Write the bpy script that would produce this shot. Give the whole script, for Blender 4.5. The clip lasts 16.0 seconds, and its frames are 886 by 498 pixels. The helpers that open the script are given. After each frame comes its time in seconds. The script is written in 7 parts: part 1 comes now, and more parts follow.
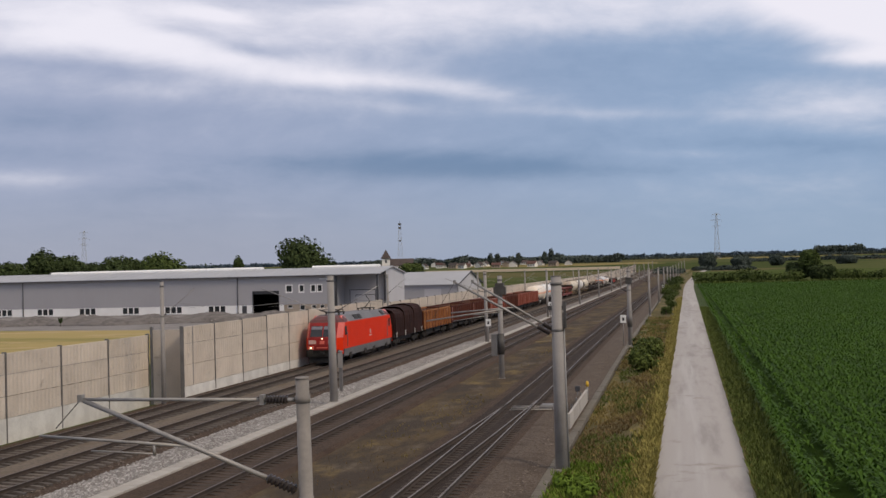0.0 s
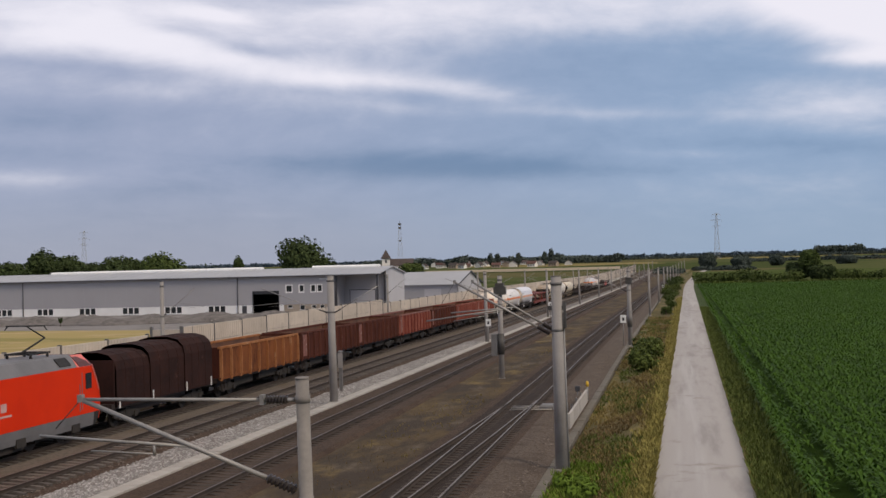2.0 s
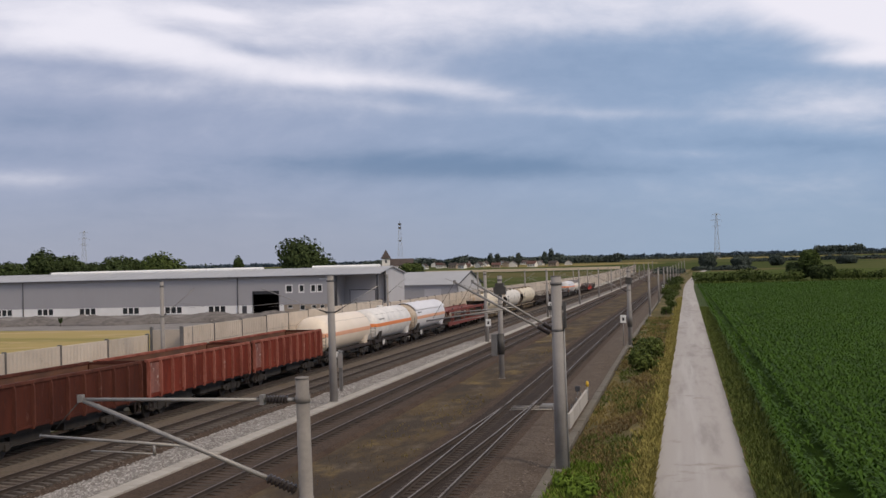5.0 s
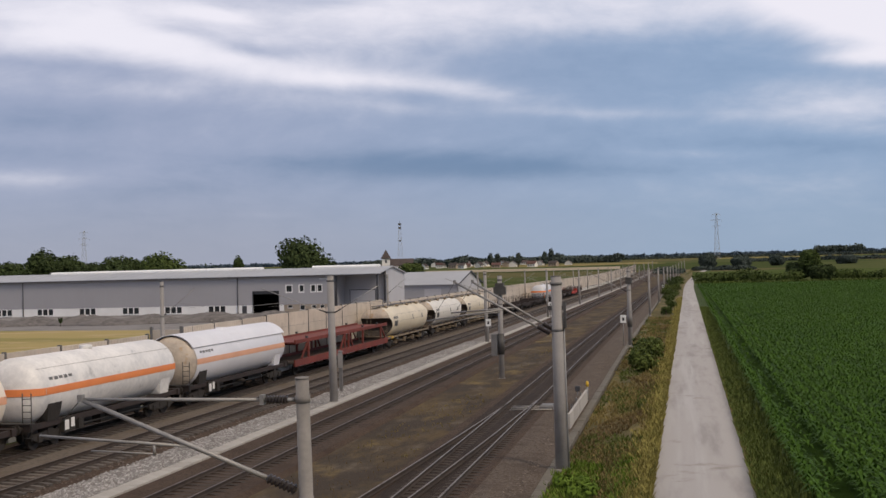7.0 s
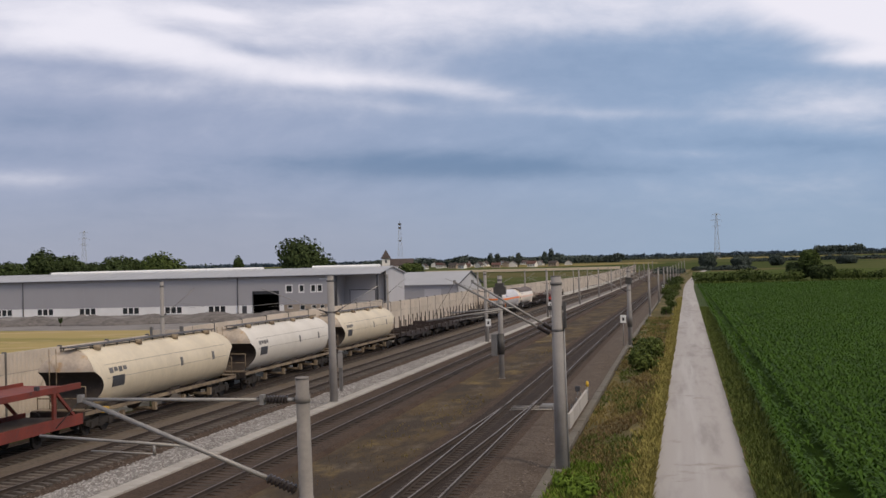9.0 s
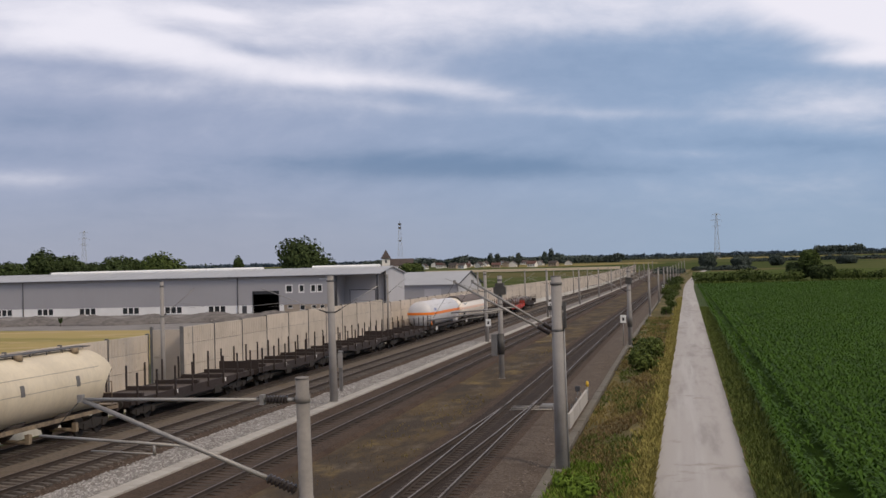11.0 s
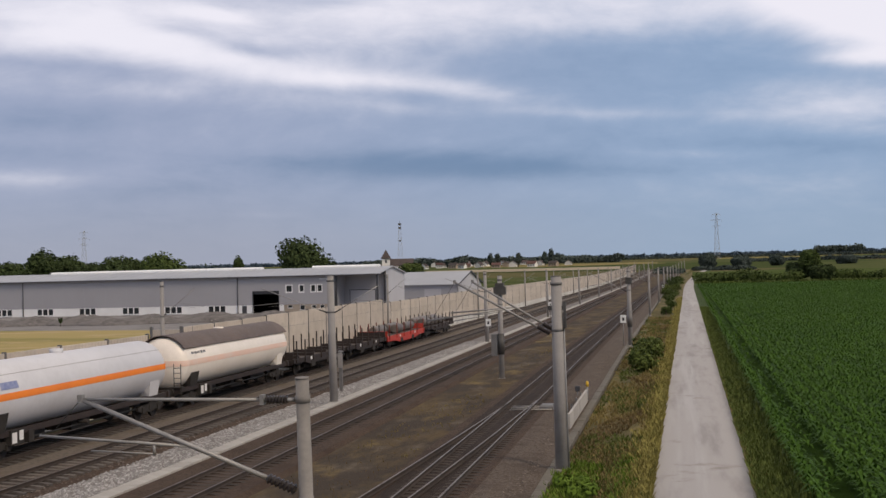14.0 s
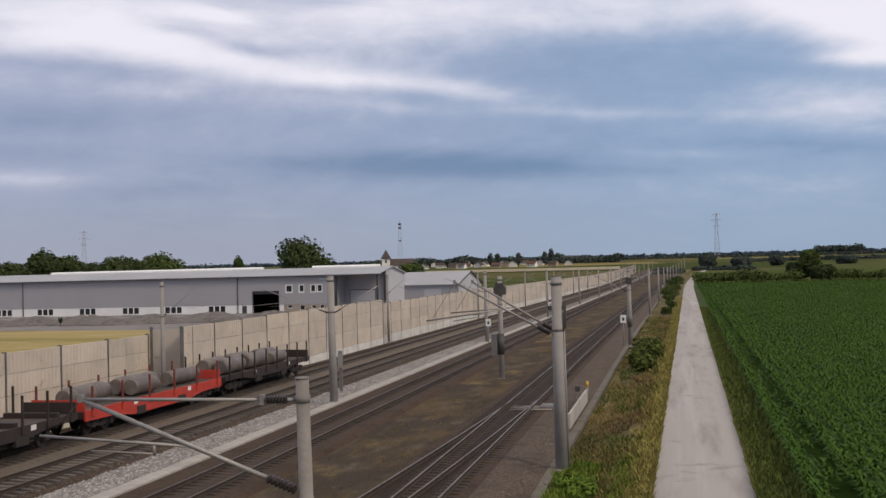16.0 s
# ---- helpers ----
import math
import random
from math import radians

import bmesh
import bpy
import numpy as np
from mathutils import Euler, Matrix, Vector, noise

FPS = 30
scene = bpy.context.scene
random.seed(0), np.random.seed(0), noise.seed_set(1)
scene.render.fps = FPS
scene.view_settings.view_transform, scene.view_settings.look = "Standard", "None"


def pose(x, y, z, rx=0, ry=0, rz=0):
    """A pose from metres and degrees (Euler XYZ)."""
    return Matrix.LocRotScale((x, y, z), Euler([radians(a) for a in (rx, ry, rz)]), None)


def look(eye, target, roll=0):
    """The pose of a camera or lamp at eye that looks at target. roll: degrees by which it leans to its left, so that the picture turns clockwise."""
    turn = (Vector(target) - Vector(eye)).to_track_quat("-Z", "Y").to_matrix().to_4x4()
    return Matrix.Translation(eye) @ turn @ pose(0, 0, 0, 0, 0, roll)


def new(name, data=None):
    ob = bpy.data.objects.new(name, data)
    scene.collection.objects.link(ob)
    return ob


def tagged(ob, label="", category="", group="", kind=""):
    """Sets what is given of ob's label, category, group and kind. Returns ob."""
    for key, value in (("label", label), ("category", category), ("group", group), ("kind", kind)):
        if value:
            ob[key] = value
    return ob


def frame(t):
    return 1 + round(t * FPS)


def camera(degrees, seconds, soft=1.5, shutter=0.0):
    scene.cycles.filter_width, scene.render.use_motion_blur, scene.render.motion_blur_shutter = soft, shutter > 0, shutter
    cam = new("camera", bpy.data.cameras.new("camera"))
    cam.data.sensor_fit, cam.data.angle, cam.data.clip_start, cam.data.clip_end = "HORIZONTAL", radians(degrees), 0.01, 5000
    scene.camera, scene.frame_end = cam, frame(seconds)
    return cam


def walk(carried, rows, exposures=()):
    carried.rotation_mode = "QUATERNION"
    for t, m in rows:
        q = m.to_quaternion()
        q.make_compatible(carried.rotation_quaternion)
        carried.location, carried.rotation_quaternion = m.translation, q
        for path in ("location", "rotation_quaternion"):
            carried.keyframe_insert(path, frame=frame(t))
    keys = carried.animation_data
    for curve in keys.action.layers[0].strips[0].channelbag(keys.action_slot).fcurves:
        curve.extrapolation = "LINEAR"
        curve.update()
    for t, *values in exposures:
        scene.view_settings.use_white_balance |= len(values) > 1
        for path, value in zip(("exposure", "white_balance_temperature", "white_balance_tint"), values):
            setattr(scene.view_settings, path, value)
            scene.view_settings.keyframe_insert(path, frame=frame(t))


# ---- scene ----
# the camera stands still on a road bridge, 7 m above the rails; z = 0 is the top of the rails, +y runs along the line
cam = camera(40.17, 16.0)
EYE = (0.0, 0.0, 7.13)
YAW, PITCH, ROLL = radians(10.795), radians(1.081), -1.39
AIM = (EYE[0] - math.sin(YAW) * math.cos(PITCH), EYE[1] + math.cos(YAW) * math.cos(PITCH), EYE[2] + math.sin(PITCH))
walk(cam, [(0.0, look(EYE, AIM, ROLL)), (16.0, look(EYE, AIM, ROLL))], exposures=[(0.0, 0.0), (16.0, 0.0)])

SPEED = 29.4  # of the train, metres a second, towards the bridge


# ---- node helpers ----
class Nodes:
    """A short way to write node trees."""

    def __init__(self, tree):
        self.tree = tree
        tree.nodes.clear()

    def add(self, kind, inputs=None, **props):
        n = self.tree.nodes.new(kind)
        if "operation" in props:
            n.operation = props["operation"]
        if "data_type" in props:
            n.data_type = props["data_type"]
        if "blend_type" in props:
            n.blend_type = props["blend_type"]
        if "sky_type" in props:
            n.sky_type = props["sky_type"]
        if "sun_disc" in props:
            n.sun_disc = props["sun_disc"]
        if "sun_elevation" in props:
            n.sun_elevation = props["sun_elevation"]
        if "sun_rotation" in props:
            n.sun_rotation = props["sun_rotation"]
        if "interpolation_type" in props:
            n.interpolation_type = props["interpolation_type"]
        for key, value in (inputs or {}).items():
            self.put(n.inputs[key], value)
        return n

    def put(self, socket, value):
        if isinstance(value, bpy.types.NodeSocket):
            self.tree.links.new(value, socket)
        elif isinstance(value, bpy.types.Node):
            self.tree.links.new(value.outputs[0], socket)
        else:
            socket.default_value = value

    def math(self, op, a, b=0.0, c=0.0):
        return self.add("ShaderNodeMath", {0: a, 1: b, 2: c}, operation=op).outputs[0]

    def ramp(self, value, lo, hi, to_lo=0.0, to_hi=1.0):
        return self.add("ShaderNodeMapRange", {0: value, 1: lo, 2: hi, 3: to_lo, 4: to_hi}, interpolation_type="SMOOTHSTEP").outputs[0]

    def mix(self, fac, a, b, blend="MIX"):
        n = self.add("ShaderNodeMix", None, data_type="RGBA", blend_type=blend)
        self.put(n.inputs[0], fac)
        self.put(n.inputs[6], a if not isinstance(a, tuple) else (*a[:3], 1))
        self.put(n.inputs[7], b if not isinstance(b, tuple) else (*b[:3], 1))
        return n.outputs[2]

    def noise(self, vec, scale, detail=4.0, rough=0.55):
        return self.add("ShaderNodeTexNoise", {"Vector": vec, "Scale": scale, "Detail": detail, "Roughness": rough}).outputs[0]

    def stretch(self, vec, x, y, z):
        return self.add("ShaderNodeVectorMath", {0: vec, 1: (x, y, z)}, operation="MULTIPLY").outputs[0]


# ---- sky and sun: a bright layered overcast evening ----
SUN_EL, SUN_AZ = radians(38), radians(119)  # azimuth from +y towards +x
world = bpy.data.worlds.new("overcast_sky")
scene.world = world
world.use_nodes = True
n = Nodes(world.node_tree)
way = n.add("ShaderNodeTexCoord").outputs["Generated"]
sep = n.add("ShaderNodeSeparateXYZ", {0: way})
dx, dy, dz = sep.outputs
az = n.math("ARCTAN2", dx, dy)
el = n.math("ARCSINE", dz)
flat = n.add("ShaderNodeCombineXYZ", {0: az, 1: el, 2: 0.0}).outputs[0]
sky = n.add("ShaderNodeTexSky", None, sky_type="NISHITA", sun_disc=False, sun_elevation=SUN_EL, sun_rotation=SUN_AZ)
clear = n.mix(1.0, sky.outputs[0], (0.09, 0.09, 0.09), "MULTIPLY")
warp = n.noise(n.stretch(flat, 3.0, 8.0, 1.0), 1.0, 3.0)
shift = n.add("ShaderNodeCombineXYZ", {0: n.math("MULTIPLY", warp, 0.10), 1: n.math("MULTIPLY", warp, 0.07), 2: 0.0}).outputs[0]
lean = n.add("ShaderNodeVectorMath", {0: flat, 1: shift}, operation="ADD").outputs[0]
bands = n.noise(n.stretch(lean, 2.8, 17.0, 1.0), 1.0, 3.0, 0.45)
wisps = n.noise(n.stretch(lean, 9.0, 40.0, 1.0), 1.0, 5.0, 0.55)
puffs = n.noise(n.stretch(lean, 30.0, 60.0, 1.0), 1.0, 4.0, 0.6)
soft = n.math("ADD", n.math("ADD", n.math("MULTIPLY", bands, 0.24), n.math("MULTIPLY", puffs, 0.13)), n.math("ADD", n.math("MULTIPLY", wisps, 0.17), 0.183))


def patch(a, e, wa, we, lift, tilt=0.0):
    """A broad bright or dark stretch of the cloud deck, at an azimuth and elevation in degrees."""
    da = n.math("SUBTRACT", az, radians(a))
    de = n.math("SUBTRACT", n.math("SUBTRACT", el, radians(e)), n.math("MULTIPLY", da, tilt))
    q = n.math("ADD", n.math("POWER", n.math("ABSOLUTE", n.math("DIVIDE", da, radians(wa))), 2.0), n.math("POWER", n.math("ABSOLUTE", n.math("DIVIDE", de, radians(we))), 2.0))
    return n.math("MULTIPLY", n.math("EXPONENT", n.math("MULTIPLY", q, -1.0)), lift)


soft = n.math("ADD", soft, n.ramp(el, radians(8.5), radians(13.5), 0.0, 0.12))
BRIGHT_WEST = ((-27.1, 11.72, 6.1, 1.47, 0.24, 0.03), (-20.0, 10.0, 8.0, 0.91, 0.27, -0.13), (-22.0, 12.18, 1.9, 0.32, 0.12, -0.08), (-20.7, 11.94, 1.6, 0.27, 0.10, -0.18), (-15.8, 9.11, 3.5, 0.37, 0.14, -0.04),
               (-14.0, 11.49, 5.5, 1.4, 0.12, -0.01), (-24.6, 8.63, 8.8, 0.69, 0.10, -0.04), (-12.9, 7.8, 3.2, 0.43, 0.10, -0.12), (-29.4, 4.58, 2.8, 0.40, 0.13, -0.02), (-18.8, 2.85, 1.6, 0.16, 0.06, -0.02))
BRIGHT_EAST = ((-3.0, 12.04, 10.5, 1.0, 0.15, -0.05), (9.0, 10.9, 4.8, 1.7, 0.44, -0.30), (8.9, 9.08, 2.7, 0.43, 0.22, -0.03), (-9.4, 8.51, 2.9, 0.48, 0.17, -0.13), (-5.4, 7.39, 4.0, 0.27, 0.09, -0.07),
               (2.1, 7.0, 6.1, 0.37, 0.05, -0.05), (7.6, 7.0, 4.0, 1.6, 0.17, -0.06), (0.3, 5.22, 2.9, 0.27, 0.09, -0.06), (5.3, 3.63, 6.1, 0.91, 0.07, -0.04))
DARK = ((-19.7, 10.52, 1.9, 0.37, -0.12, -0.19), (-22.8, 11.4, 1.6, 0.32, -0.10, -0.13), (-29.3, 11.39, 2.4, 0.32, -0.07, 0.04), (-28.6, 9.76, 2.7, 0.32, -0.05, -0.02), (-29.4, 7.25, 4.5, 0.75, -0.12, 0.02), (-14.3, 5.13, 8.8, 0.69, -0.12, -0.02), (-22.7, 4.11, 3.7, 0.48, -0.05, -0.01),
        (-29.4, 5.79, 4.3, 0.53, -0.06, 0.01), (-0.9, 9.35, 7.5, 0.96, -0.04, -0.05), (6.1, 5.38, 4.8, 0.43, -0.10, -0.08), (-7.6, 4.81, 5.1, 0.69, -0.13, -0.05), (-2.3, 4.59, 4.0, 0.27, -0.05, -0.07))
for p in (*BRIGHT_WEST, *BRIGHT_EAST, *DARK):
    soft = n.math("ADD", soft, patch(*p))
side = n.ramp(az, radians(-26), radians(6))
dark = n.mix(n.ramp(soft, 0.22, 0.50), n.mix(side, (0.180, 0.250, 0.400), (0.150, 0.250, 0.420)), n.mix(side, (0.345, 0.390, 0.545), (0.290, 0.395, 0.580)))
cloud = n.mix(n.ramp(soft, 0.45, 0.82), dark, (0.90, 0.87, 0.95))
low = n.ramp(el, radians(0.5), radians(5.5), 0.72, 0.0)
cloud = n.mix(low, cloud, n.mix(n.ramp(az, radians(-22), radians(6)), (0.345, 0.365, 0.455), (0.320, 0.415, 0.555)))
top = n.ramp(el, radians(15), radians(60), 0.0, 0.85)
cloud = n.mix(top, cloud, (0.82, 0.75, 0.69))
deck = n.mix(0.93, clear, cloud)
n.add("ShaderNodeOutputWorld", {0: n.add("ShaderNodeBackground", {0: deck, 1: 1.0})})
sun = new("sun", bpy.data.lights.new("sun", "SUN"))
sun.data.energy, sun.data.angle, sun.data.color = 1.8, radians(16), (1.0, 0.83, 0.64)
sun.matrix_world = look((0, 0, 300), (-math.sin(SUN_AZ) * math.cos(SUN_EL), -math.cos(SUN_AZ) * math.cos(SUN_EL), 300 - math.sin(SUN_EL)))


# ---- materials ----
def material(name, base, other=None, rough=0.7, metal=0.0, grain=8.0, coarse=0.7, bump=0.0, spots=None, vary=0.0, island=0.0, stretch=(1, 1, 1), spread=(0.35, 0.65), glow=None, spec=0.5):
    """A surface with variation at two scales: `coarse` and `grain` are cycles a metre; spots = (colour, scale, from, to) adds dirt or rust."""
    m = bpy.data.materials.new(name)
    m.use_nodes = True
    k = Nodes(m.node_tree)
    where = k.add("ShaderNodeTexCoord").outputs["Object"]
    if stretch != (1, 1, 1):
        where = k.stretch(where, *stretch)
    big, fine = k.noise(where, coarse, 4.0), k.noise(where, grain, 5.0, 0.65)
    other = other or tuple(c * 0.7 for c in base)
    col = k.mix(k.ramp(k.math("ADD", k.math("MULTIPLY", big, 0.6), k.math("MULTIPLY", fine, 0.4)), *spread), other, base)
    if spots:
        tone, scale, lo, hi = spots
        col = k.mix(k.ramp(k.noise(where, scale, 6.0, 0.7), lo, hi), col, tone)
    if vary:
        info = k.add("ShaderNodeObjectInfo").outputs["Random"]
        col = k.mix(1.0, col, k.add("ShaderNodeCombineColor", {0: k.ramp(info, 0, 1, 1 - vary, 1 + vary), 1: k.ramp(info, 0, 1, 1 - vary, 1 + vary), 2: k.ramp(info, 0, 1, 1 - vary, 1 + vary)}).outputs[0], "MULTIPLY")
    if island:
        info = k.add("ShaderNodeNewGeometry").outputs["Random Per Island"]
        col = k.mix(1.0, col, k.add("ShaderNodeCombineColor", {0: k.ramp(info, 0, 1, 1 - island, 1 + island), 1: k.ramp(info, 0, 1, 1 - island, 1 + island), 2: k.ramp(info, 0, 1, 1 - island, 1 + island)}).outputs[0], "MULTIPLY")
    made = {"Base Color": col, "Roughness": k.ramp(fine, 0.3, 0.7, max(0.02, rough - 0.1), min(1.0, rough + 0.1)), "Metallic": metal, "Specular IOR Level": spec}
    if bump:
        made["Normal"] = k.add("ShaderNodeBump", {"Strength": 0.6, "Distance": bump, "Height": fine}).outputs[0]
    if glow:
        made["Emission Color"], made["Emission Strength"] = (*glow[0], 1), glow[1]
    k.add("ShaderNodeOutputMaterial", {0: k.add("ShaderNodeBsdfPrincipled", made)})
    return m


def blend_surface(name, layers, bump=0.02, rough=0.95, grain=12.0, spec=0.2):
    """Loose ground: layers = [colour, (colour, scale, from, to), ...], each laid over the last where its noise is high."""
    m = bpy.data.materials.new(name)
    m.use_nodes = True
    k = Nodes(m.node_tree)
    where = k.add("ShaderNodeTexCoord").outputs["Object"]
    col = k.mix(0.0, layers[0], layers[0])
    for i, (tone, scale, lo, hi, *way) in enumerate(layers[1:]):
        spot = k.add("ShaderNodeVectorMath", {0: where, 1: (17.3 * i, 5.1 * i, 0.0)}, operation="ADD").outputs[0]
        if way:
            spot = k.stretch(spot, *way[0])
        col = k.mix(k.ramp(k.noise(spot, scale, 6.0, 0.65), lo, hi), col, tone)
    fine = k.noise(where, grain, 4.0, 0.7)
    made = {"Base Color": col, "Roughness": rough, "Specular IOR Level": spec, "Normal": k.add("ShaderNodeBump", {"Strength": 0.7, "Distance": bump, "Height": fine}).outputs[0]}
    k.add("ShaderNodeOutputMaterial", {0: k.add("ShaderNodeBsdfPrincipled", made)})
    return m


MAT = {
    "steel": material("galvanised_steel", (0.33, 0.325, 0.32), (0.22, 0.215, 0.21), 0.5, 0.35, 14, 1.2),
    "concrete_mast": material("spun_concrete", (0.315, 0.295, 0.28), (0.235, 0.218, 0.205), 0.85, 0, 20, 0.9, 0.004),
    "dark_steel": material("weathered_steel", (0.10, 0.095, 0.09), (0.05, 0.045, 0.04), 0.65, 0.3, 18, 1.5),
    "insulator": material("brown_insulator", (0.045, 0.035, 0.032), (0.03, 0.025, 0.025), 0.35, 0, 10, 3),
    "rail": material("rail_steel", (0.21, 0.185, 0.168), (0.12, 0.10, 0.09), 0.55, 0.4, 30, 2),
    "rail_dull": material("dull_brown_rail", (0.105, 0.078, 0.062), (0.06, 0.045, 0.036), 0.5, 0.3, 30, 2),
    "trough_dirty": material("overgrown_trough", (0.19, 0.165, 0.135), (0.10, 0.088, 0.066), 0.95, 0, 8, 0.6, 0.006, ((0.07, 0.065, 0.03), 0.5, 0.5, 0.66), 0.1),
    "rail_web": material("rusty_rail_side", (0.050, 0.034, 0.025), (0.030, 0.021, 0.016), 0.9, 0, 30, 2),
    "sleeper": material("concrete_sleeper", (0.135, 0.112, 0.096), (0.07, 0.057, 0.048), 0.9, 0, 18, 2, 0.004, ((0.10, 0.075, 0.055), 3, 0.5, 0.7), 0.2),
    "sleeper_dark": material("tarry_dark_sleeper", (0.054, 0.037, 0.027), (0.032, 0.023, 0.017), 1.0, 0, 18, 2, 0.004, ((0.085, 0.062, 0.046), 3, 0.6, 0.75), 0.2),
    "barrier": material("sandy_absorber_panel", (0.555, 0.485, 0.415), (0.45, 0.392, 0.334), 0.95, 0, 12, 0.5, 0.012, ((0.27, 0.24, 0.205), 1.3, 0.56, 0.78), 0.07),
    "plinth": material("pale_concrete_plinth", (0.44, 0.41, 0.375), (0.31, 0.288, 0.26), 0.9, 0, 15, 0.8, 0.004, ((0.30, 0.28, 0.25), 1.4, 0.58, 0.75), 0.07),
    "plinth_white": material("whitish_plinth", (0.66, 0.64, 0.60), (0.50, 0.48, 0.45), 0.9, 0, 15, 0.8, 0.004, ((0.32, 0.30, 0.26), 1.0, 0.60, 0.78), 0.07),
    "post": material("grey_steel_post", (0.20, 0.190, 0.185), (0.13, 0.124, 0.120), 0.6, 0.3, 10, 1.0),
    "trough": material("concrete_trough", (0.34, 0.315, 0.285), (0.22, 0.20, 0.18), 0.9, 0, 12, 0.7, 0.004, ((0.22, 0.20, 0.17), 1.1, 0.6, 0.75), 0.1),
    "clad": material("grey_metal_cladding", (0.385, 0.375, 0.39), (0.355, 0.345, 0.36), 0.45, 0.1, 3, 0.08),
    "clad_light": material("pale_grey_cladding", (0.52, 0.51, 0.53), (0.46, 0.45, 0.47), 0.45, 0.1, 3, 0.08),
    "roof": material("pale_sheet_roof", (0.40, 0.405, 0.43), (0.34, 0.345, 0.365), 0.5, 0.1, 3, 0.1),
    "white": material("white_render", (0.86, 0.85, 0.84), (0.76, 0.75, 0.74), 0.85, 0, 6, 0.3),
    "skylight": material("white_rooflight", (0.88, 0.88, 0.88), (0.80, 0.80, 0.80), 0.4, 0, 3, 0.2),
    "frame_dark": material("dark_trim", (0.06, 0.06, 0.065), (0.04, 0.04, 0.045), 0.5, 0, 8, 1),
    "inside": material("dark_interior", (0.025, 0.025, 0.028), (0.015, 0.015, 0.016), 0.9, 0, 6, 1),
    "glass": material("window_glass", (0.03, 0.035, 0.04), (0.02, 0.022, 0.025), 0.08, 0, 2, 0.3),
    "road": blend_surface("gravel_road", [(0.375, 0.352, 0.340), ((0.285, 0.265, 0.255), 0.8, 0.45, 0.7, (1, 0.12, 1)), ((0.42, 0.40, 0.392), 0.5, 0.50, 0.70, (1.6, 0.05, 1)), ((0.25, 0.225, 0.20), 0.3, 0.60, 0.74), ((0.30, 0.29, 0.28), 14, 0.6, 0.75)], 0.01, 0.95, 30),
    "ballast_rust": blend_surface("rust_brown_ballast", [(0.078, 0.052, 0.036), ((0.043, 0.028, 0.020), 9, 0.45, 0.6), ((0.100, 0.080, 0.066), 13, 0.56, 0.68), ((0.048, 0.031, 0.022), 0.5, 0.45, 0.7)], 0.05, 0.95, 11),
    "ballast_worn": blend_surface("grey_brown_shoulder_gravel", [(0.112, 0.086, 0.066), ((0.062, 0.046, 0.035), 8, 0.46, 0.6), ((0.16, 0.138, 0.118), 10, 0.55, 0.68), ((0.070, 0.052, 0.040), 0.6, 0.48, 0.7)], 0.05, 0.95, 10),
    "ballast_oily": blend_surface("dark_oily_ballast", [(0.038, 0.027, 0.021), ((0.022, 0.016, 0.013), 9, 0.45, 0.6), ((0.060, 0.045, 0.036), 13, 0.58, 0.70), ((0.052, 0.036, 0.026), 0.6, 0.5, 0.7)], 0.05, 0.95, 11),
    "ballast_grey": blend_surface("grey_gravel", [(0.190, 0.172, 0.160), ((0.105, 0.094, 0.086), 7, 0.48, 0.62), ((0.25, 0.228, 0.215), 10, 0.55, 0.70), ((0.24, 0.22, 0.20), 0.4, 0.5, 0.75)], 0.06, 0.95, 9),
    "earth": blend_surface("weedy_brown_earth", [(0.050, 0.037, 0.026), ((0.100, 0.070, 0.034), 0.28, 0.44, 0.62, (1, 0.35, 1)), ((0.120, 0.096, 0.068), 0.5, 0.50, 0.70, (1, 0.4, 1)), ((0.030, 0.023, 0.017), 0.9, 0.6, 0.72), ((0.165, 0.118, 0.050), 0.40, 0.52, 0.70, (1, 0.4, 1)), ((0.045, 0.033, 0.024), 7, 0.55, 0.7)], 0.05, 1.0, 6),
    "tan_gravel": blend_surface("tan_gravel", [(0.155, 0.128, 0.104), ((0.100, 0.082, 0.066), 6, 0.48, 0.62), ((0.22, 0.18, 0.145), 9, 0.56, 0.68), ((0.12, 0.088, 0.06), 0.4, 0.5, 0.72)], 0.04, 0.95, 9),
    "verge_green": blend_surface("green_grass_edge", [(0.046, 0.070, 0.018), ((0.068, 0.078, 0.026), 0.5, 0.48, 0.66, (1, 0.3, 1)), ((0.030, 0.045, 0.012), 1.1, 0.52, 0.68)], 0.1, 1.0, 8),
    "verge": blend_surface("dry_grass_verge", [(0.100, 0.082, 0.034), ((0.165, 0.130, 0.054), 0.35, 0.42, 0.62, (1, 0.35, 1)), ((0.036, 0.048, 0.014), 0.5, 0.52, 0.68), ((0.10, 0.08, 0.05), 0.9, 0.60, 0.75), ((0.05, 0.055, 0.02), 5, 0.55, 0.7)], 0.1, 1.0, 8),
}


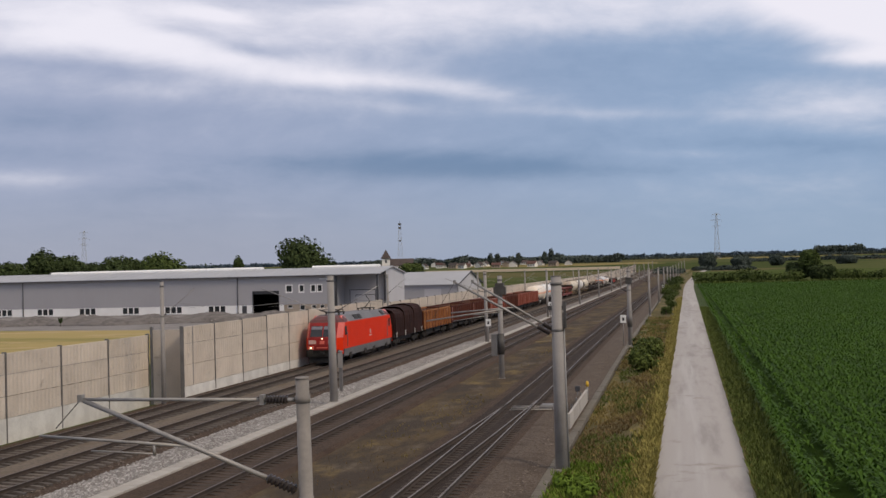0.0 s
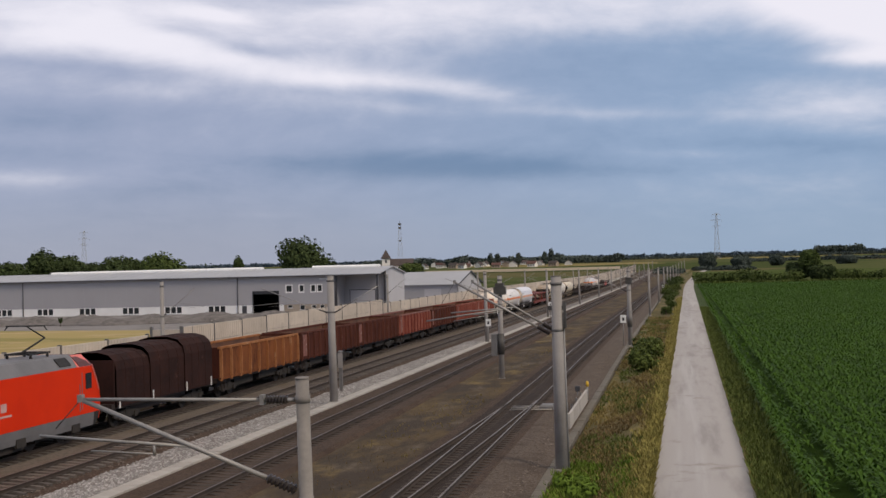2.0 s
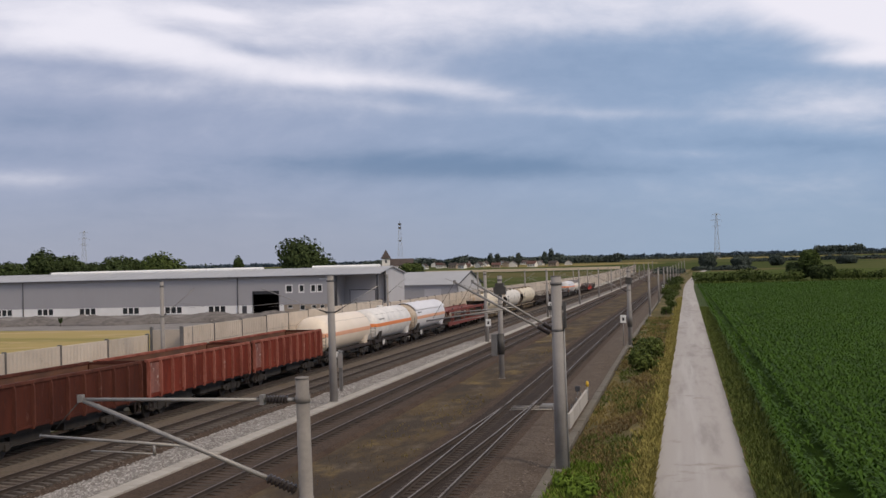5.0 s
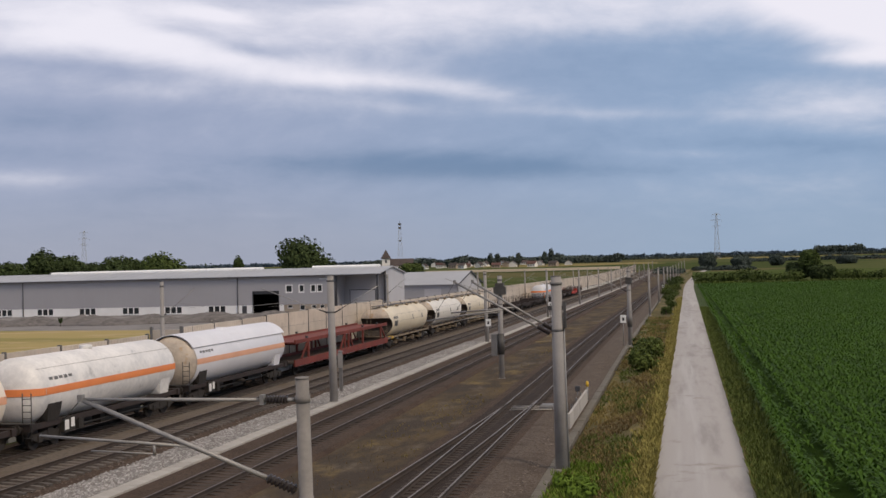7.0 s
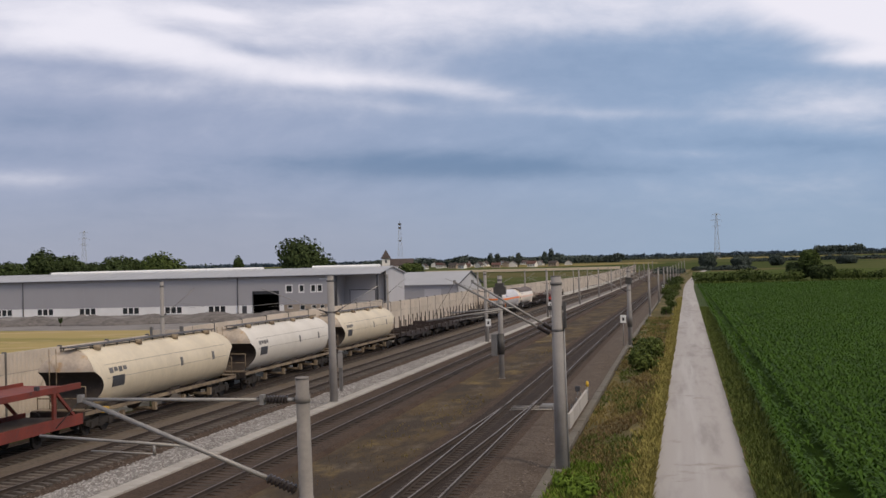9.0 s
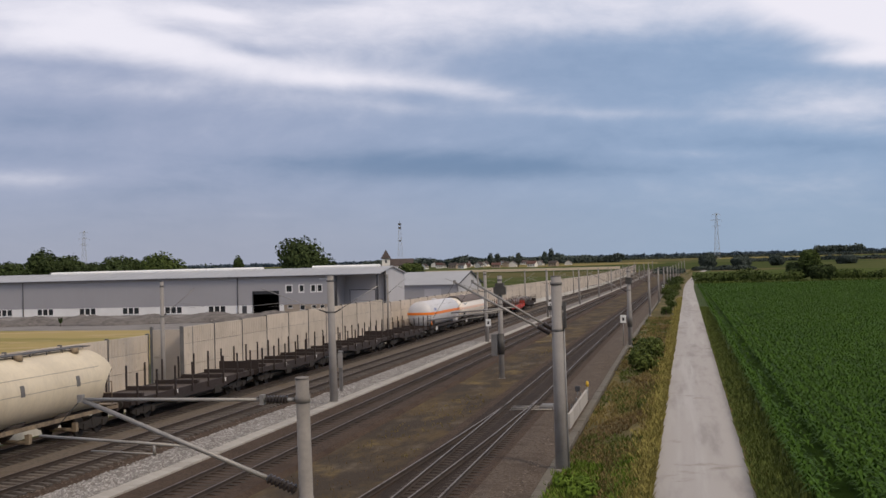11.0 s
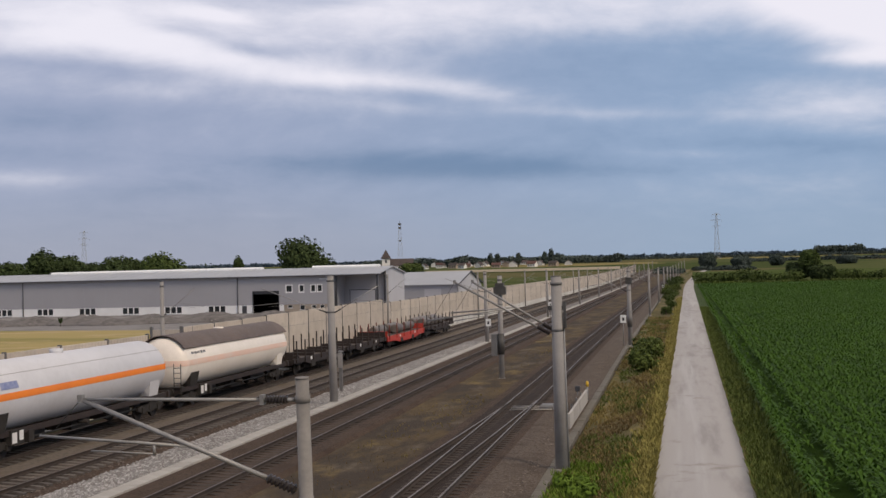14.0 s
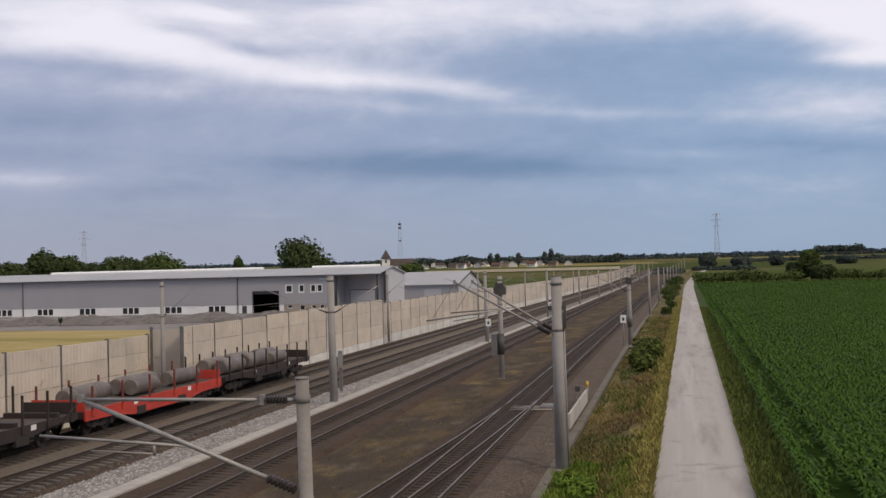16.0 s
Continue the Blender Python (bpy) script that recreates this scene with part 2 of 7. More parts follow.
# ---- mesh helpers ----
class Shape:
    """Collects vertices and faces of one mesh."""

    def __init__(self):
        self.v, self.f, self.s = [], [], []

    def add(self, verts, faces, smooth=False):
        o = len(self.v)
        self.v += [tuple(p) for p in verts]
        self.f += [tuple(i + o for i in f) for f in faces]
        self.s += [smooth] * len(faces)
        return self

    def box(self, x0, x1, y0, y1, z0, z1):
        return self.add([(x0, y0, z0), (x1, y0, z0), (x1, y1, z0), (x0, y1, z0), (x0, y0, z1), (x1, y0, z1), (x1, y1, z1), (x0, y1, z1)],
                        [(0, 3, 2, 1), (4, 5, 6, 7), (0, 1, 5, 4), (1, 2, 6, 5), (2, 3, 7, 6), (3, 0, 4, 7)])

    def tube(self, a, b, r0, r1=None, sides=10, caps=True):
        a, b = Vector(a), Vector(b)
        r1 = r0 if r1 is None else r1
        d = (b - a).normalized()
        s = d.orthogonal().normalized()
        t = d.cross(s)
        ring = [(math.cos(2 * math.pi * i / sides), math.sin(2 * math.pi * i / sides)) for i in range(sides)]
        self.add([a + (s * c + t * k) * r0 for c, k in ring] + [b + (s * c + t * k) * r1 for c, k in ring],
                 [(i, (i + 1) % sides, sides + (i + 1) % sides, sides + i) for i in range(sides)], True)
        if caps:
            o = len(self.v) - 2 * sides
            self.f += [tuple(o + i for i in reversed(range(sides))), tuple(o + sides + i for i in range(sides))]
            self.s += [False, False]
        return self

    def beam(self, a, b, w, h):
        """A rectangular bar from a to b."""
        a, b = Vector(a), Vector(b)
        d = (b - a).normalized()
        s = d.cross(Vector((0, 0, 1)))
        s = s.normalized() if s.length > 1e-4 else Vector((1, 0, 0))
        t = s.cross(d)
        c = [(-w / 2, -h / 2), (w / 2, -h / 2), (w / 2, h / 2), (-w / 2, h / 2)]
        return self.add([a + s * p + t * q for p, q in c] + [b + s * p + t * q for p, q in c],
                        [(0, 1, 2, 3), (7, 6, 5, 4), (0, 4, 5, 1), (1, 5, 6, 2), (2, 6, 7, 3), (3, 7, 4, 0)])

    def sweep(self, outline, y0, y1, smooth=False, closed=True):
        """An outline of (x, z) drawn along y."""
        k = len(outline)
        sides = [(i, (i + 1) % k, k + (i + 1) % k, k + i) for i in range(k if closed else k - 1)]
        self.add([(x, y0, z) for x, z in outline] + [(x, y1, z) for x, z in outline], sides, smooth)
        if closed:
            o = len(self.v) - 2 * k
            self.f += [tuple(o + i for i in reversed(range(k))), tuple(o + k + i for i in range(k))]
            self.s += [False, False]
        return self

    def loft(self, rings, smooth=True, caps=True):
        """Closed rings of equally many points joined one to the next."""
        k = len(rings[0])
        faces = [(r * k + i, r * k + (i + 1) % k, (r + 1) * k + (i + 1) % k, (r + 1) * k + i) for r in range(len(rings) - 1) for i in range(k)]
        self.add([p for ring in rings for p in ring], faces, smooth)
        if caps:
            o = len(self.v) - k * len(rings)
            self.f += [tuple(o + i for i in reversed(range(k))), tuple(o + (len(rings) - 1) * k + i for i in range(k))]
            self.s += [False, False]
        return self

    def mesh(self, name, mat):
        me = bpy.data.meshes.new(name)
        me.from_pydata(self.v, [], self.f)
        me.polygons.foreach_set("use_smooth", self.s)
        me.materials.append(MAT[mat] if isinstance(mat, str) else mat)
        me.update()
        return me


def fix(me):
    """Turns all faces outwards."""
    bm = bmesh.new()
    bm.from_mesh(me)
    bmesh.ops.recalc_face_normals(bm, faces=bm.faces)
    bm.to_mesh(me)
    bm.free()
    return me


def part(name, shape, mat, parent=None, label="", at=None):
    """One mesh object under a thing or a part."""
    me = shape if isinstance(shape, bpy.types.Mesh) else fix(shape.mesh(name, mat))
    ob = new(name, me)
    if parent:
        ob.parent = parent
    if at is not None:
        ob.matrix_basis = at if isinstance(at, Matrix) else Matrix.Translation(at)
    if label:
        ob["label"] = label
    return ob


def thing(name, label, category, at=None, group="", kind=""):
    ob = new(name)
    ob.empty_display_size = 0.5
    if at is not None:
        ob.matrix_basis = at if isinstance(at, Matrix) else Matrix.Translation(at)
    return tagged(ob, label, category, group, kind)


def structure(name, shape, mat, label, category):
    return tagged(part(name, shape, mat), label, category, "", "structure")


# ---- the lie of the land ----
RISE = [(0, -0.8), (480, -0.8), (620, 0.3), (780, 2.4), (1000, 6.0), (1500, 14.0), (2200, 21.0), (3200, 30.0), (4800, 43.0)]


def land(x, y):
    """Height of the ground: flat near the line, rising gently to the far hills."""
    r = math.hypot(x, y)
    for (r0, z0), (r1, z1) in zip(RISE, RISE[1:]):
        if r <= r1:
            return z0 + (z1 - z0) * (r - r0) / (r1 - r0)
    return RISE[-1][1]


def ground():
    s = Shape()
    radii = [0, 30, 60, 100, 160, 240, 330, 420, 480, 540, 620, 700, 780, 880, 1000, 1200, 1500, 1850, 2200, 2700, 3200, 4000, 4800]
    k = 96
    verts = []
    for r in radii:
        for i in range(k):
            a = 2 * math.pi * i / k
            verts.append((r * math.sin(a), r * math.cos(a), land(0, r)))
    s.add(verts, [(j * k + i, j * k + (i + 1) % k, (j + 1) * k + (i + 1) % k, (j + 1) * k + i) for j in range(len(radii) - 1) for i in range(k)], True)
    m = bpy.data.materials.new("farmland")
    m.use_nodes = True
    k = Nodes(m.node_tree)
    where = k.add("ShaderNodeTexCoord").outputs["Object"]
    cells = k.add("ShaderNodeTexVoronoi", {"Vector": k.stretch(where, 0.0042, 0.0075, 0.0), "Scale": 1.0}, feature="F1")
    tone = k.add("ShaderNodeSeparateColor", {0: cells.outputs["Color"]})
    fields = k.mix(k.ramp(tone.outputs[0], 0.30, 0.36), (0.058, 0.076, 0.032), (0.084, 0.098, 0.043))
    fields = k.mix(k.ramp(tone.outputs[1], 0.86, 0.88), fields, (0.26, 0.21, 0.10))
    fields = k.mix(k.ramp(tone.outputs[2], 0.90, 0.92), fields, (0.15, 0.12, 0.07))
    fields = k.mix(k.ramp(k.noise(where, 0.05, 6.0), 0.4, 0.7, 0.0, 0.5), fields, (0.05, 0.07, 0.025))
    fields = k.mix(k.ramp(k.noise(where, 1.5, 5.0), 0.45, 0.7, 0.0, 0.4), fields, (0.13, 0.12, 0.05))
    k.add("ShaderNodeOutputMaterial", {0: k.add("ShaderNodeBsdfPrincipled", {"Base Color": fields, "Roughness": 1.0, "Specular IOR Level": 0.0})})
    structure("ground", s, m, "flat farmland of green and straw-coloured fields to the horizon", "ground")


ground()

# ---- the trackbed, strip by strip (x across, y along) ----
FAR = 900.0


def curve(y):
    """The whole line swings gently to the right far off."""
    return 0.00003 * max(0.0, y - 400) ** 2


def drift(y):
    """The nearest track and its masts draw towards the road with distance."""
    d = max(0.0, y - 100.0)
    return 0.0075 * d * d / (d + 40.0) + curve(y)


def strip(name, outline, mat, label, category, y0=-430.0, y1=FAR, bend=None):
    """A long bed of one cross-section; bend(y) shifts it sideways."""
    s = Shape()
    steps = 48
    ys = [y0 + (y1 - y0) * i / steps for i in range(steps + 1)]
    shift = bend or curve
    s.loft([[(x + shift(y), y, z + max(0.0, land(0, y) + 0.8)) for x, z in outline] for y in ys], smooth=False)
    return structure(name, s, mat, label, category)


T1, T2, T3, T4 = -27.7, -23.7, -16.45, -8.28  # track centres
strip("ballast_bed_1", [(-30.6, -1.0), (-20.9, -1.0), (-21.5, -0.30), (-29.9, -0.22)], "ballast_rust", "rust-brown ballast bed of the two passing tracks", "ballast")
strip("gravel_strip", [(-21.6, -1.0), (-19.6, -1.0), (-19.6, -0.28), (-21.6, -0.28)], "ballast_grey", "pale grey gravel strip beside the tracks", "gravel")
strip("ballast_bed_2", [(-18.75, -1.0), (-13.6, -1.0), (-14.6, -0.195), (-18.75, -0.20)], "ballast_rust", "rust-brown ballast bed of a single track", "ballast")
strip("earth_strip", [(-14.7, -1.0), (-7.4, -1.0), (-7.4, -0.36), (-14.7, -0.36)], "earth", "weedy brown earth between the tracks", "earth")
strip("ballast_bed_3", [(-10.6, -1.0), (-4.6, -1.0), (-4.8, -0.42), (-6.2, -0.192), (-10.3, -0.20)], "ballast_rust", "rust-brown ballast bed with a turnout", "ballast", bend=drift)
strip("oily_ballast", [(T4 - 1.55, -0.5), (T4 + 0.74, -0.5), (T4 + 0.74, -0.186), (T4 - 1.55, -0.186)], "ballast_oily", "dark oily ballast between the turnout rails", "ballast", bend=drift)
strip("shoulder", [(-6.75, -0.7), (-4.72, -0.7), (-4.72, -0.412), (-6.2, -0.182), (-6.75, -0.185)], "ballast_worn", "grey-brown gravel shoulder of the outer track", "gravel", bend=drift)


strip("gravel_path", [(-26.35, -0.6), (-25.05, -0.6), (-25.05, -0.205), (-26.35, -0.205)], "tan_gravel", "tan gravel between the two passing tracks", "gravel")


def road_x(y):
    return 0.35 + 0.0100 * y + (max(0.0, y - 420) ** 2) * 0.00006


strip("verge_1", [(-4.4, -1.0), (-1.5, -1.0), (-1.3, -0.55), (-4.4, -0.5)], "verge", "dry yellow-green grass verge beside the line", "grass", bend=drift)
strip("road", [(-1.75, -1.0), (1.78, -1.0), (1.70, -0.60), (0.0, -0.54), (-1.70, -0.60)], "road", "pale gravel farm track beside the field", "road", y1=860, bend=road_x)
strip("verge_3", [(-6.0, -1.0), (0.2, -1.0), (0.2, -0.63), (-6.0, -0.66)], "verge", "grass verge on the line side of the farm track", "grass", bend=lambda y: road_x(y) - 0.5)
strip("verge_2", [(1.6, -1.0), (4.6, -1.0), (4.6, -0.70), (1.6, -0.66)], "verge_green", "grass edge between farm track and field", "grass", bend=road_x)


# ---- tracks ----
RAIL = [(-0.075, -0.16), (0.075, -0.16), (0.075, -0.145), (0.012, -0.125), (0.012, -0.04), (0.036, -0.03), (0.036, -0.003), (0.028, 0.0), (-0.028, 0.0), (-0.036, -0.003), (-0.036, -0.03), (-0.012, -0.04), (-0.012, -0.125), (-0.075, -0.145)]


def rail_shape(points, low, high):
    """A rail along (x, y) points, between two heights of its section."""
    cut = [(x, z) for x, z in RAIL if low <= z <= high]
    s = Shape()
    return s.loft([[(px + x, py, z + max(0.0, land(0, py) + 0.8)) for x, z in cut] for px, py in points], smooth=False)


SLEEPER = Shape().loft([[(x, y, z) for y, z in ((-0.15, -0.40), (0.15, -0.40), (0.12, zt), (-0.12, zt))] for x, zt in ((-1.3, -0.21), (-1.0, -0.165), (-0.5, -0.17), (-0.2, -0.195), (0.2, -0.195), (0.5, -0.17), (1.0, -0.165), (1.3, -0.21))], smooth=False)


def track(x, label, head="rail_dull", first=34.0, bend=curve):
    t = thing("railway_track", label, "railway track", (x, 0, 0), "parallel railway tracks", "structure")
    ys = [-430, first, 60, 100, 130, 160, 200, 240, 280, 360, 420, 480, 540, 600, 660, 740, 820, FAR]
    for side in (-0.7535, 0.7535):
        rail = part("rail", rail_shape([(side + bend(y), y) for y in ys], -0.004, 0.0), head, t, "bright worn steel rail head" if head == "rail" else "dull brown rail head")
        part("rail_foot", rail_shape([(side + bend(y), y) for y in ys], -0.17, -0.003), "rail_web", rail)
    tone = "sleeper_dark" if x > -20 else "sleeper"
    me = fix(SLEEPER.mesh("sleeper", tone))
    y = first
    while y < first + 75:
        part("sleeper", me, None, t, "", (0, y, 0))
        y += 0.6
    far = Shape()
    y = first - 0.6
    while y > -80:
        far.add([(px, py + y, pz) for px, py, pz in SLEEPER.v], SLEEPER.f)
        y -= 0.6
    y = first + 75
    while y < 330:
        far.add([(px + bend(y), py + y, pz) for px, py, pz in SLEEPER.v], SLEEPER.f)
        y += 0.6
    tagged(part("far_sleepers", far, tone, t), kind="stuff")
    return t


for x, words in ((T1, "electrified track that the goods train runs on, rust-brown rails"), (T2, "free electrified track on concrete sleepers"), (T3, "single track with dull brown rails"), (T4, "track with bright worn rails and a turnout")):
    track(x, words, "rail" if x == T4 else "rail_dull", bend=drift if x == T4 else curve)


# ---- the goods train: every vehicle in its own space, y from its front end backwards, z from the rail ----
MAT.update({
    "loco_red": material("traffic_red_paint", (0.70, 0.034, 0.004), (0.62, 0.028, 0.004), 0.5, 0, 20, 0.6, spec=0.1),
    "loco_front": material("dark_crimson_front", (0.30, 0.022, 0.020), (0.20, 0.018, 0.017), 0.55, 0, 14, 1.2, spec=0.25),
    # paler red; on cab corners and shoulders it stands for sky light
    "loco_pale": material("pale_red_paint", (0.72, 0.16, 0.12), (0.64, 0.12, 0.09), 0.35, 0, 20, 0.6),
    "loco_panel": material("dusty_pinkish_panel", (0.62, 0.40, 0.37), (0.50, 0.30, 0.28), 0.6, 0, 14, 2),
    "loco_lilac": material("lilac_grey_strip", (0.20, 0.20, 0.24), (0.15, 0.15, 0.18), 0.6, 0, 10, 1),
    "loco_dark_red": material("dusty_dark_red_roof", (0.115, 0.03, 0.03), (0.075, 0.025, 0.025), 0.6, 0, 10, 1.0),
    "loco_grey": material("grey_loco_frame", (0.155, 0.150, 0.155), (0.105, 0.102, 0.105), 0.6, 0, 10, 0.8),
    "loco_roof": material("grey_loco_roof", (0.165, 0.160, 0.165), (0.115, 0.112, 0.115), 0.55, 0, 10, 0.8),
    "black": material("sooty_black", (0.022, 0.02, 0.019), (0.012, 0.011, 0.011), 0.75, 0, 12, 1.5),
    "bogie": material("dirty_bogie", (0.034, 0.027, 0.022), (0.017, 0.014, 0.012), 0.85, 0, 14, 2.0),
    "cab_glass": material("cab_glass", (0.025, 0.03, 0.04), (0.02, 0.022, 0.03), 0.06, 0, 3, 0.5),
    "white_paint": material("white_marking", (0.78, 0.76, 0.74), (0.66, 0.64, 0.62), 0.55, 0, 12, 2),
    "headlight": material("lit_headlight", (0.9, 0.85, 0.75), rough=0.3, glow=((1.0, 0.72, 0.42), 2.2)),
    "tarpaulin": material("dark_brown_tarpaulin", (0.040, 0.018, 0.015), (0.023, 0.012, 0.011), 0.85, 0, 6, 0.8, 0.01, ((0.12, 0.06, 0.045), 1.4, 0.60, 0.78), spec=0.1),
    "rust_orange": material("orange_rust", (0.225, 0.080, 0.030), (0.120, 0.042, 0.019), 0.9, 0, 9, 0.9, 0.004, ((0.060, 0.020, 0.012), 1.2, 0.52, 0.72), stretch=(1, 1, 0.4), spec=0.12),
    "rust_brown": material("brown_rust", (0.088, 0.027, 0.018), (0.048, 0.016, 0.012), 0.9, 0, 9, 0.9, 0.004, ((0.165, 0.075, 0.055), 1.5, 0.58, 0.76), stretch=(1, 1, 0.35), spec=0.12),
    "rust_red": material("faded_red_brown_paint", (0.190, 0.038, 0.024), (0.092, 0.020, 0.014), 0.9, 0, 9, 0.9, 0.004, ((0.30, 0.16, 0.13), 1.5, 0.60, 0.78), stretch=(1, 1, 0.35), spec=0.12),
    # rib tones: scuffed paint, lightened to paint the light on raised ribs
    "rib_orange": material("lit_worn_orange_ribs", (0.36, 0.165, 0.075), (0.25, 0.095, 0.036), 0.9, 0, 9, 1.4, 0, ((0.50, 0.36, 0.24), 1.8, 0.58, 0.74), stretch=(1, 1, 0.4), spec=0.12),
    "rib_red": material("lit_worn_pinkish_ribs", (0.33, 0.125, 0.095), (0.20, 0.060, 0.042), 0.9, 0, 9, 1.4, 0, ((0.55, 0.42, 0.37), 1.8, 0.60, 0.74), stretch=(1, 1, 0.4), spec=0.12),
    "rib_brown": material("lit_worn_brown_ribs", (0.120, 0.044, 0.031), (0.068, 0.025, 0.019), 0.9, 0, 9, 1.4, 0, ((0.32, 0.20, 0.17), 1.8, 0.62, 0.76), stretch=(1, 1, 0.4), spec=0.12),
    "rust_inside": material("rusty_inside", (0.150, 0.066, 0.036), (0.085, 0.040, 0.026), 0.9, 0, 7, 0.6, 0.006),
    "faded_panel": material("faded_pink_panel", (0.26, 0.105, 0.085), (0.14, 0.055, 0.045), 0.8, 0, 10, 1.6, 0, ((0.52, 0.46, 0.42), 3.2, 0.60, 0.68)),
    "tank_cream": material("cream_tank_paint", (0.84, 0.73, 0.61), (0.76, 0.65, 0.53), 0.42, 0, 6, 0.35, 0, ((0.56, 0.42, 0.28), 0.5, 0.60, 0.85)),
    "tank_grey": material("grimy_white_tank_paint", (0.82, 0.79, 0.76), (0.62, 0.60, 0.585), 0.45, 0, 4, 0.5, 0, ((0.27, 0.26, 0.26), 0.8, 0.58, 0.8)),
    "tank_silver": material("pale_silver_tank_paint", (0.76, 0.75, 0.78), (0.68, 0.67, 0.70), 0.38, 0.05, 4, 0.4, 0, ((0.40, 0.385, 0.38), 0.6, 0.62, 0.85)),
    "tank_white": material("white_tank_paint", (0.90, 0.82, 0.73), (0.80, 0.72, 0.63), 0.4, 0, 5, 0.4, 0, ((0.50, 0.44, 0.37), 0.6, 0.62, 0.85)),
    "tank_end": material("dust_stained_tank_end", (0.56, 0.47, 0.37), (0.37, 0.31, 0.255), 0.6, 0, 5, 0.9, 0, ((0.42, 0.25, 0.10), 1.1, 0.54, 0.74)),
    "orange": material("orange_warning_band", (0.80, 0.26, 0.08), (0.72, 0.22, 0.07), 0.5, 0, 7, 0.8),
    "orange_vivid": material("vivid_orange_band", (0.92, 0.25, 0.022), (0.84, 0.21, 0.02), 0.45, 0, 7, 0.8),
    "orange_pale": material("bleached_orange_band", (0.84, 0.56, 0.44), (0.80, 0.62, 0.52), 0.5, 0, 7, 0.8),
    "tank_clean": material("clean_light_grey_tank_paint", (0.63, 0.615, 0.63), (0.54, 0.525, 0.535), 0.42, 0, 4, 0.4, 0, ((0.38, 0.36, 0.35), 0.7, 0.62, 0.85)),
    "logo_blue": material("faded_blue_plate", (0.16, 0.19, 0.36), (0.30, 0.32, 0.46), 0.5, 0, 9, 3),
    "orange_faded": material("faded_orange_band", (0.76, 0.40, 0.25), (0.68, 0.35, 0.22), 0.5, 0, 7, 0.8),
    "sunshield": material("brown_sun_shield", (0.135, 0.098, 0.080), (0.10, 0.074, 0.062), 0.65, 0, 5, 0.5),
    "carrier_red": material("brick_red_paint", (0.205, 0.038, 0.024), (0.120, 0.025, 0.018), 0.75, 0, 9, 0.9, 0, ((0.075, 0.03, 0.026), 1.8, 0.54, 0.74)),
    "yellow_box": material("yellow_marking", (0.62, 0.40, 0.05), rough=0.6),
    "hopper_cream": material("cream_hopper_paint", (0.70, 0.61, 0.46), (0.56, 0.485, 0.365), 0.5, 0, 6, 0.4, 0, ((0.36, 0.31, 0.24), 0.7, 0.60, 0.82), stretch=(1, 1, 0.5)),
    "hopper_frame": material("rust_stained_cream_frame", (0.30, 0.235, 0.155), (0.15, 0.11, 0.075), 0.7, 0, 7, 1.2, 0, ((0.08, 0.055, 0.04), 1.8, 0.5, 0.7)),
    "hopper_white": material("white_hopper_paint", (0.70, 0.66, 0.60), (0.60, 0.56, 0.50), 0.5, 0, 6, 0.4, 0, ((0.40, 0.36, 0.31), 0.7, 0.60, 0.82), stretch=(1, 1, 0.5)),
    # dirt, darkened further for the shade under the vessel's ends
    "grime_shade": material("brown_grime_with_shade", (0.060, 0.046, 0.038), (0.034, 0.027, 0.024), 0.8, 0, 6, 0.9, 0, ((0.16, 0.13, 0.10), 2.0, 0.58, 0.75)),
    "deck": material("worn_wagon_deck", (0.090, 0.066, 0.054), (0.050, 0.038, 0.032), 0.9, 0, 8, 0.7, 0.006),
    "flat_dark": material("black_brown_frame", (0.036, 0.023, 0.019), (0.021, 0.014, 0.012), 0.75, 0, 10, 0.9),
    "flat_red": material("bright_red_frame", (0.50, 0.046, 0.026), (0.36, 0.036, 0.022), 0.6, 0, 8, 0.8, 0, ((0.20, 0.045, 0.034), 2.0, 0.60, 0.75)),
    "wrapped": material("wrapped_steel_bars", (0.21, 0.175, 0.150), (0.115, 0.098, 0.090), 0.55, 0.25, 8, 1.3, 0.02, ((0.48, 0.46, 0.45), 2.5, 0.62, 0.72)),
})

WHEEL = {}


def wheel_mesh(r):
    if r not in WHEEL:
        s = Shape()
        s.tube((-0.065, 0, 0), (0.065, 0, 0), r, r, 20).tube((0.065, 0, 0), (0.085, 0, 0), r * 0.55, r * 0.45, 16)
        WHEEL[r] = fix(s.mesh("wheel", "bogie"))
    return WHEEL[r]


def bogie(w, y, base=1.8, r=0.46):
    s = Shape()
    for x in (-1.02, 1.02):
        s.loft([[(x + a, y + p, z) for a, z in ((-0.07, lo), (0.07, lo), (0.07, hi), (-0.07, hi))] for p, lo, hi in
                ((-base / 2 - 0.55, 0.50, 0.66), (-base / 2 - 0.2, 0.38, 0.70), (-base / 2 + 0.3, 0.42, 0.72), (0, 0.30, 0.80), (base / 2 - 0.3, 0.42, 0.72), (base / 2 + 0.2, 0.38, 0.70), (base / 2 + 0.55, 0.50, 0.66))], smooth=False)
        for p in (-base / 2, base / 2):
            s.box(x - 0.13, x + 0.13, y + p - 0.16, y + p + 0.16, 0.34, 0.62)
        s.box(x - 0.10, x + 0.10, y - 0.22, y + 0.22, 0.45, 0.86)
    s.box(-1.0, 1.0, y - 0.25, y + 0.25, 0.55, 0.84)
    b = part("bogie", s, "bogie", w, "dirty brown-black bogie")
    for p in (-base / 2, base / 2):
        for x in (-0.75, 0.75):
            part("wheel", wheel_mesh(r), None, b, "", (x, y + p, r))


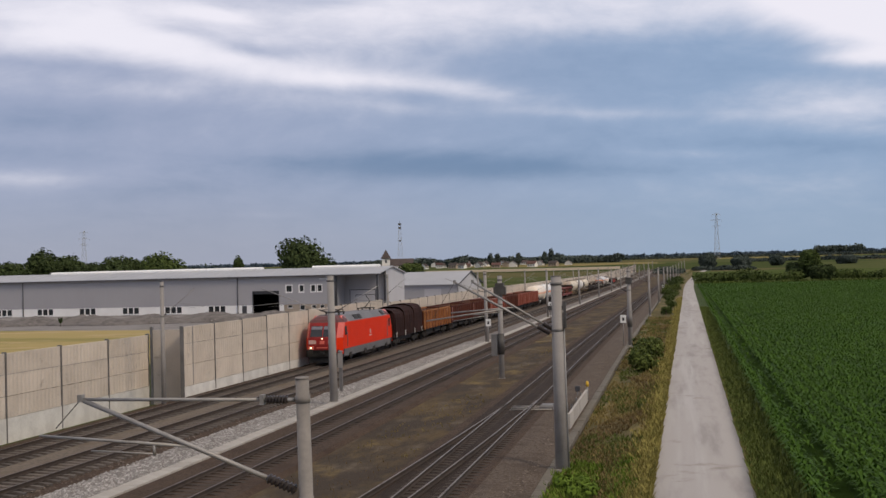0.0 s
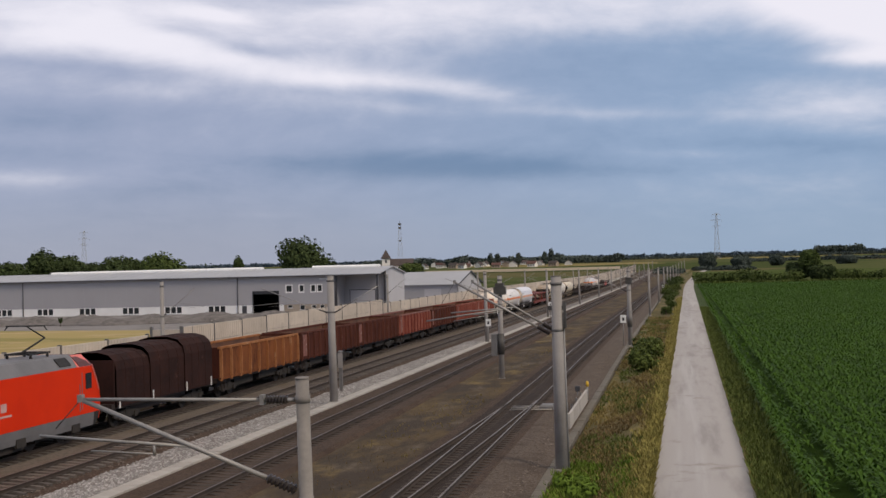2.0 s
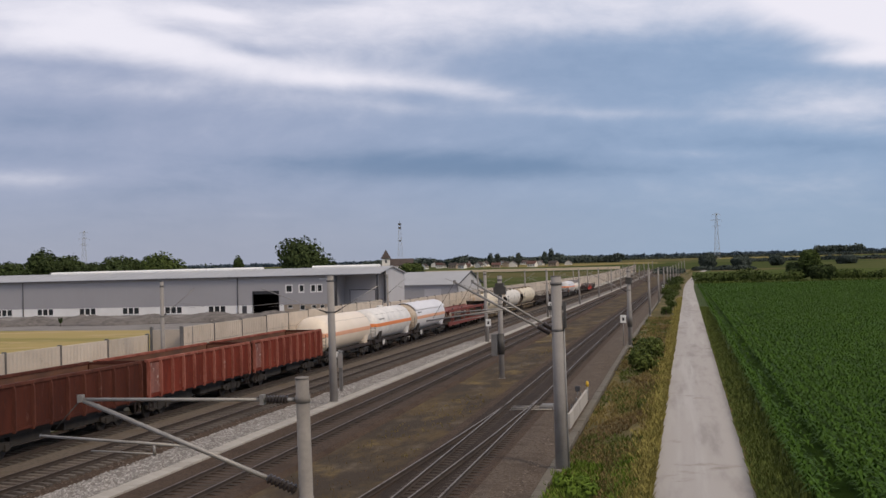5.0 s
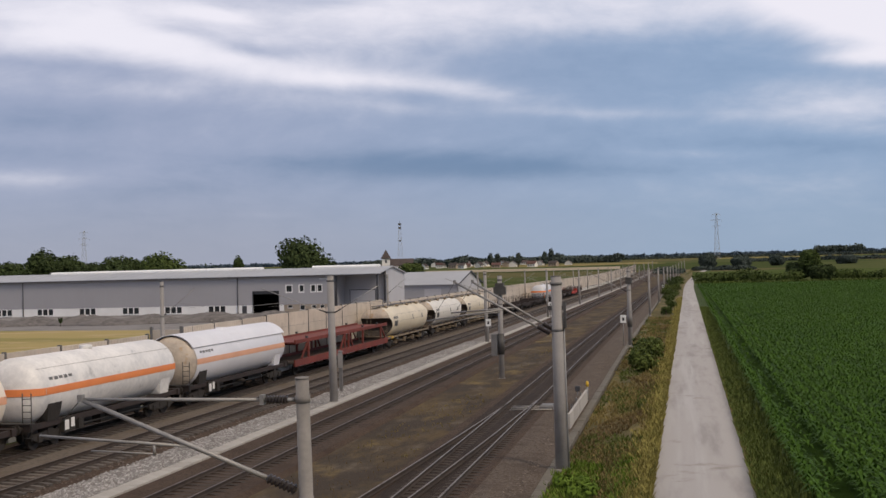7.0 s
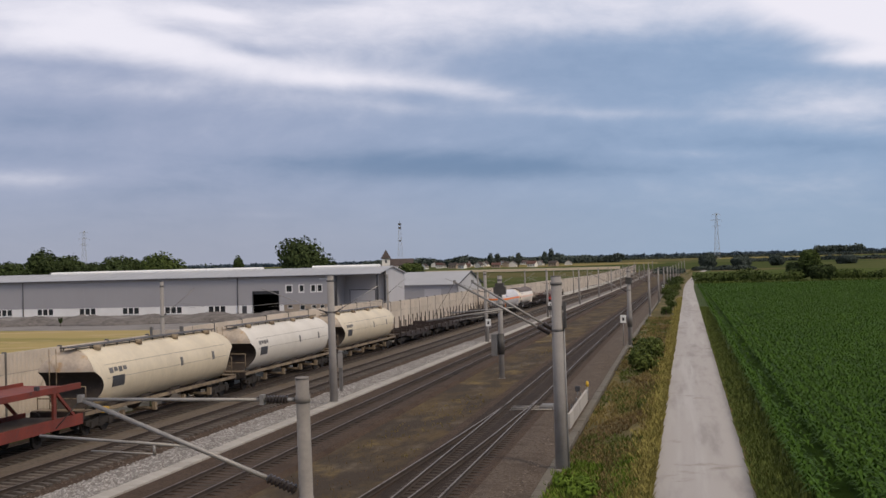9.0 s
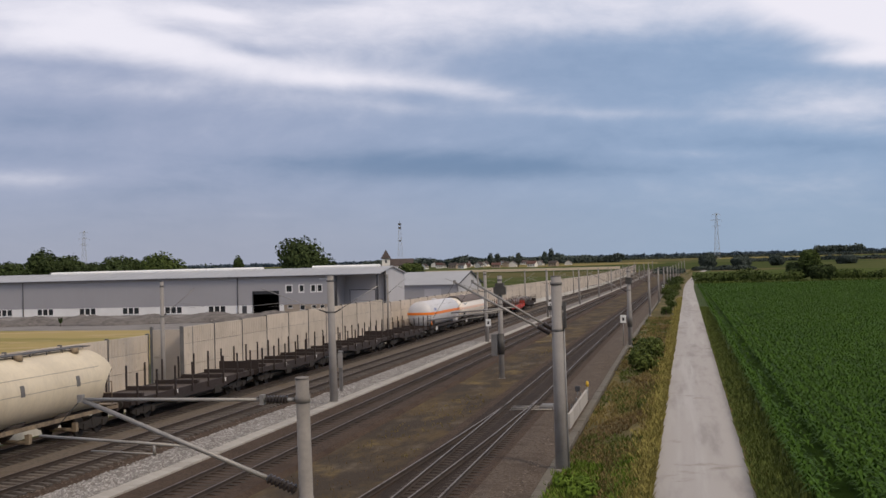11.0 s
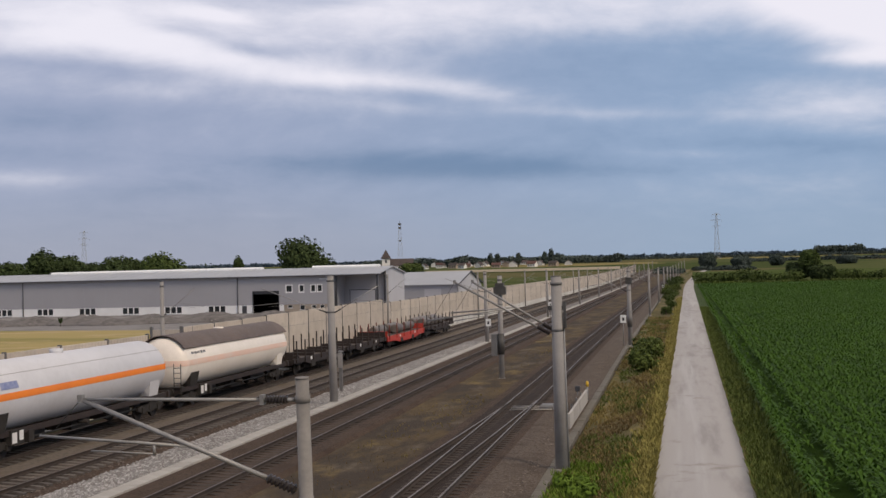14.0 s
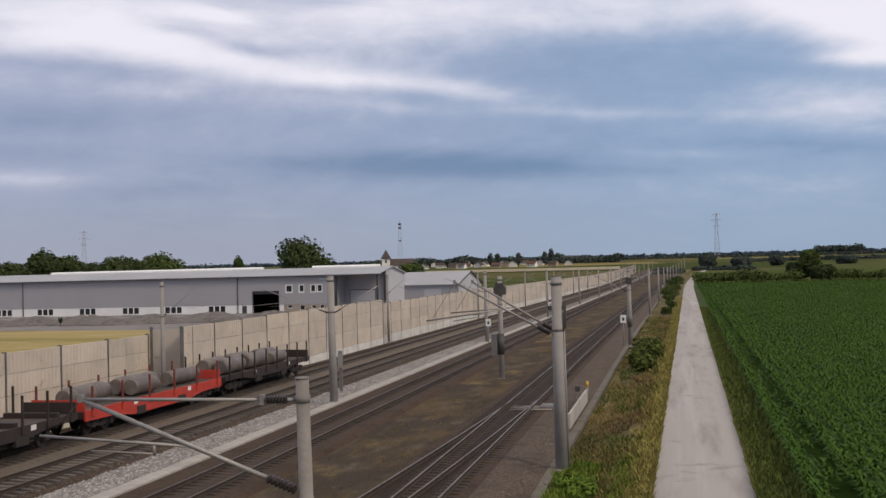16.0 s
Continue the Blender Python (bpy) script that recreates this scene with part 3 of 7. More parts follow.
def axle(w, y, r=0.48):
    for x in (-1.0, 1.0):
        a = part("axle_guard", Shape().box(x - 0.1, x + 0.1, y - 0.2, y + 0.2, 0.35, 0.75).box(x - 0.06, x + 0.06, y - 0.75, y + 0.75, 0.74, 0.86), "bogie", w)
        part("wheel", wheel_mesh(r), None, a, "", (x * 0.75, y, r))


BUFFER = fix(Shape().tube((0, 0, 0), (0, -0.42, 0), 0.10, 0.09, 12).tube((0, -0.40, 0), (0, -0.47, 0), 0.22, 0.22, 16).mesh("buffer", "bogie"))


def buffers(w, length, z=1.02):
    for x in (-0.875, 0.875):
        part("buffer", BUFFER, None, w, "", (x, 0.12, z))
        part("buffer", BUFFER, None, w, "", pose(x, length - 0.12, z, 0, 0, 180))


MOVING = []


def vehicle(name, label, u, group="wagons of the goods train"):
    w = thing(name, label, "locomotive" if name == "locomotive" else "goods wagon", None, group)
    MOVING.append((w, u))
    return w


def locomotive(u):
    w = vehicle("locomotive", "red electric locomotive with grey roof, headlights lit", u)
    length = 18.55
    nose = [(0.55, 0.42), (0.80, 0.16), (1.15, 0.03), (1.55, 0.0), (2.10, 0.06), (2.45, 0.24), (3.10, 0.62), (3.28, 0.74)]
    wide = {0.55: 1.44, 0.80: 1.47, 1.15: 1.49}

    def ring(z, y0, half, y1=None, rear=True):
        c, d = 0.34, 0.75
        a, b = y0, (length - y0 if y1 is None else y1)
        pts = [(-half + c, a, z), (half - c, a, z), (half, a + d, z)]
        pts += [(half, b - d, z), (half - c, b, z), (-half + c, b, z), (-half, b - d, z)] if rear else [(half, b, z), (-half, b, z)]
        return pts + [(-half, a + d, z)]

    low = Shape().loft([ring(z, y, wide.get(z, 1.5)) for z, y in nose[:3]], smooth=False)
    part("frame_skirt", low, "loco_grey", w, "grey painted frame skirt")
    for flip in (False, True):
        rings = [ring(z, y - 0.012, wide.get(z, 1.5) + 0.012, 1.25, False) for z, y in nose[:3]]
        part("front_skirt", Shape().loft([[(x, length - y, z) for x, y, z in r] if flip else r for r in rings], smooth=False), "black", w)
    red = Shape().loft([ring(z, y, 1.5) for z, y in nose[2:]], smooth=False)
    part("body_shell", red, "loco_red", w, "traffic red side and front panels")
    for flip in (False, True):
        top = Shape()
        rings = []
        for z, y0, half in ((3.28, 0.74, 1.5), (3.50, 0.95, 1.36), (3.72, 1.35, 1.10), (3.80, 1.75, 0.95)):
            pts = ring(z, y0, half, 2.55, False)
            rings.append([(x, length - y, z) for x, y, z in pts] if flip else pts)
        part("cab_roof", top.loft(rings, smooth=False), "loco_dark_red", w, "dusty dark red cab roof")
        for x in (-1, 1):  # corner panels of the cab, sky light painted in as pale red
            c = Shape()
            for (za, ya), (zb, yb) in zip(nose[4:], nose[5:]):
                pts = [(x * 1.17, ya - 0.005, za), (x * 1.515, ya + 0.75, za), (x * 1.515, yb + 0.75, zb), (x * 1.17, yb - 0.005, zb)]
                out = [(px + x * 0.008, py - 0.008, pz) for px, py, pz in pts]
                if flip:
                    pts, out = [(a, length - b, z) for a, b, z in pts], [(a, length - b, z) for a, b, z in out]
                c.add(pts + out, [(0, 1, 2, 3), (4, 5, 6, 7), (0, 1, 5, 4), (1, 2, 6, 5), (2, 3, 7, 6), (3, 0, 4, 7)])
            part("corner_panel", c, "loco_pale", w, "cab corner painted pale red for the sky light on it")
            c = Shape()
            for (za, ya), (zb, yb) in zip(nose[1:4], nose[2:5]):
                pts = [(x * 1.16, ya - 0.012, za), (x * 1.522, ya + 0.76, za), (x * 1.522, yb + 0.76, zb), (x * 1.16, yb - 0.012, zb)]
                out = [(px + x * 0.008, py - 0.008, pz) for px, py, pz in pts]
                if flip:
                    pts, out = [(a, length - b, z) for a, b, z in pts], [(a, length - b, z) for a, b, z in out]
                c.add(pts + out, [(0, 1, 2, 3), (4, 5, 6, 7), (0, 1, 5, 4), (1, 2, 6, 5), (2, 3, 7, 6), (3, 0, 4, 7)])
            part("lower_corner_panel", c, "loco_red", w)
            s = Shape()
            y = (length - 1.75) if flip else 1.75
            s.box(x * 1.5 - 0.012, x * 1.5 + 0.012, y - 0.28, y + 0.28, 2.25, 2.95)
            part("cab_side_window", s, "cab_glass", w)
            s = Shape()
            y = (length - 2.35) if flip else 2.35
            s.box(x * 1.5 - 0.008, x * 1.5 + 0.008, y - 0.03, y + 0.03, 1.35, 3.0).box(x * 1.5 - 0.03, x * 1.5 + 0.03, y - 0.25, y - 0.22, 1.3, 2.5)
            part("door_handrail", s, "loco_grey", w)
    for x in (-1, 1):  # red cab shoulders above the corner panels, paled for the sky light
        for y0, y1 in ((1.5, 2.75), (length - 2.75, length - 1.5)):
            s = Shape()
            s.add([(x * 1.505, y0, 3.27), (x * 1.505, y1, 3.27), (x * 1.02, y1, 3.80), (x * 1.02, y0 + 0.25, 3.80), (x * 1.45, y0, 3.27), (x * 1.45, y1, 3.27), (x * 0.98, y1, 3.76), (x * 0.98, y0 + 0.25, 3.76)],
                  [(0, 1, 2, 3), (4, 5, 6, 7), (0, 1, 5, 4), (1, 2, 6, 5), (2, 3, 7, 6), (3, 0, 4, 7)])
            part("cab_shoulder", s, "loco_pale", w, "cab shoulder painted pale red for the sky light on it")
    roof = Shape().sweep([(-1.49, 3.22), (1.49, 3.22), (1.46, 3.30), (1.04, 3.78), (0.9, 3.84), (-0.9, 3.84), (-1.04, 3.78), (-1.46, 3.30)], 2.56, length - 2.56)
    part("machine_roof", roof, "loco_roof", w, "grey sloping machine room roof")
    for y in (5.6, 6.9, 14.9):
        for x in (-1, 1):
            s = Shape()
            a, b = (x * 1.40, 3.38), (x * 1.10, 3.72)
            s.add([(a[0], y - 0.5, a[1]), (a[0], y + 0.5, a[1]), (b[0], y + 0.5, b[1]), (b[0], y - 0.5, b[1]), (a[0] + x * 0.03, y - 0.5, a[1] + 0.03), (a[0] + x * 0.03, y + 0.5, a[1] + 0.03), (b[0] + x * 0.03, y + 0.5, b[1] + 0.03), (b[0] + x * 0.03, y - 0.5, b[1] + 0.03)],
                  [(0, 1, 2, 3), (4, 5, 6, 7), (0, 1, 5, 4), (1, 2, 6, 5), (2, 3, 7, 6), (3, 0, 4, 7)])
            part("roof_vent", s, "black", w, "black louvred roof vent")
    for flip in (False, True):
        # front face in a darker crimson than the sides
        f = Shape()
        for (za, ya), (zb, yb) in zip(nose[2:], nose[3:]):
            pts = [(-1.155, ya - 0.010, za), (1.155, ya - 0.010, za), (1.155, yb - 0.010, zb), (-1.155, yb - 0.010, zb)]
            pts += [(px, py + 0.02, pz) for px, py, pz in pts]
            f.add([(px, length - py, pz) for px, py, pz in pts] if flip else pts, [(0, 1, 2, 3), (4, 5, 6, 7), (0, 1, 5, 4), (1, 2, 6, 5), (2, 3, 7, 6), (3, 0, 4, 7)])
        part("front_panel", f, "loco_front", w, "dark crimson cab front")
    for x in (-0.52, 0.52):  # windscreens on the sloping front
        s = Shape()
        pts = [(x - 0.49, 0.10, 2.18), (x + 0.49, 0.10, 2.18), (x + 0.46, 0.555, 3.02), (x - 0.46, 0.555, 3.02)]
        s.add([(a, b - 0.02, c + 0.012) for a, b, c in pts] + [(a, b + 0.05, c - 0.03) for a, b, c in pts], [(0, 1, 2, 3), (4, 5, 6, 7), (0, 1, 5, 4), (1, 2, 6, 5), (2, 3, 7, 6), (3, 0, 4, 7)])
        pane = part("windscreen", s, "cab_glass", w, "dark windscreen pane")
        # lilac-grey strip over the upper part of the pane
        top_strip = Shape()
        pts = [(x - 0.45, 0.40, 2.74), (x + 0.45, 0.40, 2.74), (x + 0.45, 0.53, 2.98), (x - 0.45, 0.53, 2.98)]
        top_strip.add([(a, b - 0.035, c + 0.02) for a, b, c in pts] + [(a, b - 0.02, c + 0.01) for a, b, c in pts], [(0, 1, 2, 3), (4, 5, 6, 7), (0, 1, 5, 4), (1, 2, 6, 5), (2, 3, 7, 6), (3, 0, 4, 7)])
        part("sun_blind", top_strip, "loco_lilac", pane, "dim lilac-grey strip across the windscreen top")
        part("warning_panel", Shape().box(x * 1.55 - 0.30, x * 1.55 + 0.30, -0.02, 0.03, 1.62, 1.92), "loco_panel", w, "pinkish white front panel")
        part("headlight", Shape().tube((x * 1.78, 0.03, 1.32), (x * 1.78, -0.04, 1.32), 0.085, 0.075, 14), "headlight", w, "lit yellowish headlight")
        part("lamp_housing", Shape().box(x * 1.78 - 0.24, x * 1.78 + 0.24, -0.012, 0.06, 1.19, 1.45), "loco_pale", w)
    part("headlight", Shape().tube((0.0, 0.06, 2.04), (0.0, -0.02, 2.04), 0.065, 0.055, 12), "headlight", w, "lit upper headlight")
    part("front_emblem", Shape().box(-0.2, 0.2, -0.015, 0.02, 1.62, 1.88), "loco_pale", w, "plain pale emblem plate")
    part("number_bar", Shape().box(-0.45, 0.45, -0.012, 0.03, 1.28, 1.36), "loco_pale", w)
    part("coupling_beam", Shape().box(-1.35, 1.35, 0.12, 0.5, 0.62, 1.14).box(-0.16, 0.16, -0.25, 0.2, 0.80, 1.0), "black", w, "sooty black buffer beam")
    plough = Shape().loft([[(-1.2, 0.3, 0.12), (1.2, 0.3, 0.12), (1.2, 0.5, 0.12), (-1.2, 0.5, 0.12)], [(-1.3, 0.45, 0.6), (1.3, 0.45, 0.6), (1.3, 0.6, 0.6), (-1.3, 0.6, 0.6)]], smooth=False)
    part("rail_guard", plough, "black", w)
    for x in (-1.506, 1.506):
        s = Shape().box(x - 0.006, x + 0.006, 9.5, 9.92, 1.98, 2.32)
        part("side_emblem", s, "loco_panel", w, "plain white emblem")
        part("lettering_bar", Shape().box(x - 0.006, x + 0.006, 9.25, 10.3, 1.76, 1.84), "loco_panel", w)
        for y in (3.2, 8.0, 11.0, 15.6):
            part("side_box", Shape().box(x * 0.965 - 0.05, x * 0.965 + 0.05, y - 0.35, y + 0.35, 0.42, 0.78), "bogie", w)
    part("transformer_tank", Shape().box(-1.25, 1.25, 7.6, 11.6, 0.25, 0.8), "bogie", w)
    for y, up in ((3.9, False), (14.2, True)):
        s = Shape()
        for x in (-0.55, 0.55):
            s.beam((x, y - 0.9, 4.02), (x, y + 0.9, 4.02), 0.08, 0.08)
            for p in (-0.7, 0.7):
                s.tube((x, y + p, 3.82), (x, y + p, 4.02), 0.07, 0.05, 8)
        for p in (-0.85, 0, 0.85):
            s.beam((-0.6, y + p, 4.03), (0.6, y + p, 4.03), 0.08, 0.06)
        knee = (0, y + 1.5, 4.62) if up else (0, y + 1.35, 4.14)
        head = (0, y - 0.1, 5.22) if up else (0, y - 0.6, 4.24)
        base = part("pantograph", s, "black", w, "raised black pantograph" if up else "folded black pantograph")
        part("lower_arm", Shape().tube((0, y - 0.6, 4.05), knee, 0.05, 0.04, 8), "black", base)
        part("upper_arm", Shape().tube(knee, head, 0.035, 0.03, 8), "black", base)
        s = Shape()
        s.beam((-0.85, head[1], head[2]), (0.85, head[1], head[2]), 0.34, 0.05)
        for x in (-1, 1):
            s.tube((x * 0.85, head[1], head[2]), (x * 1.0, head[1], head[2] - 0.18), 0.03, 0.02, 6)
        part("collector_head", s, "black", base)
    bogie(w, 4.4, 2.65, 0.6)
    bogie(w, length - 4.4, 2.65, 0.6)
    buffers(w, length, 1.05)


def hood_wagon(u):
    w = vehicle("covered_coil_wagon", "dark brown covered wagon with telescopic tarpaulin hoods", u)
    length = 12.9
    part("underframe", Shape().box(-1.35, 1.35, 0.1, length - 0.1, 0.95, 1.22).box(-0.9, 0.9, 3.0, length - 3.0, 0.55, 0.95), "flat_dark", w)
    for y0, y1, h, wd in ((0.45, 4.6, 3.66, 1.44), (4.2, 8.9, 3.84, 1.475), (8.5, 12.45, 3.96, 1.51)):
        k = h - 1.05
        half = [(wd, 1.05), (wd, 1.05 + k * 0.68), (wd * 0.93, 1.05 + k * 0.84), (wd * 0.72, 1.05 + k * 0.95), (wd * 0.35, h)]
        s = Shape().sweep([(-x, z) for x, z in half] + [(x, z) for x, z in reversed(half)], y0, y1)
        hood = part("tarpaulin_hood", s, "tarpaulin", w, "dark brown tarpaulin hood")
        ribs = Shape()
        y = y0
        while y < y1 - 0.2:
            out = [(-x * 1.008, z + 0.008) for x, z in half] + [(x * 1.008, z + 0.008) for x, z in reversed(half)]
            ribs.sweep(out, y, y + 0.07)
            y += (y1 - y0 - 0.08) / 4
        part("hoop", ribs, "tarpaulin", hood)
    for x in (-1.42, 1.42):
        part("inscription_panel", Shape().box(x - 0.012, x + 0.012, 1.0, 2.3, 1.35, 2.2), "faded_panel", w, "scuffed pinkish inscription panel")
    part("end_wall", Shape().box(-1.38, 1.38, 0.3, 0.42, 1.2, 3.3), "tarpaulin", w)
    part("end_wall", Shape().box(-1.38, 1.38, length - 0.42, length - 0.3, 1.2, 3.3), "tarpaulin", w)
    for y in (0.6, 4.4, 8.7, 12.2):
        for x in (-1.53, 1.53):
            part("lock_lever", Shape().box(x - 0.02, x + 0.02, y - 0.04, y + 0.04, 1.0, 1.5), "white_paint", w)
    bogie(w, 2.3)
    bogie(w, length - 2.3)
    buffers(w, length)


def gondola(u, length, tone, label, bays=9, flag=True, cap=None):
    # each wall tone has a paler rib copy, painted as if lit
    ribs = {"rust_orange": "rib_orange", "rust_red": "rib_red", "rust_brown": "rib_brown"}[tone]
    cap = cap or ribs
    w = vehicle("gondola_wagon", label, u)
    side = 1.40
    part("brake_gear", Shape().box(-0.95, 0.95, 3.6, length * 0.46, 0.45, 0.92).box(-0.95, 0.95, length * 0.54, length - 3.6, 0.5, 0.92), "bogie", w, "dirty black brake gear")
    part("underframe", Shape().box(-1.2, 1.2, 0.05, length - 0.05, 0.92, 1.2).box(-0.35, 0.35, 2.5, length - 2.5, 0.62, 0.92), "flat_dark", w)
    part("floor", Shape().box(-side, side, 0.1, length - 0.1, 1.2, 1.27), "rust_inside", w)
    for x in (-side, side):
        part("side_wall", Shape().box(x - 0.03, x + 0.03, 0.08, length - 0.08, 1.22, 3.0), tone, w)
        part("top_rail", Shape().box(x - 0.09, x + 0.09, 0.02, length - 0.02, 2.93, 3.06), cap, w, "worn top rail, paler than the walls as if lit")
        part("lower_rail", Shape().box(x - 0.06, x + 0.08 if x > 0 else x + 0.06, 0.05, length - 0.05, 1.12, 1.26), tone, w)
        for i in range(bays + 1):
            y = 0.14 + (length - 0.28) * i / bays
            o = 0.17 if x > 0 else -0.17
            rib = Shape().loft([[(x, y - 0.075, z), (x + o * q, y - 0.05, z), (x + o * q, y + 0.05, z), (x, y + 0.075, z)] for z, q in ((1.05, 0.75), (1.3, 1.0), (2.7, 1.0), (2.94, 0.7))], smooth=False)
            part("side_rib", rib, ribs, w)
    for y in (0.07, length - 0.07):
        e = Shape().box(-side, side, y - 0.035, y + 0.035, 1.22, 3.02)
        for x in (-0.8, 0, 0.8):
            o = -0.08 if y < 1 else 0.08
            e.box(x - 0.07, x + 0.07, min(y, y + o), max(y, y + o), 1.2, 2.95)
        # same dark brown on every wagon, painting the shade of the gaps
        part("end_wall", e, "rust_brown", w, "end wall painted dark brown for the shade between wagons")
    inner = Shape().box(-side + 0.035, -side + 0.05, 0.15, length - 0.15, 1.28, 2.9).box(-side + 0.1, side - 0.1, length - 0.125, length - 0.11, 1.28, 2.9)
    part("inner_lining", inner, "rust_inside", w, "rusty orange-brown inside wall")
    if flag:
        d = (length - 0.28) / bays
        p = Shape()
        p.box(side + 0.032, side + 0.040, 0.28, 0.02 + d, 1.32, 2.85)
        part("inscription_panel", p, "faded_panel", w, "scuffed pinkish inscription panel")
    for y in (0.5, length - 0.5):
        s = Shape()
        s.box(side - 0.02, side + 0.06, y - 0.25, y - 0.21, 0.55, 1.2).box(side - 0.02, side + 0.06, y + 0.21, y + 0.25, 0.55, 1.2).box(side - 0.02, side + 0.12, y - 0.25, y + 0.25, 0.52, 0.56)
        part("step", s, "flat_dark", w)
    bogie(w, 2.2)
    bogie(w, length - 2.2)
    buffers(w, length)


def barrel(y0, y1, r, zc, dome, seg=36):
    rings = []
    prof = [(math.sin(a) * r, -math.cos(a) * dome) for a in [math.pi / 2 * i / 7 for i in range(1, 8)]]
    for pr, py in prof:
        rings.append((pr, y0 + dome + py))
    rings += [(pr, y1 - dome - py) for pr, py in reversed(prof)]
    return Shape().loft([[(pr * math.sin(2 * math.pi * i / seg), y, zc + pr * math.cos(2 * math.pi * i / seg)) for i in range(seg)] for pr, y in rings], smooth=True)


def arc_band(y0, y1, r, zc, a0, a1, thick=0.012, n=10):
    """A strip that hugs a barrel between two angles from the top, in degrees."""
    out = [(r * math.sin(radians(a0 + (a1 - a0) * i / n)), zc + r * math.cos(radians(a0 + (a1 - a0) * i / n))) for i in range(n + 1)]
    rr = r + thick
    out += [(rr * math.sin(radians(a0 + (a1 - a0) * i / n)), zc + rr * math.cos(radians(a0 + (a1 - a0) * i / n))) for i in range(n, -1, -1)]
    return Shape().sweep(out, y0, y1, smooth=False)


def tank_wagon(u, length, tone, band, label, shield=None, plate=False, z=2.42, r=1.46, band_at=(83, 95), stained=True, wrap=False, fittings=False, dome=0.62):
    w = vehicle("tank_wagon", label, u)
    part("barrel", barrel(0.35, length - 0.35, r, z, dome), tone, w, "smooth cylindrical tank barrel")
    if stained:
        cap = Shape().loft([[(math.sin(a) * (r + 0.006) * math.sin(2 * math.pi * i / 36), 0.35 + dome - math.cos(a) * (dome + 0.008), z + math.sin(a) * (r + 0.006) * math.cos(2 * math.pi * i / 36)) for i in range(36)] for a in [math.pi / 2 * q / 7 for q in range(1, 8)]], smooth=True)
        part("front_dome", cap, "tank_end", w, "dust-stained domed end")
    for s in (-1, 1):
        a0, a1 = band_at
        part("warning_band", arc_band(0.35 + dome, length - 0.35 - dome, r, z, s * a0, s * a1), band, w, "orange band along the barrel")
        part("weld_seam", arc_band(0.98, length - 0.98, r, z, s * 48, s * 48.6, 0.008, 2), "concrete_mast", w)
    if wrap:
        top, low = r * math.cos(radians(band_at[0])), r * math.cos(radians(band_at[1]))
        for end, way in ((0.35, 1), (length - 0.35, -1)):
            rows = []
            for i in range(25):
                a = math.pi * i / 24
                x = -r * 0.999 * math.cos(a)
                y = end + way * dome * (1 - math.sqrt(max(0.0, 1 - x * x / r / r)))
                rows.append([(x * 1.012, y - way * 0.02, z + top), (x * 1.012, y - way * 0.02, z + low), (x * 0.99, y + way * 0.03, z + low), (x * 0.99, y + way * 0.03, z + top)])
            part("end_band", Shape().loft(rows, smooth=False), band, w, "orange band round the domed end")
    if fittings:
        rail = Shape()
        for x in (-1.3, -0.45, 0.45, 1.3):
            rail.tube((x, 0.06, 1.2), (x, 0.06, 2.05), 0.022, 0.022, 6)
        for zz in (1.62, 2.05):
            rail.tube((-1.3, 0.06, zz), (1.3, 0.06, zz), 0.022, 0.022, 6)
        part("end_railing", rail, "post", w, "grey steel end railing")
        plate_box = part("hazard_plate", Shape().box(1.36, 1.375, 0.35, 0.8, 1.35, 1.95), "orange_vivid", w, "orange hazard plate")
        part("plate_bar", Shape().box(1.376, 1.38, 0.40, 0.75, 1.62, 1.66), "black", plate_box)
        for s in (-1, 1):
            b = arc_band(2.1, 3.4, r + 0.003, z, s * 62, s * 74, 0.01, 4)
            part("logo_patch", b, "logo_blue", w, "plain faded blue emblem patch")
    if shield:
        part("sun_shield", arc_band(0.75, length - 0.6, r + 0.07, z, -58, 58, 0.04, 16), shield, w, "raised sun shield over the barrel")
        s = Shape()
        for y in (1.2, length * 0.35, length * 0.65, length - 1.2):
            s.add(arc_band(y, y + 0.06, r + 0.004, z, -57, 57, 0.068, 12).v, arc_band(y, y + 0.06, r + 0.004, z, -57, 57, 0.068, 12).f)
        part("shield_bracket", s, "post", w)
    if plate:
        s = Shape().add(arc_band(1.4, 3.0, r + 0.005, z, 48, 68, 0.01, 4).v, arc_band(1.4, 3.0, r + 0.005, z, 48, 68, 0.01, 4).f)
        part("logo_plate", s, "white_paint", w, "plain white square plate with dark marks")
        s = Shape()
        for i in range(3):
            b = arc_band(1.65 + 0.38 * i, 1.93 + 0.38 * i, r + 0.016, z, 54 + i % 2, 62, 0.01, 3)
            s.add(b.v, b.f)
        part("plate_mark", s, "frame_dark", w)
    elif not fittings:
        for i in range(5):
            part("inscription_bar", arc_band(1.6 + 0.42 * i, 1.9 + 0.42 * i, r + 0.004, z, 66, 71 + (i % 2), 0.008, 3), "post", w, "dark unreadable inscription")
    f = Shape()
    for x in (-1.15, 1.15):
        f.box(x - 0.07, x + 0.07, 0.15, length - 0.15, 0.92, 1.16)
    f.box(-1.3, 1.3, 0.1, 0.4, 0.88, 1.2).box(-1.3, 1.3, length - 0.4, length - 0.1, 0.88, 1.2)
    part("underframe", f, "flat_dark", w)
    for y in (2.1, length - 2.1):
        for x in (-1, 1):
            s = Shape()
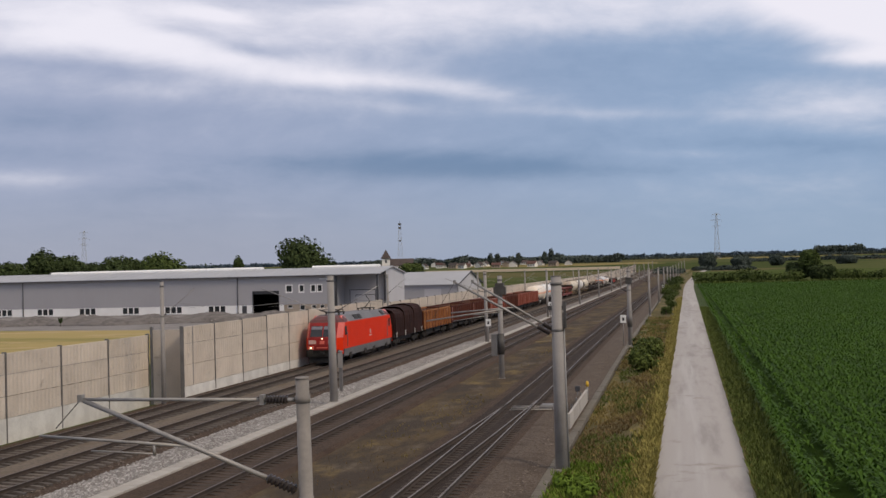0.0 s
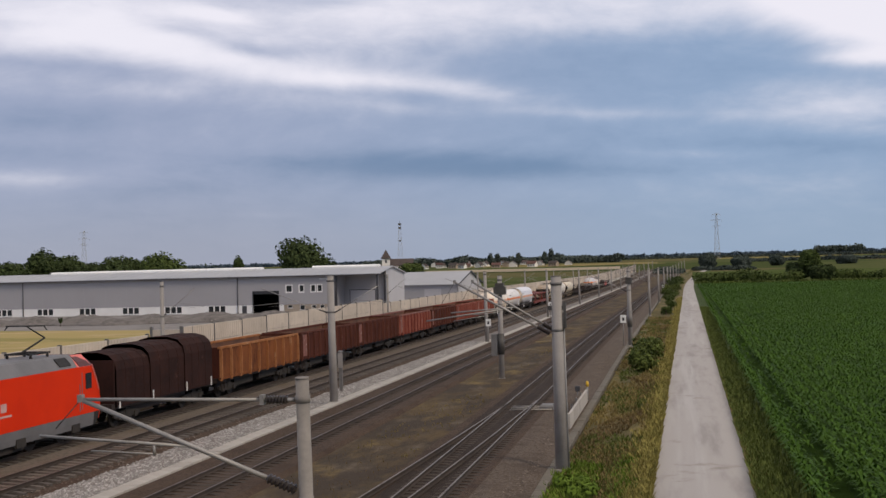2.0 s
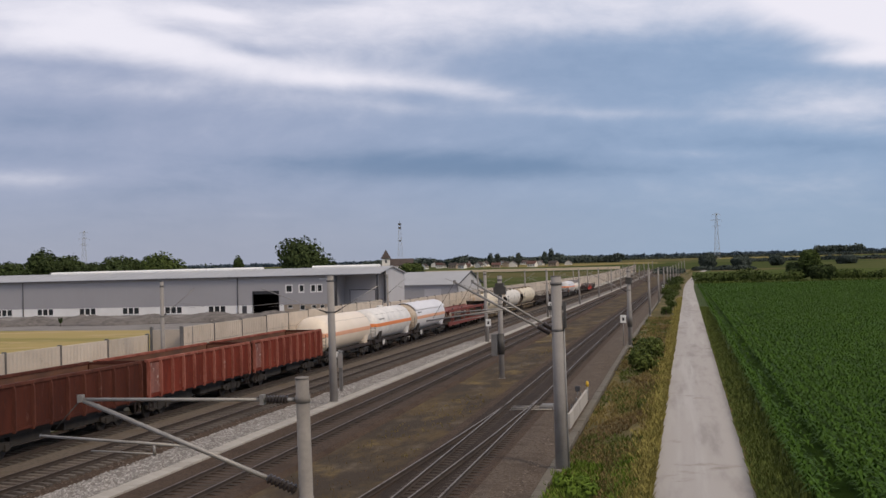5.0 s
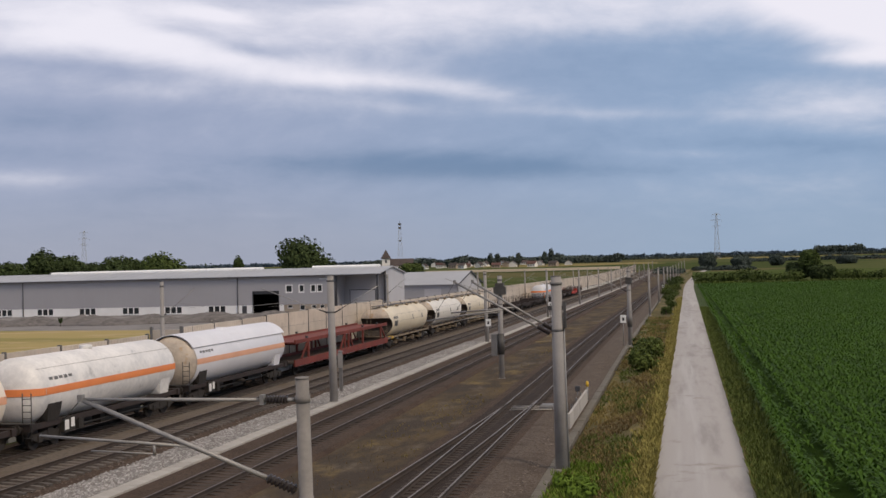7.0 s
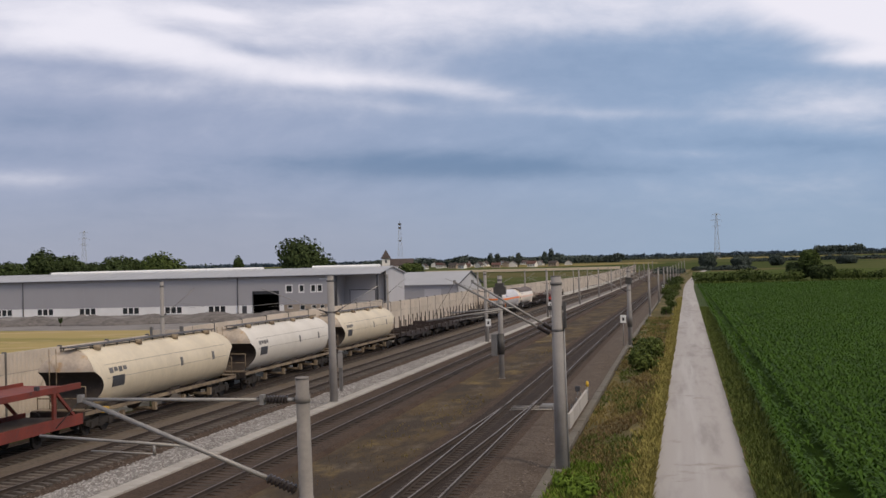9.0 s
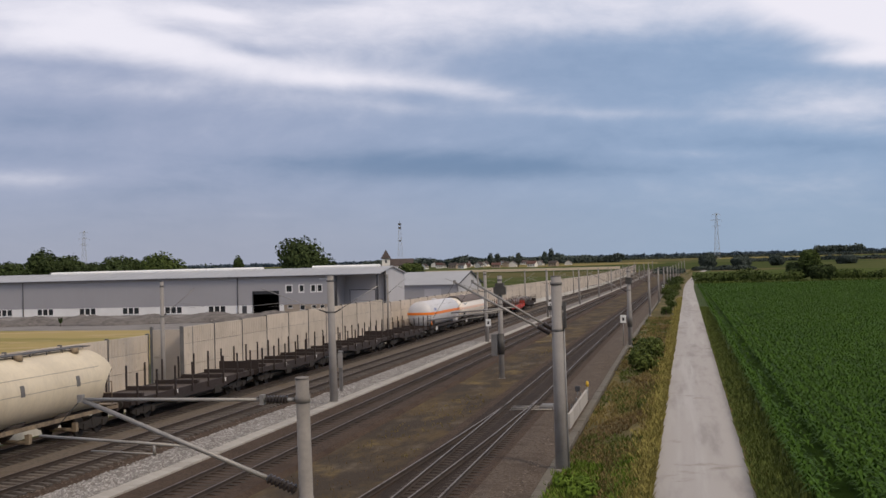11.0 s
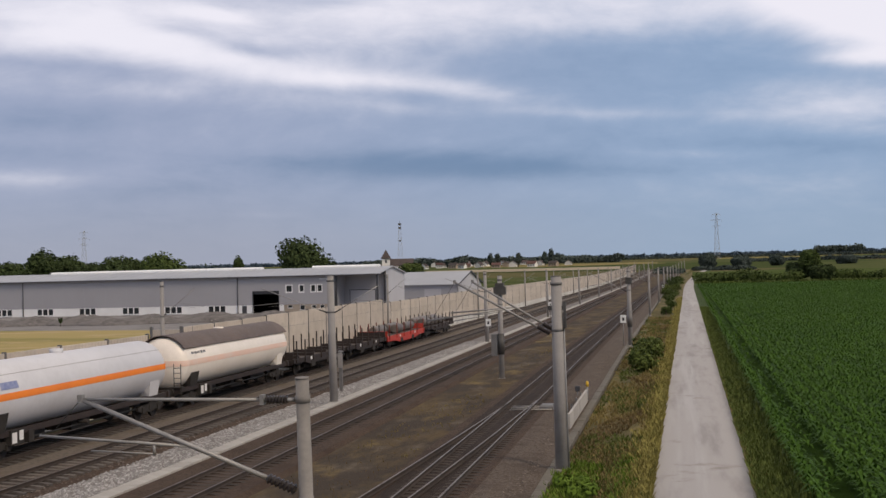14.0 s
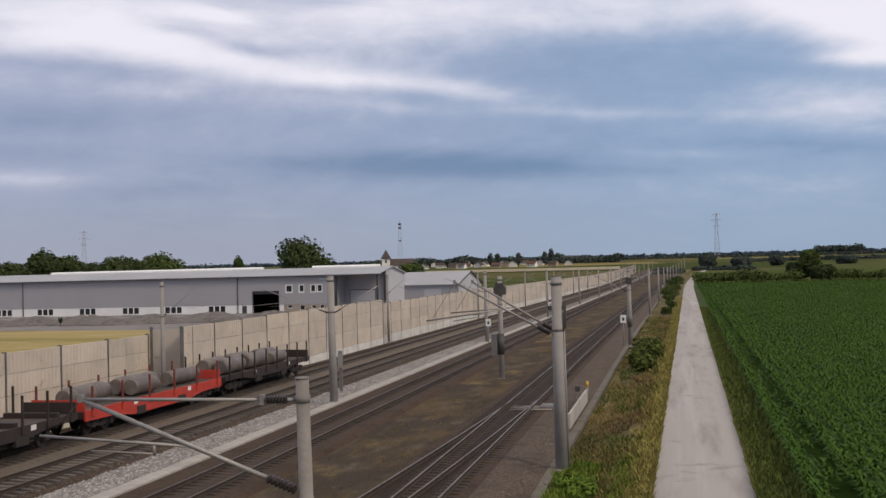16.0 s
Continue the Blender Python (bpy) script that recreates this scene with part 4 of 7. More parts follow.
            s.add([(x * 0.7, y - 0.5, 1.15), (x * 1.25, y - 0.5, 1.15), (x * 1.25, y + 0.5, 1.15), (x * 0.7, y + 0.5, 1.15), (x * 1.0, y - 0.6, 1.45), (x * 1.36, y - 0.6, 1.95), (x * 1.36, y + 0.6, 1.95), (x * 1.0, y + 0.6, 1.45)],
                  [(0, 1, 2, 3), (4, 5, 6, 7), (0, 1, 5, 4), (1, 2, 6, 5), (2, 3, 7, 6), (3, 0, 4, 7)])
            part("saddle", s, tone if y > 5 else "bogie", w)
    s = Shape().tube((0, length / 2 - 0.3, z + r - 0.05), (0, length / 2 - 0.3, z + r + 0.16), 0.3, 0.3, 16)
    part("manhole_dome", s, tone, w)
    part("valve_box", Shape().box(0.95, 1.32, 2.9, 3.9, 0.55, 1.15), "bogie", w)
    part("valve_box", Shape().box(1.0, 1.3, 4.3, 4.7, 0.5, 1.0), "bogie", w)
    part("valve_box", Shape().box(-1.25, -0.7, 5.0, 6.2, 0.5, 1.0), "bogie", w)
    part("drain_pipe", Shape().tube((0.2, length / 2, 0.75), (1.35, length / 2, 0.75), 0.10, 0.10, 10), "bogie", w)
    for y0, y1, z0 in ((4.0, 6.4, 0.48), (length / 2 - 0.6, length / 2 + 1.1, 0.42), (length - 6.6, length - 4.1, 0.50)):
        part("brake_reservoir", Shape().box(-0.75, 0.85, y0, y1, z0, 0.95), "bogie", w, "dirty black brake gear box")
    part("brake_rod", Shape().tube((0.95, 3.2, 0.62), (0.95, length - 3.2, 0.62), 0.045, 0.045, 8), "black", w)
    part("drip_skirt", Shape().box(-0.9, 0.9, 3.4, length - 3.4, 0.90, 0.94), "flat_dark", w)
    part("valve_sign", Shape().box(1.33, 1.345, 2.95, 3.3, 0.62, 1.05), "white_paint", w)
    part("valve_sign", Shape().box(1.33, 1.345, 3.5, 3.8, 0.7, 1.1), "white_paint", w)
    s = Shape()
    for x in (0.95, 1.35):
        s.tube((x, 0.12, 0.5), (x, 0.12, 2.5), 0.025, 0.025, 6)
    for i in range(7):
        s.tube((0.95, 0.12, 0.65 + 0.27 * i), (1.35, 0.12, 0.65 + 0.27 * i), 0.018, 0.018, 6)
    part("end_ladder", s, "dark_steel", w)
    part("end_platform", Shape().box(-1.35, 1.35, 0.02, 0.42, 1.21, 1.25), "dark_steel", w)
    bogie(w, 2.1)
    bogie(w, length - 2.1)
    buffers(w, length)


def car_carrier(u):
    w = vehicle("car_carrier_wagon", "empty brick-red double-deck car carrier wagon", u)
    length = 27.9
    part("lower_deck", Shape().box(-1.38, 1.38, 0.1, length - 0.1, 0.92, 1.0), "deck", w)
    for x in (-1.40, 1.40):
        part("lower_side_beam", Shape().box(x - 0.06, x + 0.06, 0.05, length - 0.05, 0.72, 1.20), "carrier_red", w)
        part("upper_side_beam", Shape().box(x - 0.06, x + 0.06, 0.2, length - 0.2, 2.32, 2.58), "carrier_red", w, "brick-red deck edge")
        for y in (3.4, 9.4, 13.3, 14.4, 19.0, 25.4):
            part("deck_post", Shape().box(x - 0.055, x + 0.055, y - 0.12, y + 0.12, 1.2, 2.33), "carrier_red", w)
        for y, d in ((3.2, -1.5), (13.2, -1.2), (14.5, 1.2), (25.6, 1.5)):
            part("diagonal_brace", Shape().beam((x, y, 2.3), (x, y + d, 1.2), 0.1, 0.14), "carrier_red", w)
        for y in (3.0, 9.4, 19.0, 24.0):
            part("wheel_chock", Shape().box(x - 0.08, x + 0.08, y - 0.1, y + 0.1, 2.58, 2.75), "frame_dark", w)
    part("upper_deck", Shape().box(-1.36, 1.36, 0.25, length - 0.25, 2.36, 2.44), "carrier_red", w, "faded red upper deck plate")
    for y in (1.2, 11.2, 14.0, 25.8):
        part("cross_beam", Shape().box(-1.34, 1.34, y - 0.1, y + 0.1, 2.2, 2.36), "carrier_red", w)
    part("loading_ramp", Shape().box(-1.1, -0.4, 0.0, 0.9, 1.0, 1.06).box(0.4, 1.1, 0.0, 0.9, 1.0, 1.06), "deck", w)
    for y in (2.0, 12.2, 14.8, 25.0):
        axle(w, y, 0.42)
    buffers(w, length)


def hopper_wagon(u, length, tone, label):
    w = vehicle("hopper_wagon", label, u)
    r, zc, seg = 1.48, 2.48, 36

    lo, hi = 1.0, length - 0.9

    def end_y(z, y, s):
        """The end bulges at half height and runs back under the vessel."""
        q = z / r
        q = q - 0.30
        return y + s * (1.25 * q * q if q > 0 else 0.85 * math.sin(math.pi * min(1.0, -q / 1.28) ** 0.8))

    def bent_ring(y, s, k):
        pts = []
        for i in range(seg):
            a = 2 * math.pi * i / seg
            x, z = r * math.sin(a), r * math.cos(a) * 0.98
            pts.append((x, y + (end_y(z, y, s) - y) * k, zc + z))
        return pts

    part("vessel", Shape().loft([bent_ring(lo, 1, 1.0), bent_ring(lo + 1.2, 1, 0.6), bent_ring(length / 2, 1, 0.0), bent_ring(hi - 1.2, -1, 0.6), bent_ring(hi, -1, 1.0)], smooth=True, caps=False), tone, w, "smooth rounded powder vessel")
    # hollow: colour of dirt with the overhang's shade painted in
    for y, s in ((lo, 1), (hi, -1)):
        for name, z0, z1, m in (("end_dome", 0.30, 0.98, "tank_end"), ("end_hollow", -0.98, 0.30, "grime_shade")):
            c = Shape()
            rows = []
            for i in range(9):
                z = r * (z0 + (z1 - z0) * i / 8)
                half = math.sqrt(max(0.0, 1 - (z / (r * 0.98)) ** 2)) * r
                rows.append([(half * (k / 6 - 1), end_y(z, y, s) + (0.22 * s * (1 - (k / 6 - 1) ** 2) if name == "end_hollow" else -0.10 * s * (1 - (k / 6 - 1) ** 2)), zc + z) for k in range(13)])
            c.add([p for row in rows for p in row], [(q * 13 + k, q * 13 + k + 1, q * 13 + k + 14, q * 13 + k + 13) for q in range(8) for k in range(12)], True)
            part(name, c, m, w, "grimy hollow under the vessel's end, its shade painted dark" if name == "end_hollow" else "dusty rounded end of the vessel")
    ribs = Shape()
    for a in (-62, 62, 88, -88):
        b = arc_band(lo + 1.2, hi - 1.2, r, zc - 0.02, a, a + 0.7, 0.01, 2)
        ribs.add(b.v, b.f)
    part("weld_seam", ribs, "concrete_mast", w)
    walkw = Shape().box(-0.36, 0.36, lo + 0.1, hi - 0.1, zc + r + 0.05, zc + r + 0.09)
    y = lo + 0.4
    while y < hi:
        walkw.box(-0.34, -0.30, y - 0.03, y + 0.03, zc + r - 0.08, zc + r + 0.05).box(0.30, 0.34, y - 0.03, y + 0.03, zc + r - 0.08, zc + r + 0.05)
        y += 1.4
    part("roof_walkway", walkw, "dark_steel", w)
    for i in range(4):
        y = lo + 2.0 + (hi - lo - 4.0) * i / 3
        part("filling_hatch", Shape().tube((0.55, y, zc + r - 0.14), (0.55, y, zc + r + 0.10), 0.2, 0.18, 12), "hopper_frame", w)
    for s in (-1, 1):
        b = arc_band(lo + 1.7, lo + 3.0, r + 0.002, zc, s * 86, s * 106, 0.01, 6)
        part("logo_patch", b, "frame_dark", w, "plain dark emblem patch")
        for i in range(4):
            part("inscription_bar", arc_band(lo + 1.5 + 0.48 * i, lo + 1.85 + 0.48 * i, r + 0.002, zc, s * 70, s * (80 - i % 2 * 2), 0.01, 3), "post", w, "grey unreadable inscription")
        for y in (length * 0.55, length * 0.78):
            part("inscription_bar", arc_band(y, y + 0.32, r + 0.002, zc, s * 74, s * 92, 0.01, 3), "post", w, "grey unreadable inscription")
        f = Shape().box(s * 1.28 - 0.06, s * 1.28 + 0.06, 0.2, length - 0.2, 1.0, 1.16)
        part("sole_bar", f, "hopper_frame", w)
    f = Shape().box(-1.3, 1.3, 0.05, 0.3, 0.85, 1.2).box(-1.3, 1.3, length - 0.3, length - 0.05, 0.85, 1.2).box(-0.5, 0.5, 0.3, length - 0.3, 0.8, 1.1)
    part("underframe", f, "flat_dark", w)
    for i in range(4):
        y = 4.2 + (length - 8.4) * i / 3
        c = Shape().loft([[(0.95 * math.sin(a), y + 1.1 * math.cos(a), 1.25) for a in [2 * math.pi * q / 14 for q in range(14)]], [(0.22 * math.sin(a), y + 0.22 * math.cos(a), 0.5) for a in [2 * math.pi * q / 14 for q in range(14)]]], smooth=True)
        part("discharge_cone", c, "grime_shade", w)
        part("discharge_valve", Shape().tube((0, y, 0.48), (1.25, y, 0.48), 0.09, 0.09, 8).box(1.1, 1.3, y - 0.12, y + 0.12, 0.4, 0.8), "hopper_frame", w)
    for y in (0.55, length - 0.55):
        floor_plate = part("end_platform", Shape().box(-1.3, 1.3, y - 0.4, y + 0.4, 1.2, 1.24), "hopper_frame", w, "rust-stained end platform")
        for x in (-1.2, 1.2):
            part("rail_post", Shape().tube((x, y, 1.24), (x, y, 2.3), 0.025, 0.025, 6), "hopper_frame", floor_plate)
        for z in (1.75, 2.3):
            part("handrail", Shape().tube((-1.2, y, z), (1.2, y, z), 0.025, 0.025, 6), "hopper_frame", floor_plate)
        for x in (-0.75, -0.4):
            part("ladder_stile", Shape().tube((x, y + 0.3, 1.24), (x, y + 0.3, 4.0), 0.022, 0.022, 6), "hopper_frame", floor_plate)
    if tone == "hopper_cream" and length < 20:
        part("yellow_box", Shape().box(1.0, 1.38, 1.9, 2.5, 0.95, 1.2), "yellow_box", w, "yellow painted box")
    bogie(w, 2.2)
    bogie(w, length - 2.2)
    buffers(w, length)


def stake_wagon(u, length, label, tone="flat_dark", boards=(True, False), stakes=8, two_axle=False, load=(), tall=1.25, bolsters=0):
    w = vehicle("stake_wagon", label, u)
    deep = 0.0 if tone == "flat_dark" else 0.20
    part("underframe", Shape().box(-0.5, 0.5, 0.3, length - 0.3, 0.7, 1.0).box(-1.25, 1.25, 0.05, 0.3, 0.85, 1.15).box(-1.25, 1.25, length - 0.3, length - 0.05, 0.85, 1.15), "flat_dark", w)
    part("deck", Shape().box(-1.30, 1.30, 0.08, length - 0.08, 1.10, 1.19), "deck", w, "worn dark wagon deck")
    for x in (-1.33, 1.33):
        s = Shape().loft([[(x - 0.05, y, z0), (x + 0.05, y, z0), (x + 0.05, y, 1.24), (x - 0.05, y, 1.24)] for y, z0 in ((0.05, 0.95 - deep), (length * 0.18, 0.92 - deep), (length * 0.30, 0.70 - deep), (length * 0.70, 0.70 - deep), (length * 0.82, 0.92 - deep), (length - 0.05, 0.95 - deep))], smooth=False)
        part("side_sill", s, tone, w)
        for i in range(stakes):
            y = 0.7 + (length - 1.4) * i / (stakes - 1)
            o = 0.07 if x > 0 else -0.07
            st = Shape().loft([[(x + o - 0.04, y - 0.05, z), (x + o + 0.04, y - 0.05, z), (x + o + 0.04, y + 0.05, z), (x + o - 0.04, y + 0.05, z)] for z in (0.95, 1.25 + tall * 0.6, 1.25 + tall)], smooth=False)
            part("stake", st, "flat_dark" if tone == "flat_dark" else "carrier_red", w)
            part("stake_pocket", Shape().box(x + o - 0.06, x + o + 0.06, y - 0.11, y + 0.11, 0.92, 1.18), tone, w)
    for flag, y in zip(boards, (0.14, length - 0.14)):
        if flag:
            part("end_board", Shape().box(-1.32, 1.32, y - 0.04, y + 0.04, 1.2, 1.72), tone, w, "raised end board")
    for i in range(bolsters):
        y = 1.6 + (length - 3.2) * i / (bolsters - 1)
        part("bolster", Shape().box(-1.28, 1.28, y - 0.13, y + 0.13, 1.2, 1.42), "flat_dark", w)
    part("brake_gear", Shape().box(-0.95, 1.0, 3.5, length * 0.44, 0.42, 0.90).box(-0.95, 1.0, length * 0.52, length - 3.5, 0.46, 0.90).tube((1.1, 3.3, 0.58), (1.1, length - 3.3, 0.58), 0.05, 0.05, 8), "bogie", w, "dirty black brake gear")
    for y in (length * 0.35, length * 0.65):
        part("brake_box", Shape().box(1.28, 1.40, y - 0.5, y + 0.5, 0.45, 0.85), "bogie", w)
    for y in (length * 0.3, length * 0.7):
        part("inscription_panel", Shape().box(1.385, 1.392, y, y + 0.42, 0.98, 1.2), "white_paint", w)
    if two_axle:
        axle(w, 2.2)
        axle(w, length - 2.2)
    else:
        bogie(w, 2.2)
        bogie(w, length - 2.2)
    for j, (y0, y1, x, rad, lift) in enumerate(load):
        rnd = random.Random(j * 7 + int(u))
        rings = []
        n = 9
        for i in range(n + 1):
            q = rad * (0.93 + 0.10 * rnd.random()) * (0.86 if i in (0, n) else 1.0)
            rings.append([(x + q * math.sin(2 * math.pi * a / 18), y0 + (y1 - y0) * i / n, 1.22 + lift + rad + q * math.cos(2 * math.pi * a / 18)) for a in range(18)])
        part("steel_roll", Shape().loft(rings, smooth=True), "wrapped", w, "grey-brown wrapped steel roll")
    buffers(w, length)


def train():
    locomotive(92.95)
    hood_wagon(112.2)
    tones = (("rust_orange", "empty orange-rusty open gondola wagon", 9, False, "rib_orange"), ("rust_brown", "empty dark brown open gondola wagon with scuffed panel", 10, True, None), ("rust_brown", "empty dull brown open gondola wagon", 10, True, None),
             ("rust_red", "empty faded red open gondola wagon with pinkish panel", 10, True, "faded_panel"), ("rust_brown", "empty dark brown open gondola wagon, worn paint", 10, True, None), ("rust_red", "empty red-brown open gondola wagon with worn ribs painted as lit", 10, True, None), ("rust_red", "empty worn red open gondola wagon before the tanks", 10, True, None))
    for i, (tone, words, bays, flag, cap) in enumerate(tones):
        gondola(126.0 + 15.65 * i, 15.0, tone, words, bays, flag, cap)
    tank_wagon(236.3, 14.7, "tank_cream", "orange_faded", "cream tank wagon with faded orange band and white plate", plate=True, stained=False, wrap=True, dome=0.85)
    tank_wagon(251.9, 15.7, "tank_grey", "orange", "grimy grey-white tank wagon with orange band", stained=False, wrap=True, dome=0.85, z=2.45)
    tank_wagon(268.6, 17.3, "tank_silver", "orange_faded", "pale silver tank wagon with raised sun shield and faded band", shield="tank_silver")
    car_carrier(287.2)
    hopper_wagon(315.3, 19.6, "hopper_cream", "cream powder hopper wagon with dark hollow ends")
    hopper_wagon(336.2, 19.8, "hopper_white", "off-white powder hopper wagon with dark hollow ends")
    hopper_wagon(357.4, 20.4, "hopper_cream", "dusty cream powder hopper wagon with dark hollow ends")
    for i in range(4):
        stake_wagon(378.9 + 18.55 * i, 17.7, "empty black-brown stake wagon with upright stakes", boards=(i % 2 == 1, False), stakes=8, bolsters=5)
    tank_wagon(453.4, 18.7, "tank_clean", "orange_vivid", "light grey tank wagon with vivid orange band", z=2.45, band_at=(80, 91), stained=False, wrap=True, fittings=True, dome=0.8)
    tank_wagon(473.2, 19.0, "tank_white", "orange_pale", "white tank wagon under a brown sun shield", shield="sunshield", z=2.45, stained=False, wrap=True, dome=0.7)
    stake_wagon(492.9, 13.4, "empty black-brown two-axle stake wagon behind the tanks", stakes=7, two_axle=True, bolsters=4)
    stake_wagon(507.0, 13.6, "empty black-brown two-axle stake wagon, plain deck", stakes=7, two_axle=True, bolsters=4, boards=(False, True))
    stake_wagon(521.2, 16.8, "bright red stake wagon loaded with wrapped steel bundles", "flat_red", (True, True), 6, False, ((1.2, 5.4, -0.35, 0.46, 0.0), (6.6, 9.4, 0.45, 0.44, 0.0), (6.9, 11.4, -0.5, 0.46, 0.0), (11.6, 15.6, 0.2, 0.42, 0.0)), 1.05)
    stake_wagon(538.6, 16.8, "dark stake wagon loaded with shiny wrapped bundles, train's tail", "flat_dark", (False, True), 8, False, ((0.9, 4.2, -0.4, 0.50, 0.0), (1.1, 4.6, 0.62, 0.48, 0.0), (5.0, 8.6, -0.5, 0.5, 0.0), (5.4, 9.0, 0.55, 0.5, 0.0), (9.4, 13.0, -0.2, 0.5, 0.0), (9.6, 12.6, 0.75, 0.4, 0.0)), 1.15)


train()


# ---- noise barrier ----
MAT.update({
    "leaf_dark": material("dark_foliage", (0.060, 0.082, 0.030), (0.034, 0.048, 0.019), 0.9, 0, 1.5, 0.15, island=0.35, spec=0.1),
    "leaf_mid": material("green_foliage", (0.086, 0.116, 0.034), (0.050, 0.070, 0.022), 0.9, 0, 1.5, 0.2, island=0.35, spec=0.1),
    # far leaves: distance haze mixed into the green as grey-blue
    "leaf_far": material("haze_tinted_foliage", (0.076, 0.093, 0.080), (0.055, 0.070, 0.062), 0.95, 0, 0.2, 0.02, island=0.25, spec=0.05),
    # ridge woods: bluer still, the haze is in the base colour
    "leaf_blue": material("haze_blue_hill_woods", (0.075, 0.10, 0.125), (0.06, 0.085, 0.11), 1.0, 0, 0.1, 0.01, island=0.2, spec=0.05),
    "bark": material("grey_bark", (0.11, 0.085, 0.065), (0.06, 0.048, 0.038), 0.95, 0, 6, 1),
    "corn": material("maize_leaves", (0.050, 0.103, 0.011), (0.038, 0.084, 0.010), 0.7, 0, 3, 0.12, island=0.10, spec=0.12),
    # greens darkened to paint in the shade low among the maize
    "corn_floor": blend_surface("shade_dark_maize_floor", [(0.020, 0.041, 0.006), ((0.028, 0.054, 0.008), 1.6, 0.42, 0.62, (1.4, 0.5, 1)), ((0.012, 0.026, 0.004), 2.6, 0.55, 0.72, (1.4, 0.5, 1)), ((0.026, 0.048, 0.008), 0.02, 0.45, 0.65)], 0.3, 0.95, 2.5, 0.02),
    "grass_green": material("fresh_grass", (0.105, 0.130, 0.032), (0.066, 0.085, 0.022), 0.8, 0, 3, 0.3, island=0.35, spec=0.1),
    "grass_lush": material("lush_green_grass", (0.125, 0.185, 0.026), (0.078, 0.125, 0.018), 0.8, 0, 3, 0.3, island=0.35, spec=0.1),
    "grass_yellow": material("yellow_green_grass", (0.29, 0.25, 0.078), (0.20, 0.175, 0.052), 0.9, 0, 3, 0.3, island=0.3, spec=0.1),
    "grass_dry": material("dry_grass", (0.245, 0.190, 0.075), (0.160, 0.126, 0.050), 0.9, 0, 3, 0.3, island=0.16, spec=0.1),
    "grass_brown": material("withered_weeds", (0.195, 0.140, 0.068), (0.125, 0.092, 0.046), 0.95, 0, 3, 0.3, island=0.16, spec=0.1),
    "heap": blend_surface("heaped_gravel", [(0.17, 0.155, 0.148), ((0.11, 0.10, 0.095), 0.6, 0.45, 0.65), ((0.23, 0.21, 0.195), 1.6, 0.55, 0.7)], 0.15, 1.0, 3),
    "yard": blend_surface("gravel_yard", [(0.22, 0.205, 0.20), ((0.17, 0.16, 0.15), 0.15, 0.45, 0.65), ((0.27, 0.25, 0.24), 0.5, 0.55, 0.7)], 0.03, 1.0, 4),
    "stubble": blend_surface("yellow_stubble_field", [(0.34, 0.265, 0.105), ((0.24, 0.205, 0.068), 0.03, 0.45, 0.62, (1, 2.5, 1)), ((0.42, 0.31, 0.165), 0.05, 0.52, 0.68, (1, 2, 1))], 0.05, 1.0, 3),
    "straw": blend_surface("pale_straw_field", [(0.33, 0.275, 0.195), ((0.26, 0.215, 0.145), 0.01, 0.45, 0.62), ((0.39, 0.33, 0.25), 0.02, 0.52, 0.68)], 0.05, 1.0, 3),
    "field_green": blend_surface("short_green_crop", [(0.066, 0.090, 0.030), ((0.082, 0.104, 0.038), 0.02, 0.45, 0.6), ((0.055, 0.075, 0.028), 0.3, 0.5, 0.7)], 0.05, 1.0, 2, 0.0),
    "beige": material("beige_render", (0.38, 0.32, 0.26), (0.30, 0.25, 0.20), 0.9, 0, 6, 0.4),
    "house_white": material("white_house_wall", (0.78, 0.76, 0.72), (0.66, 0.64, 0.60), 0.9, 0, 2, 0.1, vary=0.15),
    "house_beige": material("beige_house_wall", (0.42, 0.34, 0.26), (0.34, 0.27, 0.20), 0.9, 0, 2, 0.1, vary=0.2),
    "tiles_red": material("red_roof_tiles", (0.11, 0.055, 0.045), (0.075, 0.04, 0.034), 0.9, 0, 2, 0.2, vary=0.25),
    "tiles_dark": material("dark_roof_tiles", (0.075, 0.055, 0.050), (0.05, 0.04, 0.038), 0.9, 0, 2, 0.2, vary=0.2),
    # steel made paler and bluer in place of haze over far towers
    "pylon_steel": material("haze_paled_pylon_steel", (0.40, 0.42, 0.45), (0.33, 0.35, 0.38), 0.7, 0, 2, 0.2),
    "mast_grey": material("weathered_grey_mast", (0.27, 0.245, 0.222), (0.185, 0.168, 0.152), 0.75, 0.1, 14, 1.2),
    "strut_alu": material("pale_aluminium_tube", (0.34, 0.325, 0.31), (0.24, 0.228, 0.215), 0.5, 0.3, 14, 1.5),
    "yellow_cap": material("yellow_plastic", (0.75, 0.48, 0.03), (0.62, 0.38, 0.03), 0.5, 0, 6, 1),
    "sign": material("white_sign", (0.78, 0.78, 0.76), (0.66, 0.66, 0.64), 0.5, 0, 6, 1),
})


